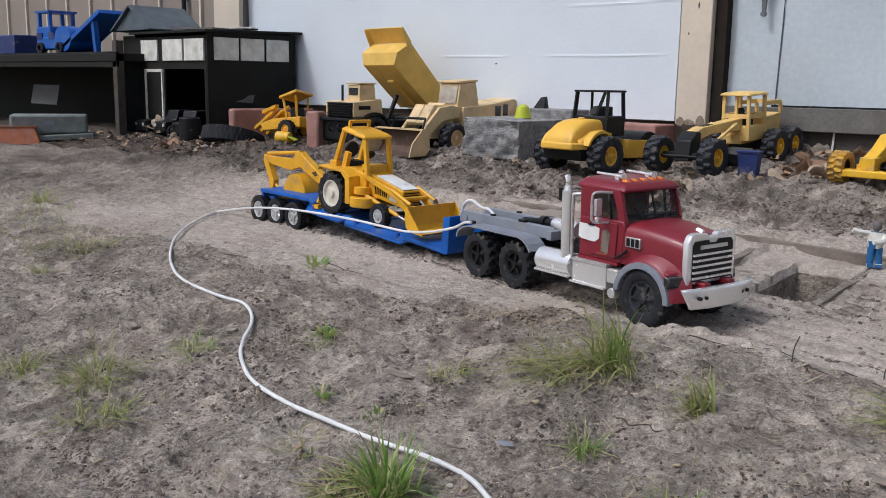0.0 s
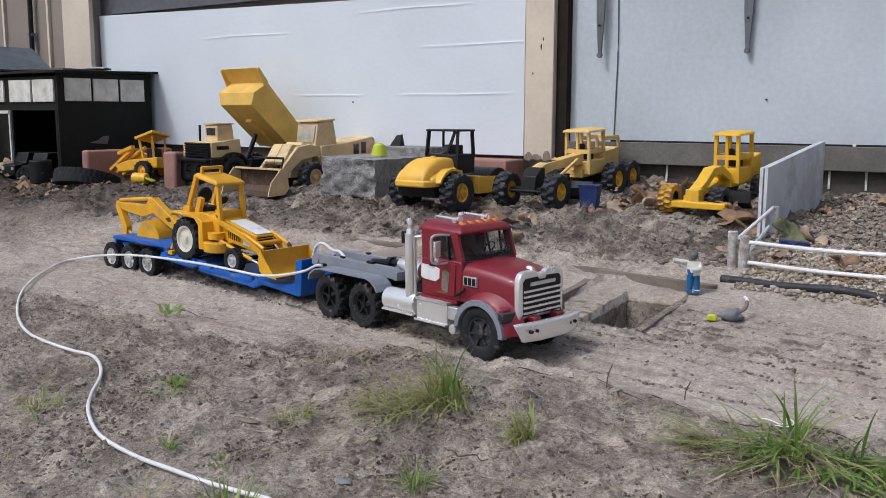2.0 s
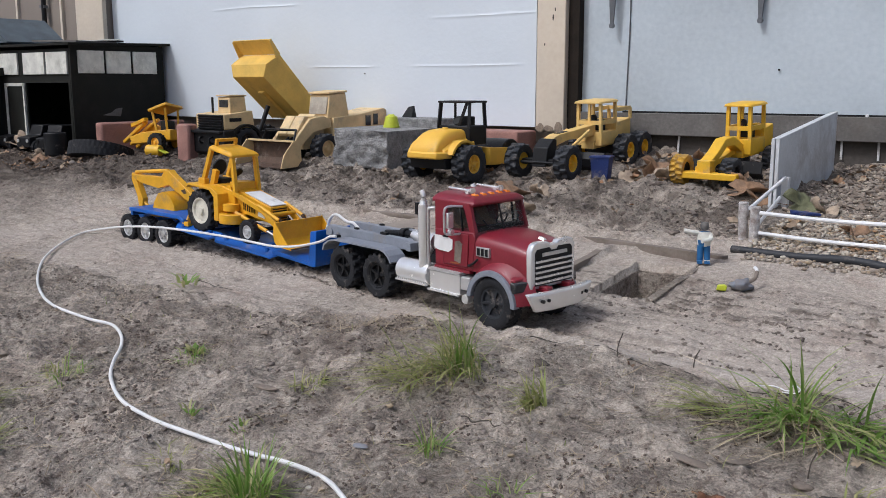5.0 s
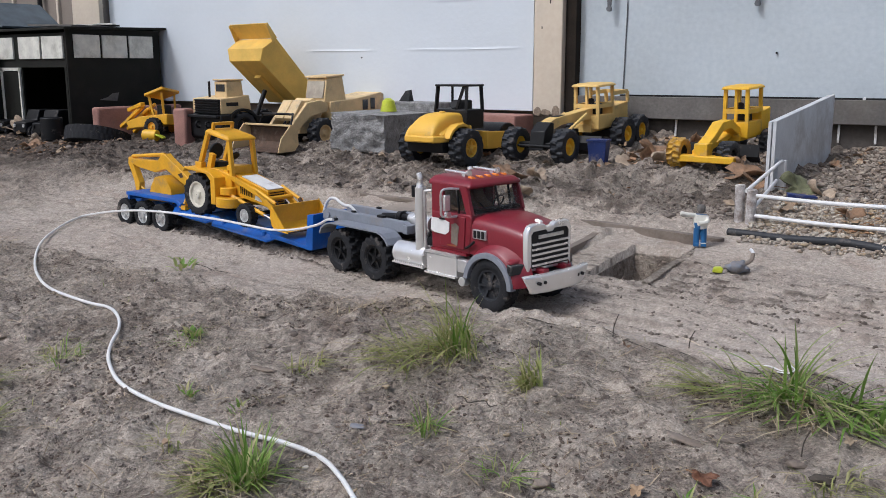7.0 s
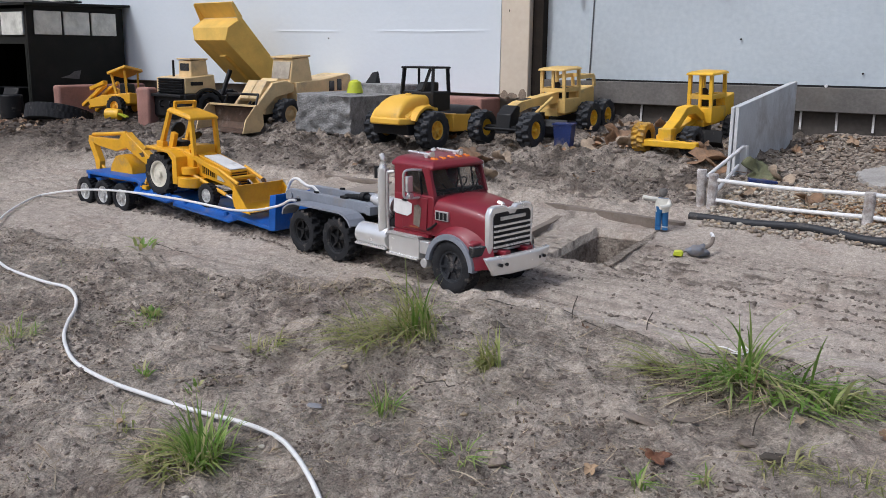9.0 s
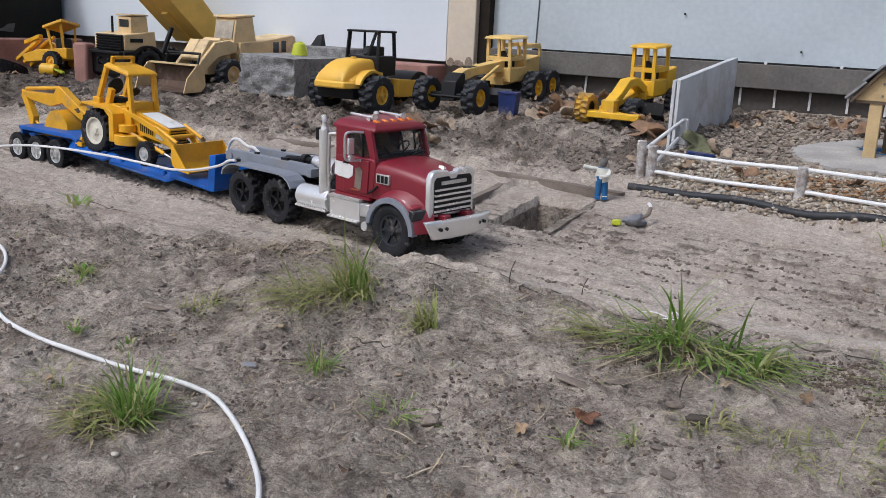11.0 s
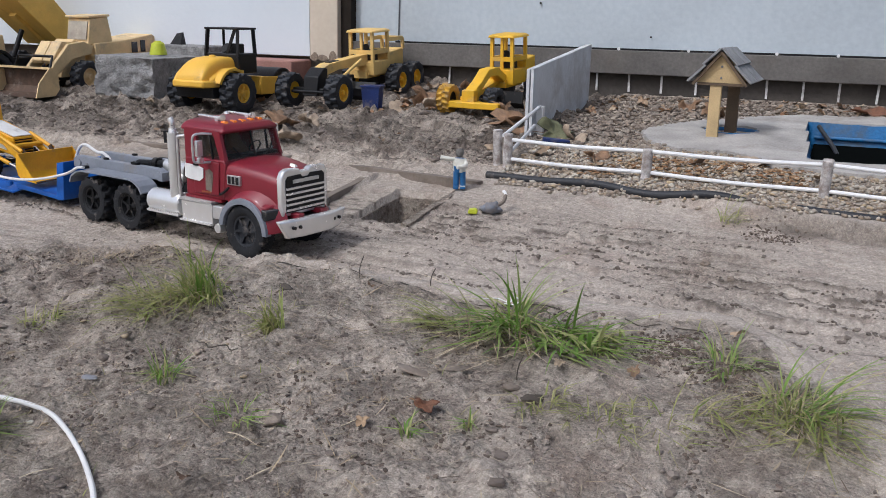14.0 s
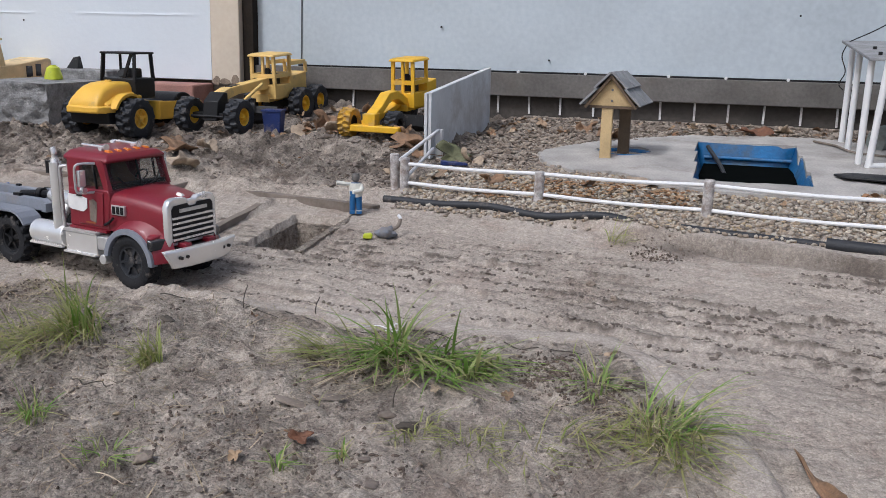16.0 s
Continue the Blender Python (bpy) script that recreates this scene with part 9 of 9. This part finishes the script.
def build_grass():
    # The two large clumps on the bank.
    tuft(-0.725, 1.140, 130, 0.125, 0.042, 0.0034, M_GRASS, "tuft of long yellow-green grass on the bank", 2.1, 0.65, -2.5, 0.10, 1.0)
    tuft(-0.775, 1.09, 90, 0.120, 0.05, 0.0030, M_GRASS, "tuft of long yellow-green grass on the bank", 1.7, 1.0, -2.3, 0.04, 0.9)
    tuft(-0.72, 1.14, 34, 0.145, 0.032, 0.0036, M_GRASS_G, "few tall green blades in the tuft", 1.5, 0.35, -0.9, 0.6)
    tuft(-0.75, 1.12, 90, 0.075, 0.06, 0.0014, M_STRAW, "dead straw in the grass tuft", 1.2, 1.2)
    tuft(-0.29, 1.19, 55, 0.115, 0.04, 0.0034, M_GRASS, "flattened clump of long grass on the bank", 1.2, 1.15, -2.8, 0.03, 0.5)
    tuft(-0.21, 1.205, 85, 0.140, 0.045, 0.0052, M_GRASS_G, "flattened clump of long green grass on the bank", 1.2, 1.1, -2.0, 0.03, 1.0)
    tuft(-0.13, 1.20, 75, 0.120, 0.060, 0.0054, M_GRASS_G, "flattened clump of long green grass on the bank", 1.2, 1.1, -1.1, 0.02, 1.0)
    tuft(-0.085, 1.21, 55, 0.095, 0.05, 0.0046, M_GRASS_G, "flattened clump of long green grass on the bank", 1.4, 1.05, -0.5, 0.03, 1.0)
    tuft(-0.21, 1.21, 20, 0.130, 0.03, 0.0044, M_GRASS_G, "few tall upright green blades", 1.5, 0.25, 0.3, 0.5)
    tuft(-0.20, 1.18, 110, 0.12, 0.09, 0.0020, M_STRAW, "dead straw under the long grass", 1.2, 1.3, -1.8, 0.0, 0.9)
    # Single tufts.
    tuft(-0.545, 1.085, 60, 0.080, 0.018, 0.0034, M_GRASS, "small pale grass tuft", 1.7, 0.3, -2.0, 0.35, 1.4)
    tuft(-0.62, 0.92, 40, 0.06, 0.016, 0.0028, M_GRASS_G, "small green grass tuft", 1.0, 0.3, None, 0.4)
    tuft(-0.936, 1.007, 46, 0.055, 0.028, 0.0024, M_GRASS, "small sparse grass tuft", 1.6, 0.6)
    tuft(-0.745, 0.705, 120, 0.088, 0.030, 0.0042, M_GRASS_G, "dense fresh green grass tuft by the hose", 1.2, 0.35, None, 0.45)
    tuft(-0.77, 0.69, 110, 0.085, 0.055, 0.0034, M_GRASS, "flattened skirt of older blades round the green tuft", 1.5, 1.15, -2.4, 0.0, 1.2)
    tuft(-0.78, 0.69, 80, 0.06, 0.05, 0.0022, M_STRAW, "dead straw round the green tuft", 1.2, 1.2)
    tuft(0.10, 1.20, 50, 0.075, 0.035, 0.0030, M_GRASS_G, "sparse grass tuft on the lip of the bank", 2.0, 0.6, None, 0.12)
    tuft(0.20, 1.09, 60, 0.145, 0.040, 0.0032, M_GRASS_G, "leaning grass tuft on the lip of the bank", 1.7, 0.85, 0.4, 0.06)
    tuft(0.21, 1.05, 70, 0.120, 0.045, 0.0028, M_GRASS, "leaning grass tuft on the lip of the bank", 2.0, 0.8, -1.6, 0.04, 1.3)
    tuft(0.12, 1.05, 45, 0.13, 0.045, 0.0026, M_GRASS, "leaning grass tuft on the bank", 1.7, 1.05, 0.3, 0.0)
    tuft(0.20, 1.06, 120, 0.09, 0.06, 0.0014, M_STRAW, "dead straw in the leaning grass", 1.4, 1.1)
    tuft(0.05, 1.00, 40, 0.07, 0.045, 0.0020, M_GRASS, "sparse grass tuft on the bank", 1.8, 1.1, None, 0.03)
    tuft(-0.003, 2.14, 34, 0.09, 0.026, 0.0022, M_GRASS, "thin pale tuft beside the pipe", 1.7, 0.7, 0.2, 0.25)
    tuft(-0.23, 0.885, 12, 0.05, 0.008, 0.004, M_GRASS_G, "few fresh green blades", 1.8, 0.2, None, 0.7)
    tuft(-0.17, 0.942, 12, 0.045, 0.007, 0.003, M_GRASS_G, "few fresh green blades", 0.8, 0.15, None, 0.7)
    tuft(-0.10, 1.01, 40, 0.045, 0.03, 0.0024, M_GRASS, "few small grass blades", 1.8, 1.1, None, 0.03)
    tuft(-0.02, 0.99, 40, 0.055, 0.04, 0.002, M_GRASS, "thin flattened grass", 1.6, 1.2, None, 0.0)
    tuft(-0.45, 0.85, 26, 0.055, 0.03, 0.0024, M_GRASS_G, "thin flattened grass", 1.6, 1.2, None, 0.0)
    tuft(-0.93, 0.72, 26, 0.04, 0.03, 0.002, M_GRASS, "thin flattened grass by the hose", 1.4, 1.0)
    tuft(-2.22, 0.94, 34, 0.06, 0.03, 0.0024, M_GRASS, "sparse pale grass tuft", 1.4, 0.5)
    tuft(-1.57, 0.62, 70, 0.075, 0.035, 0.0024, M_GRASS, "sparse grass tuft on the near soil", 1.4, 0.7)
    tuft(-1.42, 0.68, 120, 0.085, 0.05, 0.0026, M_GRASS, "spreading grass tuft on the near soil", 1.5, 0.8)
    tuft(-1.43, 0.86, 34, 0.045, 0.03, 0.0024, M_GRASS, "small grass tuft beside a stone", 1.6, 0.8)
    tuft(-1.26, 1.03, 34, 0.04, 0.03, 0.0026, M_GRASS_G, "low grass among the weed leaves", 1.6, 0.9)
    tuft(-1.26, 0.60, 70, 0.07, 0.05, 0.0024, M_GRASS, "sparse pale grass tuft on the near soil", 1.5, 0.8)
    tuft(-1.38, 0.84, 36, 0.06, 0.035, 0.0022, M_GRASS_G, "thin green blades on the near soil", 1.5, 0.6)
    tuft(-2.45, 1.13, 120, 0.07, 0.13, 0.0028, M_GRASS, "thin pale grass patch at the far side", 1.5, 1.0)
    tuft(-2.50, 1.22, 160, 0.08, 0.16, 0.0018, M_STRAW, "dead straw in the thin grass patch", 1.3, 1.2)
    tuft(-3.38, 1.46, 70, 0.09, 0.05, 0.004, M_GRASS, "pale grass tuft at the far side", 1.3, 0.4)
    tuft(-3.1, 1.30, 80, 0.07, 0.16, 0.003, M_GRASS, "thin grass patch at the far side", 1.4, 0.7)
    tuft(-2.75, 1.12, 80, 0.06, 0.18, 0.003, M_GRASS, "thin grass patch at the far side", 1.4, 0.8)
    # Leafy weeds: small folded leaves on short stalks.
    for x, y, n, s, mtl in ((-1.70, 1.375, 13, 0.017, M_GRASS_G), (-1.25, 1.035, 30, 0.010, M_GRASS_G), (-0.90, 0.83, 12, 0.008, M_GRASS_G), (-1.02, 0.83, 12, 0.009, M_GRASS_G)):
        V, F = [], []
        r = random.Random(int(x * 999))
        for _ in range(n):
            a = r.uniform(0, 6.28)
            q = s * r.uniform(0.2, 1.5)
            px, py = x + q * math.cos(a), y + q * math.sin(a)
            blade(V, F, (px, py, gz(px, py) + r.uniform(0.002, s * 1.3)), a + r.gauss(0, 0.6), r.uniform(0.05, 0.9), s * r.uniform(1.2, 2.4), s * r.uniform(0.5, 1.0), r.uniform(0.2, 1.2), 6, -0.05)
        strips("leafy_weed", V, F, mtl, "low leafy green weed on the soil", "weed")
    # Dead straw and fibres strewn about.
    V, F = [], []
    r = random.Random(5)
    p = spread(9000, -2.4, 0.30, 0.5, 1.36)
    p = p[vnoise(p[:, 0], p[:, 1], 0.16, 61) > rng.uniform(-0.5, 0.9, len(p))]
    for (x, y), z in zip(p, ground_z(p[:, 0], p[:, 1])):
        blade(V, F, (x, y, float(z) + 0.002), r.uniform(0, 6.28), r.uniform(1.3, 1.6), r.uniform(0.006, 0.04), r.uniform(0.0007, 0.0019), r.uniform(-0.3, 0.3), 4, 0.001)
    for _ in range(260):
        x, y = r.gauss(-1.0, 0.10), r.gauss(1.28, 0.04)
        blade(V, F, (x, y, gz(x, y) + 0.004), r.gauss(0.2, 0.9), r.uniform(1.1, 1.6), r.uniform(0.02, 0.08), 0.0013, r.uniform(-0.3, 0.4), 4, 0.002)
    # Thicker dark bits of stalk and root.
    p = spread(420, -2.2, 0.30, 0.52, 1.36)
    p = p[vnoise(p[:, 0], p[:, 1], 0.2, 63) > rng.uniform(-0.3, 0.8, len(p))]
    for (x, y), z in zip(p, ground_z(p[:, 0], p[:, 1])):
        blade(V, F, (x, y, float(z) + 0.003), r.uniform(0, 6.28), r.uniform(1.25, 1.6), r.uniform(0.02, 0.075), r.uniform(0.0018, 0.0032), r.uniform(-0.5, 0.5), 5, 0.002)
    strips("straw_litter", V, F, M_STRAW, "dead straw and grass litter strewn on the soil", "straw")
    V, F = [], []
    p = spread(420, -1.8, 0.25, 0.55, 1.34)
    p = p[vnoise(p[:, 0], p[:, 1], 0.12, 62) > rng.uniform(-0.4, 0.9, len(p))]
    for (x, y), z in zip(p, ground_z(p[:, 0], p[:, 1])):
        blade(V, F, (x, y, float(z) - 0.001), r.uniform(0, 6.28), r.uniform(0.2, 1.2), r.uniform(0.010, 0.030), r.uniform(0.001, 0.002), r.uniform(0.2, 1.2), 4)
    strips("sparse_grass", V, F, M_GRASS, "sparse single grass blades in the soil", "grass")


build_grass()


def build_twigs():
    for k, (x, y, L, yaw, rad) in enumerate([(-0.60, 1.325, 0.30, -6, 0.0010), (-0.28, 1.305, 0.34, -5, 0.0010), (0.02, 1.30, 0.16, 2, 0.0010), (-1.72, 1.47, 0.20, -12, 0.0012), (-2.02, 1.32, 0.16, 20, 0.0012), (-1.32, 1.30, 0.12, -20, 0.0011), (-1.88, 1.02, 0.10, 15, 0.0011), (-0.60, 1.02, 0.07, 5, 0.0011), (-1.02, 1.26, 0.14, 12, 0.0011), (-0.93, 1.34, 0.13, -28, 0.0013)]):
        c, s = math.cos(radians(yaw)), math.sin(radians(yaw))
        pts = []
        for j in range(7):
            q = (j / 6 - 0.5) * L
            w = 0.006 * math.sin(j * 1.9 + k)
            px, py = x + q * c - w * s, y + q * s + w * c
            pts.append((px, py, gz(px, py) + rad * 0.8))
        tagged(part("twig", tube(B(), pts, lambda f, rad=rad: rad * (1.15 - 0.6 * f), 6, 4), M_DARKWOOD), "thin dark crooked twig lying on the soil", "twig", "twigs on the soil")
    for k, (x, y, h) in enumerate([(-0.15, 1.06, 0.035), (-0.52, 1.31, 0.04), (-0.40, 1.34, 0.03)]):
        z = gz(x, y)
        tagged(part("twig", tube(B(), [(x, y, z - 0.005), (x + 0.002, y, z + h * 0.5), (x + 0.008, y + 0.003, z + h)], 0.0009, 6, 4), M_DARKWOOD), "thin dark twig standing in the soil", "twig", "twigs on the soil")
    # Flat chips of bark, a pale string and a blue rag scrap.
    def chip(name, x, y, lx, ly, h, yaw, material, label, seed):
        bm = B()
        bmesh.ops.create_icosphere(bm, subdivisions=3, radius=1)
        for v in bm.verts:
            k = 1 + 0.30 * noise.noise(v.co * 1.4 + Vector((seed, 0, 0))) + 0.16 * noise.noise(v.co * 4 + Vector((0, seed, 0)))
            v.co = Vector((v.co.x * lx * k, v.co.y * ly * k, v.co.z * h * (1 + 0.5 * noise.noise(v.co * 3 + Vector((0, 0, seed)))) + 0.25 * lx * abs(v.co.x) ** 2 * 0.3))
        tagged(part(name, bm, material, at=pose(x, y, gz(x, y) + h * 0.7, 4, 3, yaw), sharp=50), label, name.replace("_", " "))
    chip("bark_chip", -0.275, 1.03, 0.042, 0.008, 0.0022, -6, M_WOODBEAM, "flat grey-brown chip of bark on the soil", 3)
    chip("bark_chip", -0.235, 1.055, 0.018, 0.008, 0.003, 20, M_WOODBEAM, "small brown chip of bark on the soil", 8)
    chip("stone_chip", -0.115, 1.03, 0.017, 0.009, 0.005, 30, M_DARKWOOD, "dark flat chip of slate on the soil", 5)
    chip("stone_chip", -0.15, 1.04, 0.012, 0.006, 0.004, 12, M_WOODBEAM, "pale flat chip of stone on the soil", 6)
    chip("bark_chip", -0.62, 1.235, 0.022, 0.008, 0.003, -30, M_DARKWOOD, "small dark chip of bark on the soil", 11)
    chip("bark_chip", -1.00, 0.97, 0.026, 0.007, 0.003, 12, M_WOODBEAM, "small brown chip of bark on the soil", 12)
    chip("blue_scrap", -0.705, 0.872, 0.011, 0.007, 0.0022, 10, M_GREYP, "small blue-grey plastic scrap in the soil", 15)
    z = bz(-0.22, 1.25)
    tagged(part("white_string", tube(B(), [(-0.275, 1.252, z + 0.026), (-0.25, 1.255, z + 0.030), (-0.228, 1.25, z + 0.028), (-0.222, 1.256, z + 0.036), (-0.212, 1.253, z + 0.032), (-0.219, 1.247, z + 0.027), (-0.235, 1.247, z + 0.026)], 0.0009, 6, 6), M_PVC), "curl of white string caught in the grass", "string")


build_twigs()
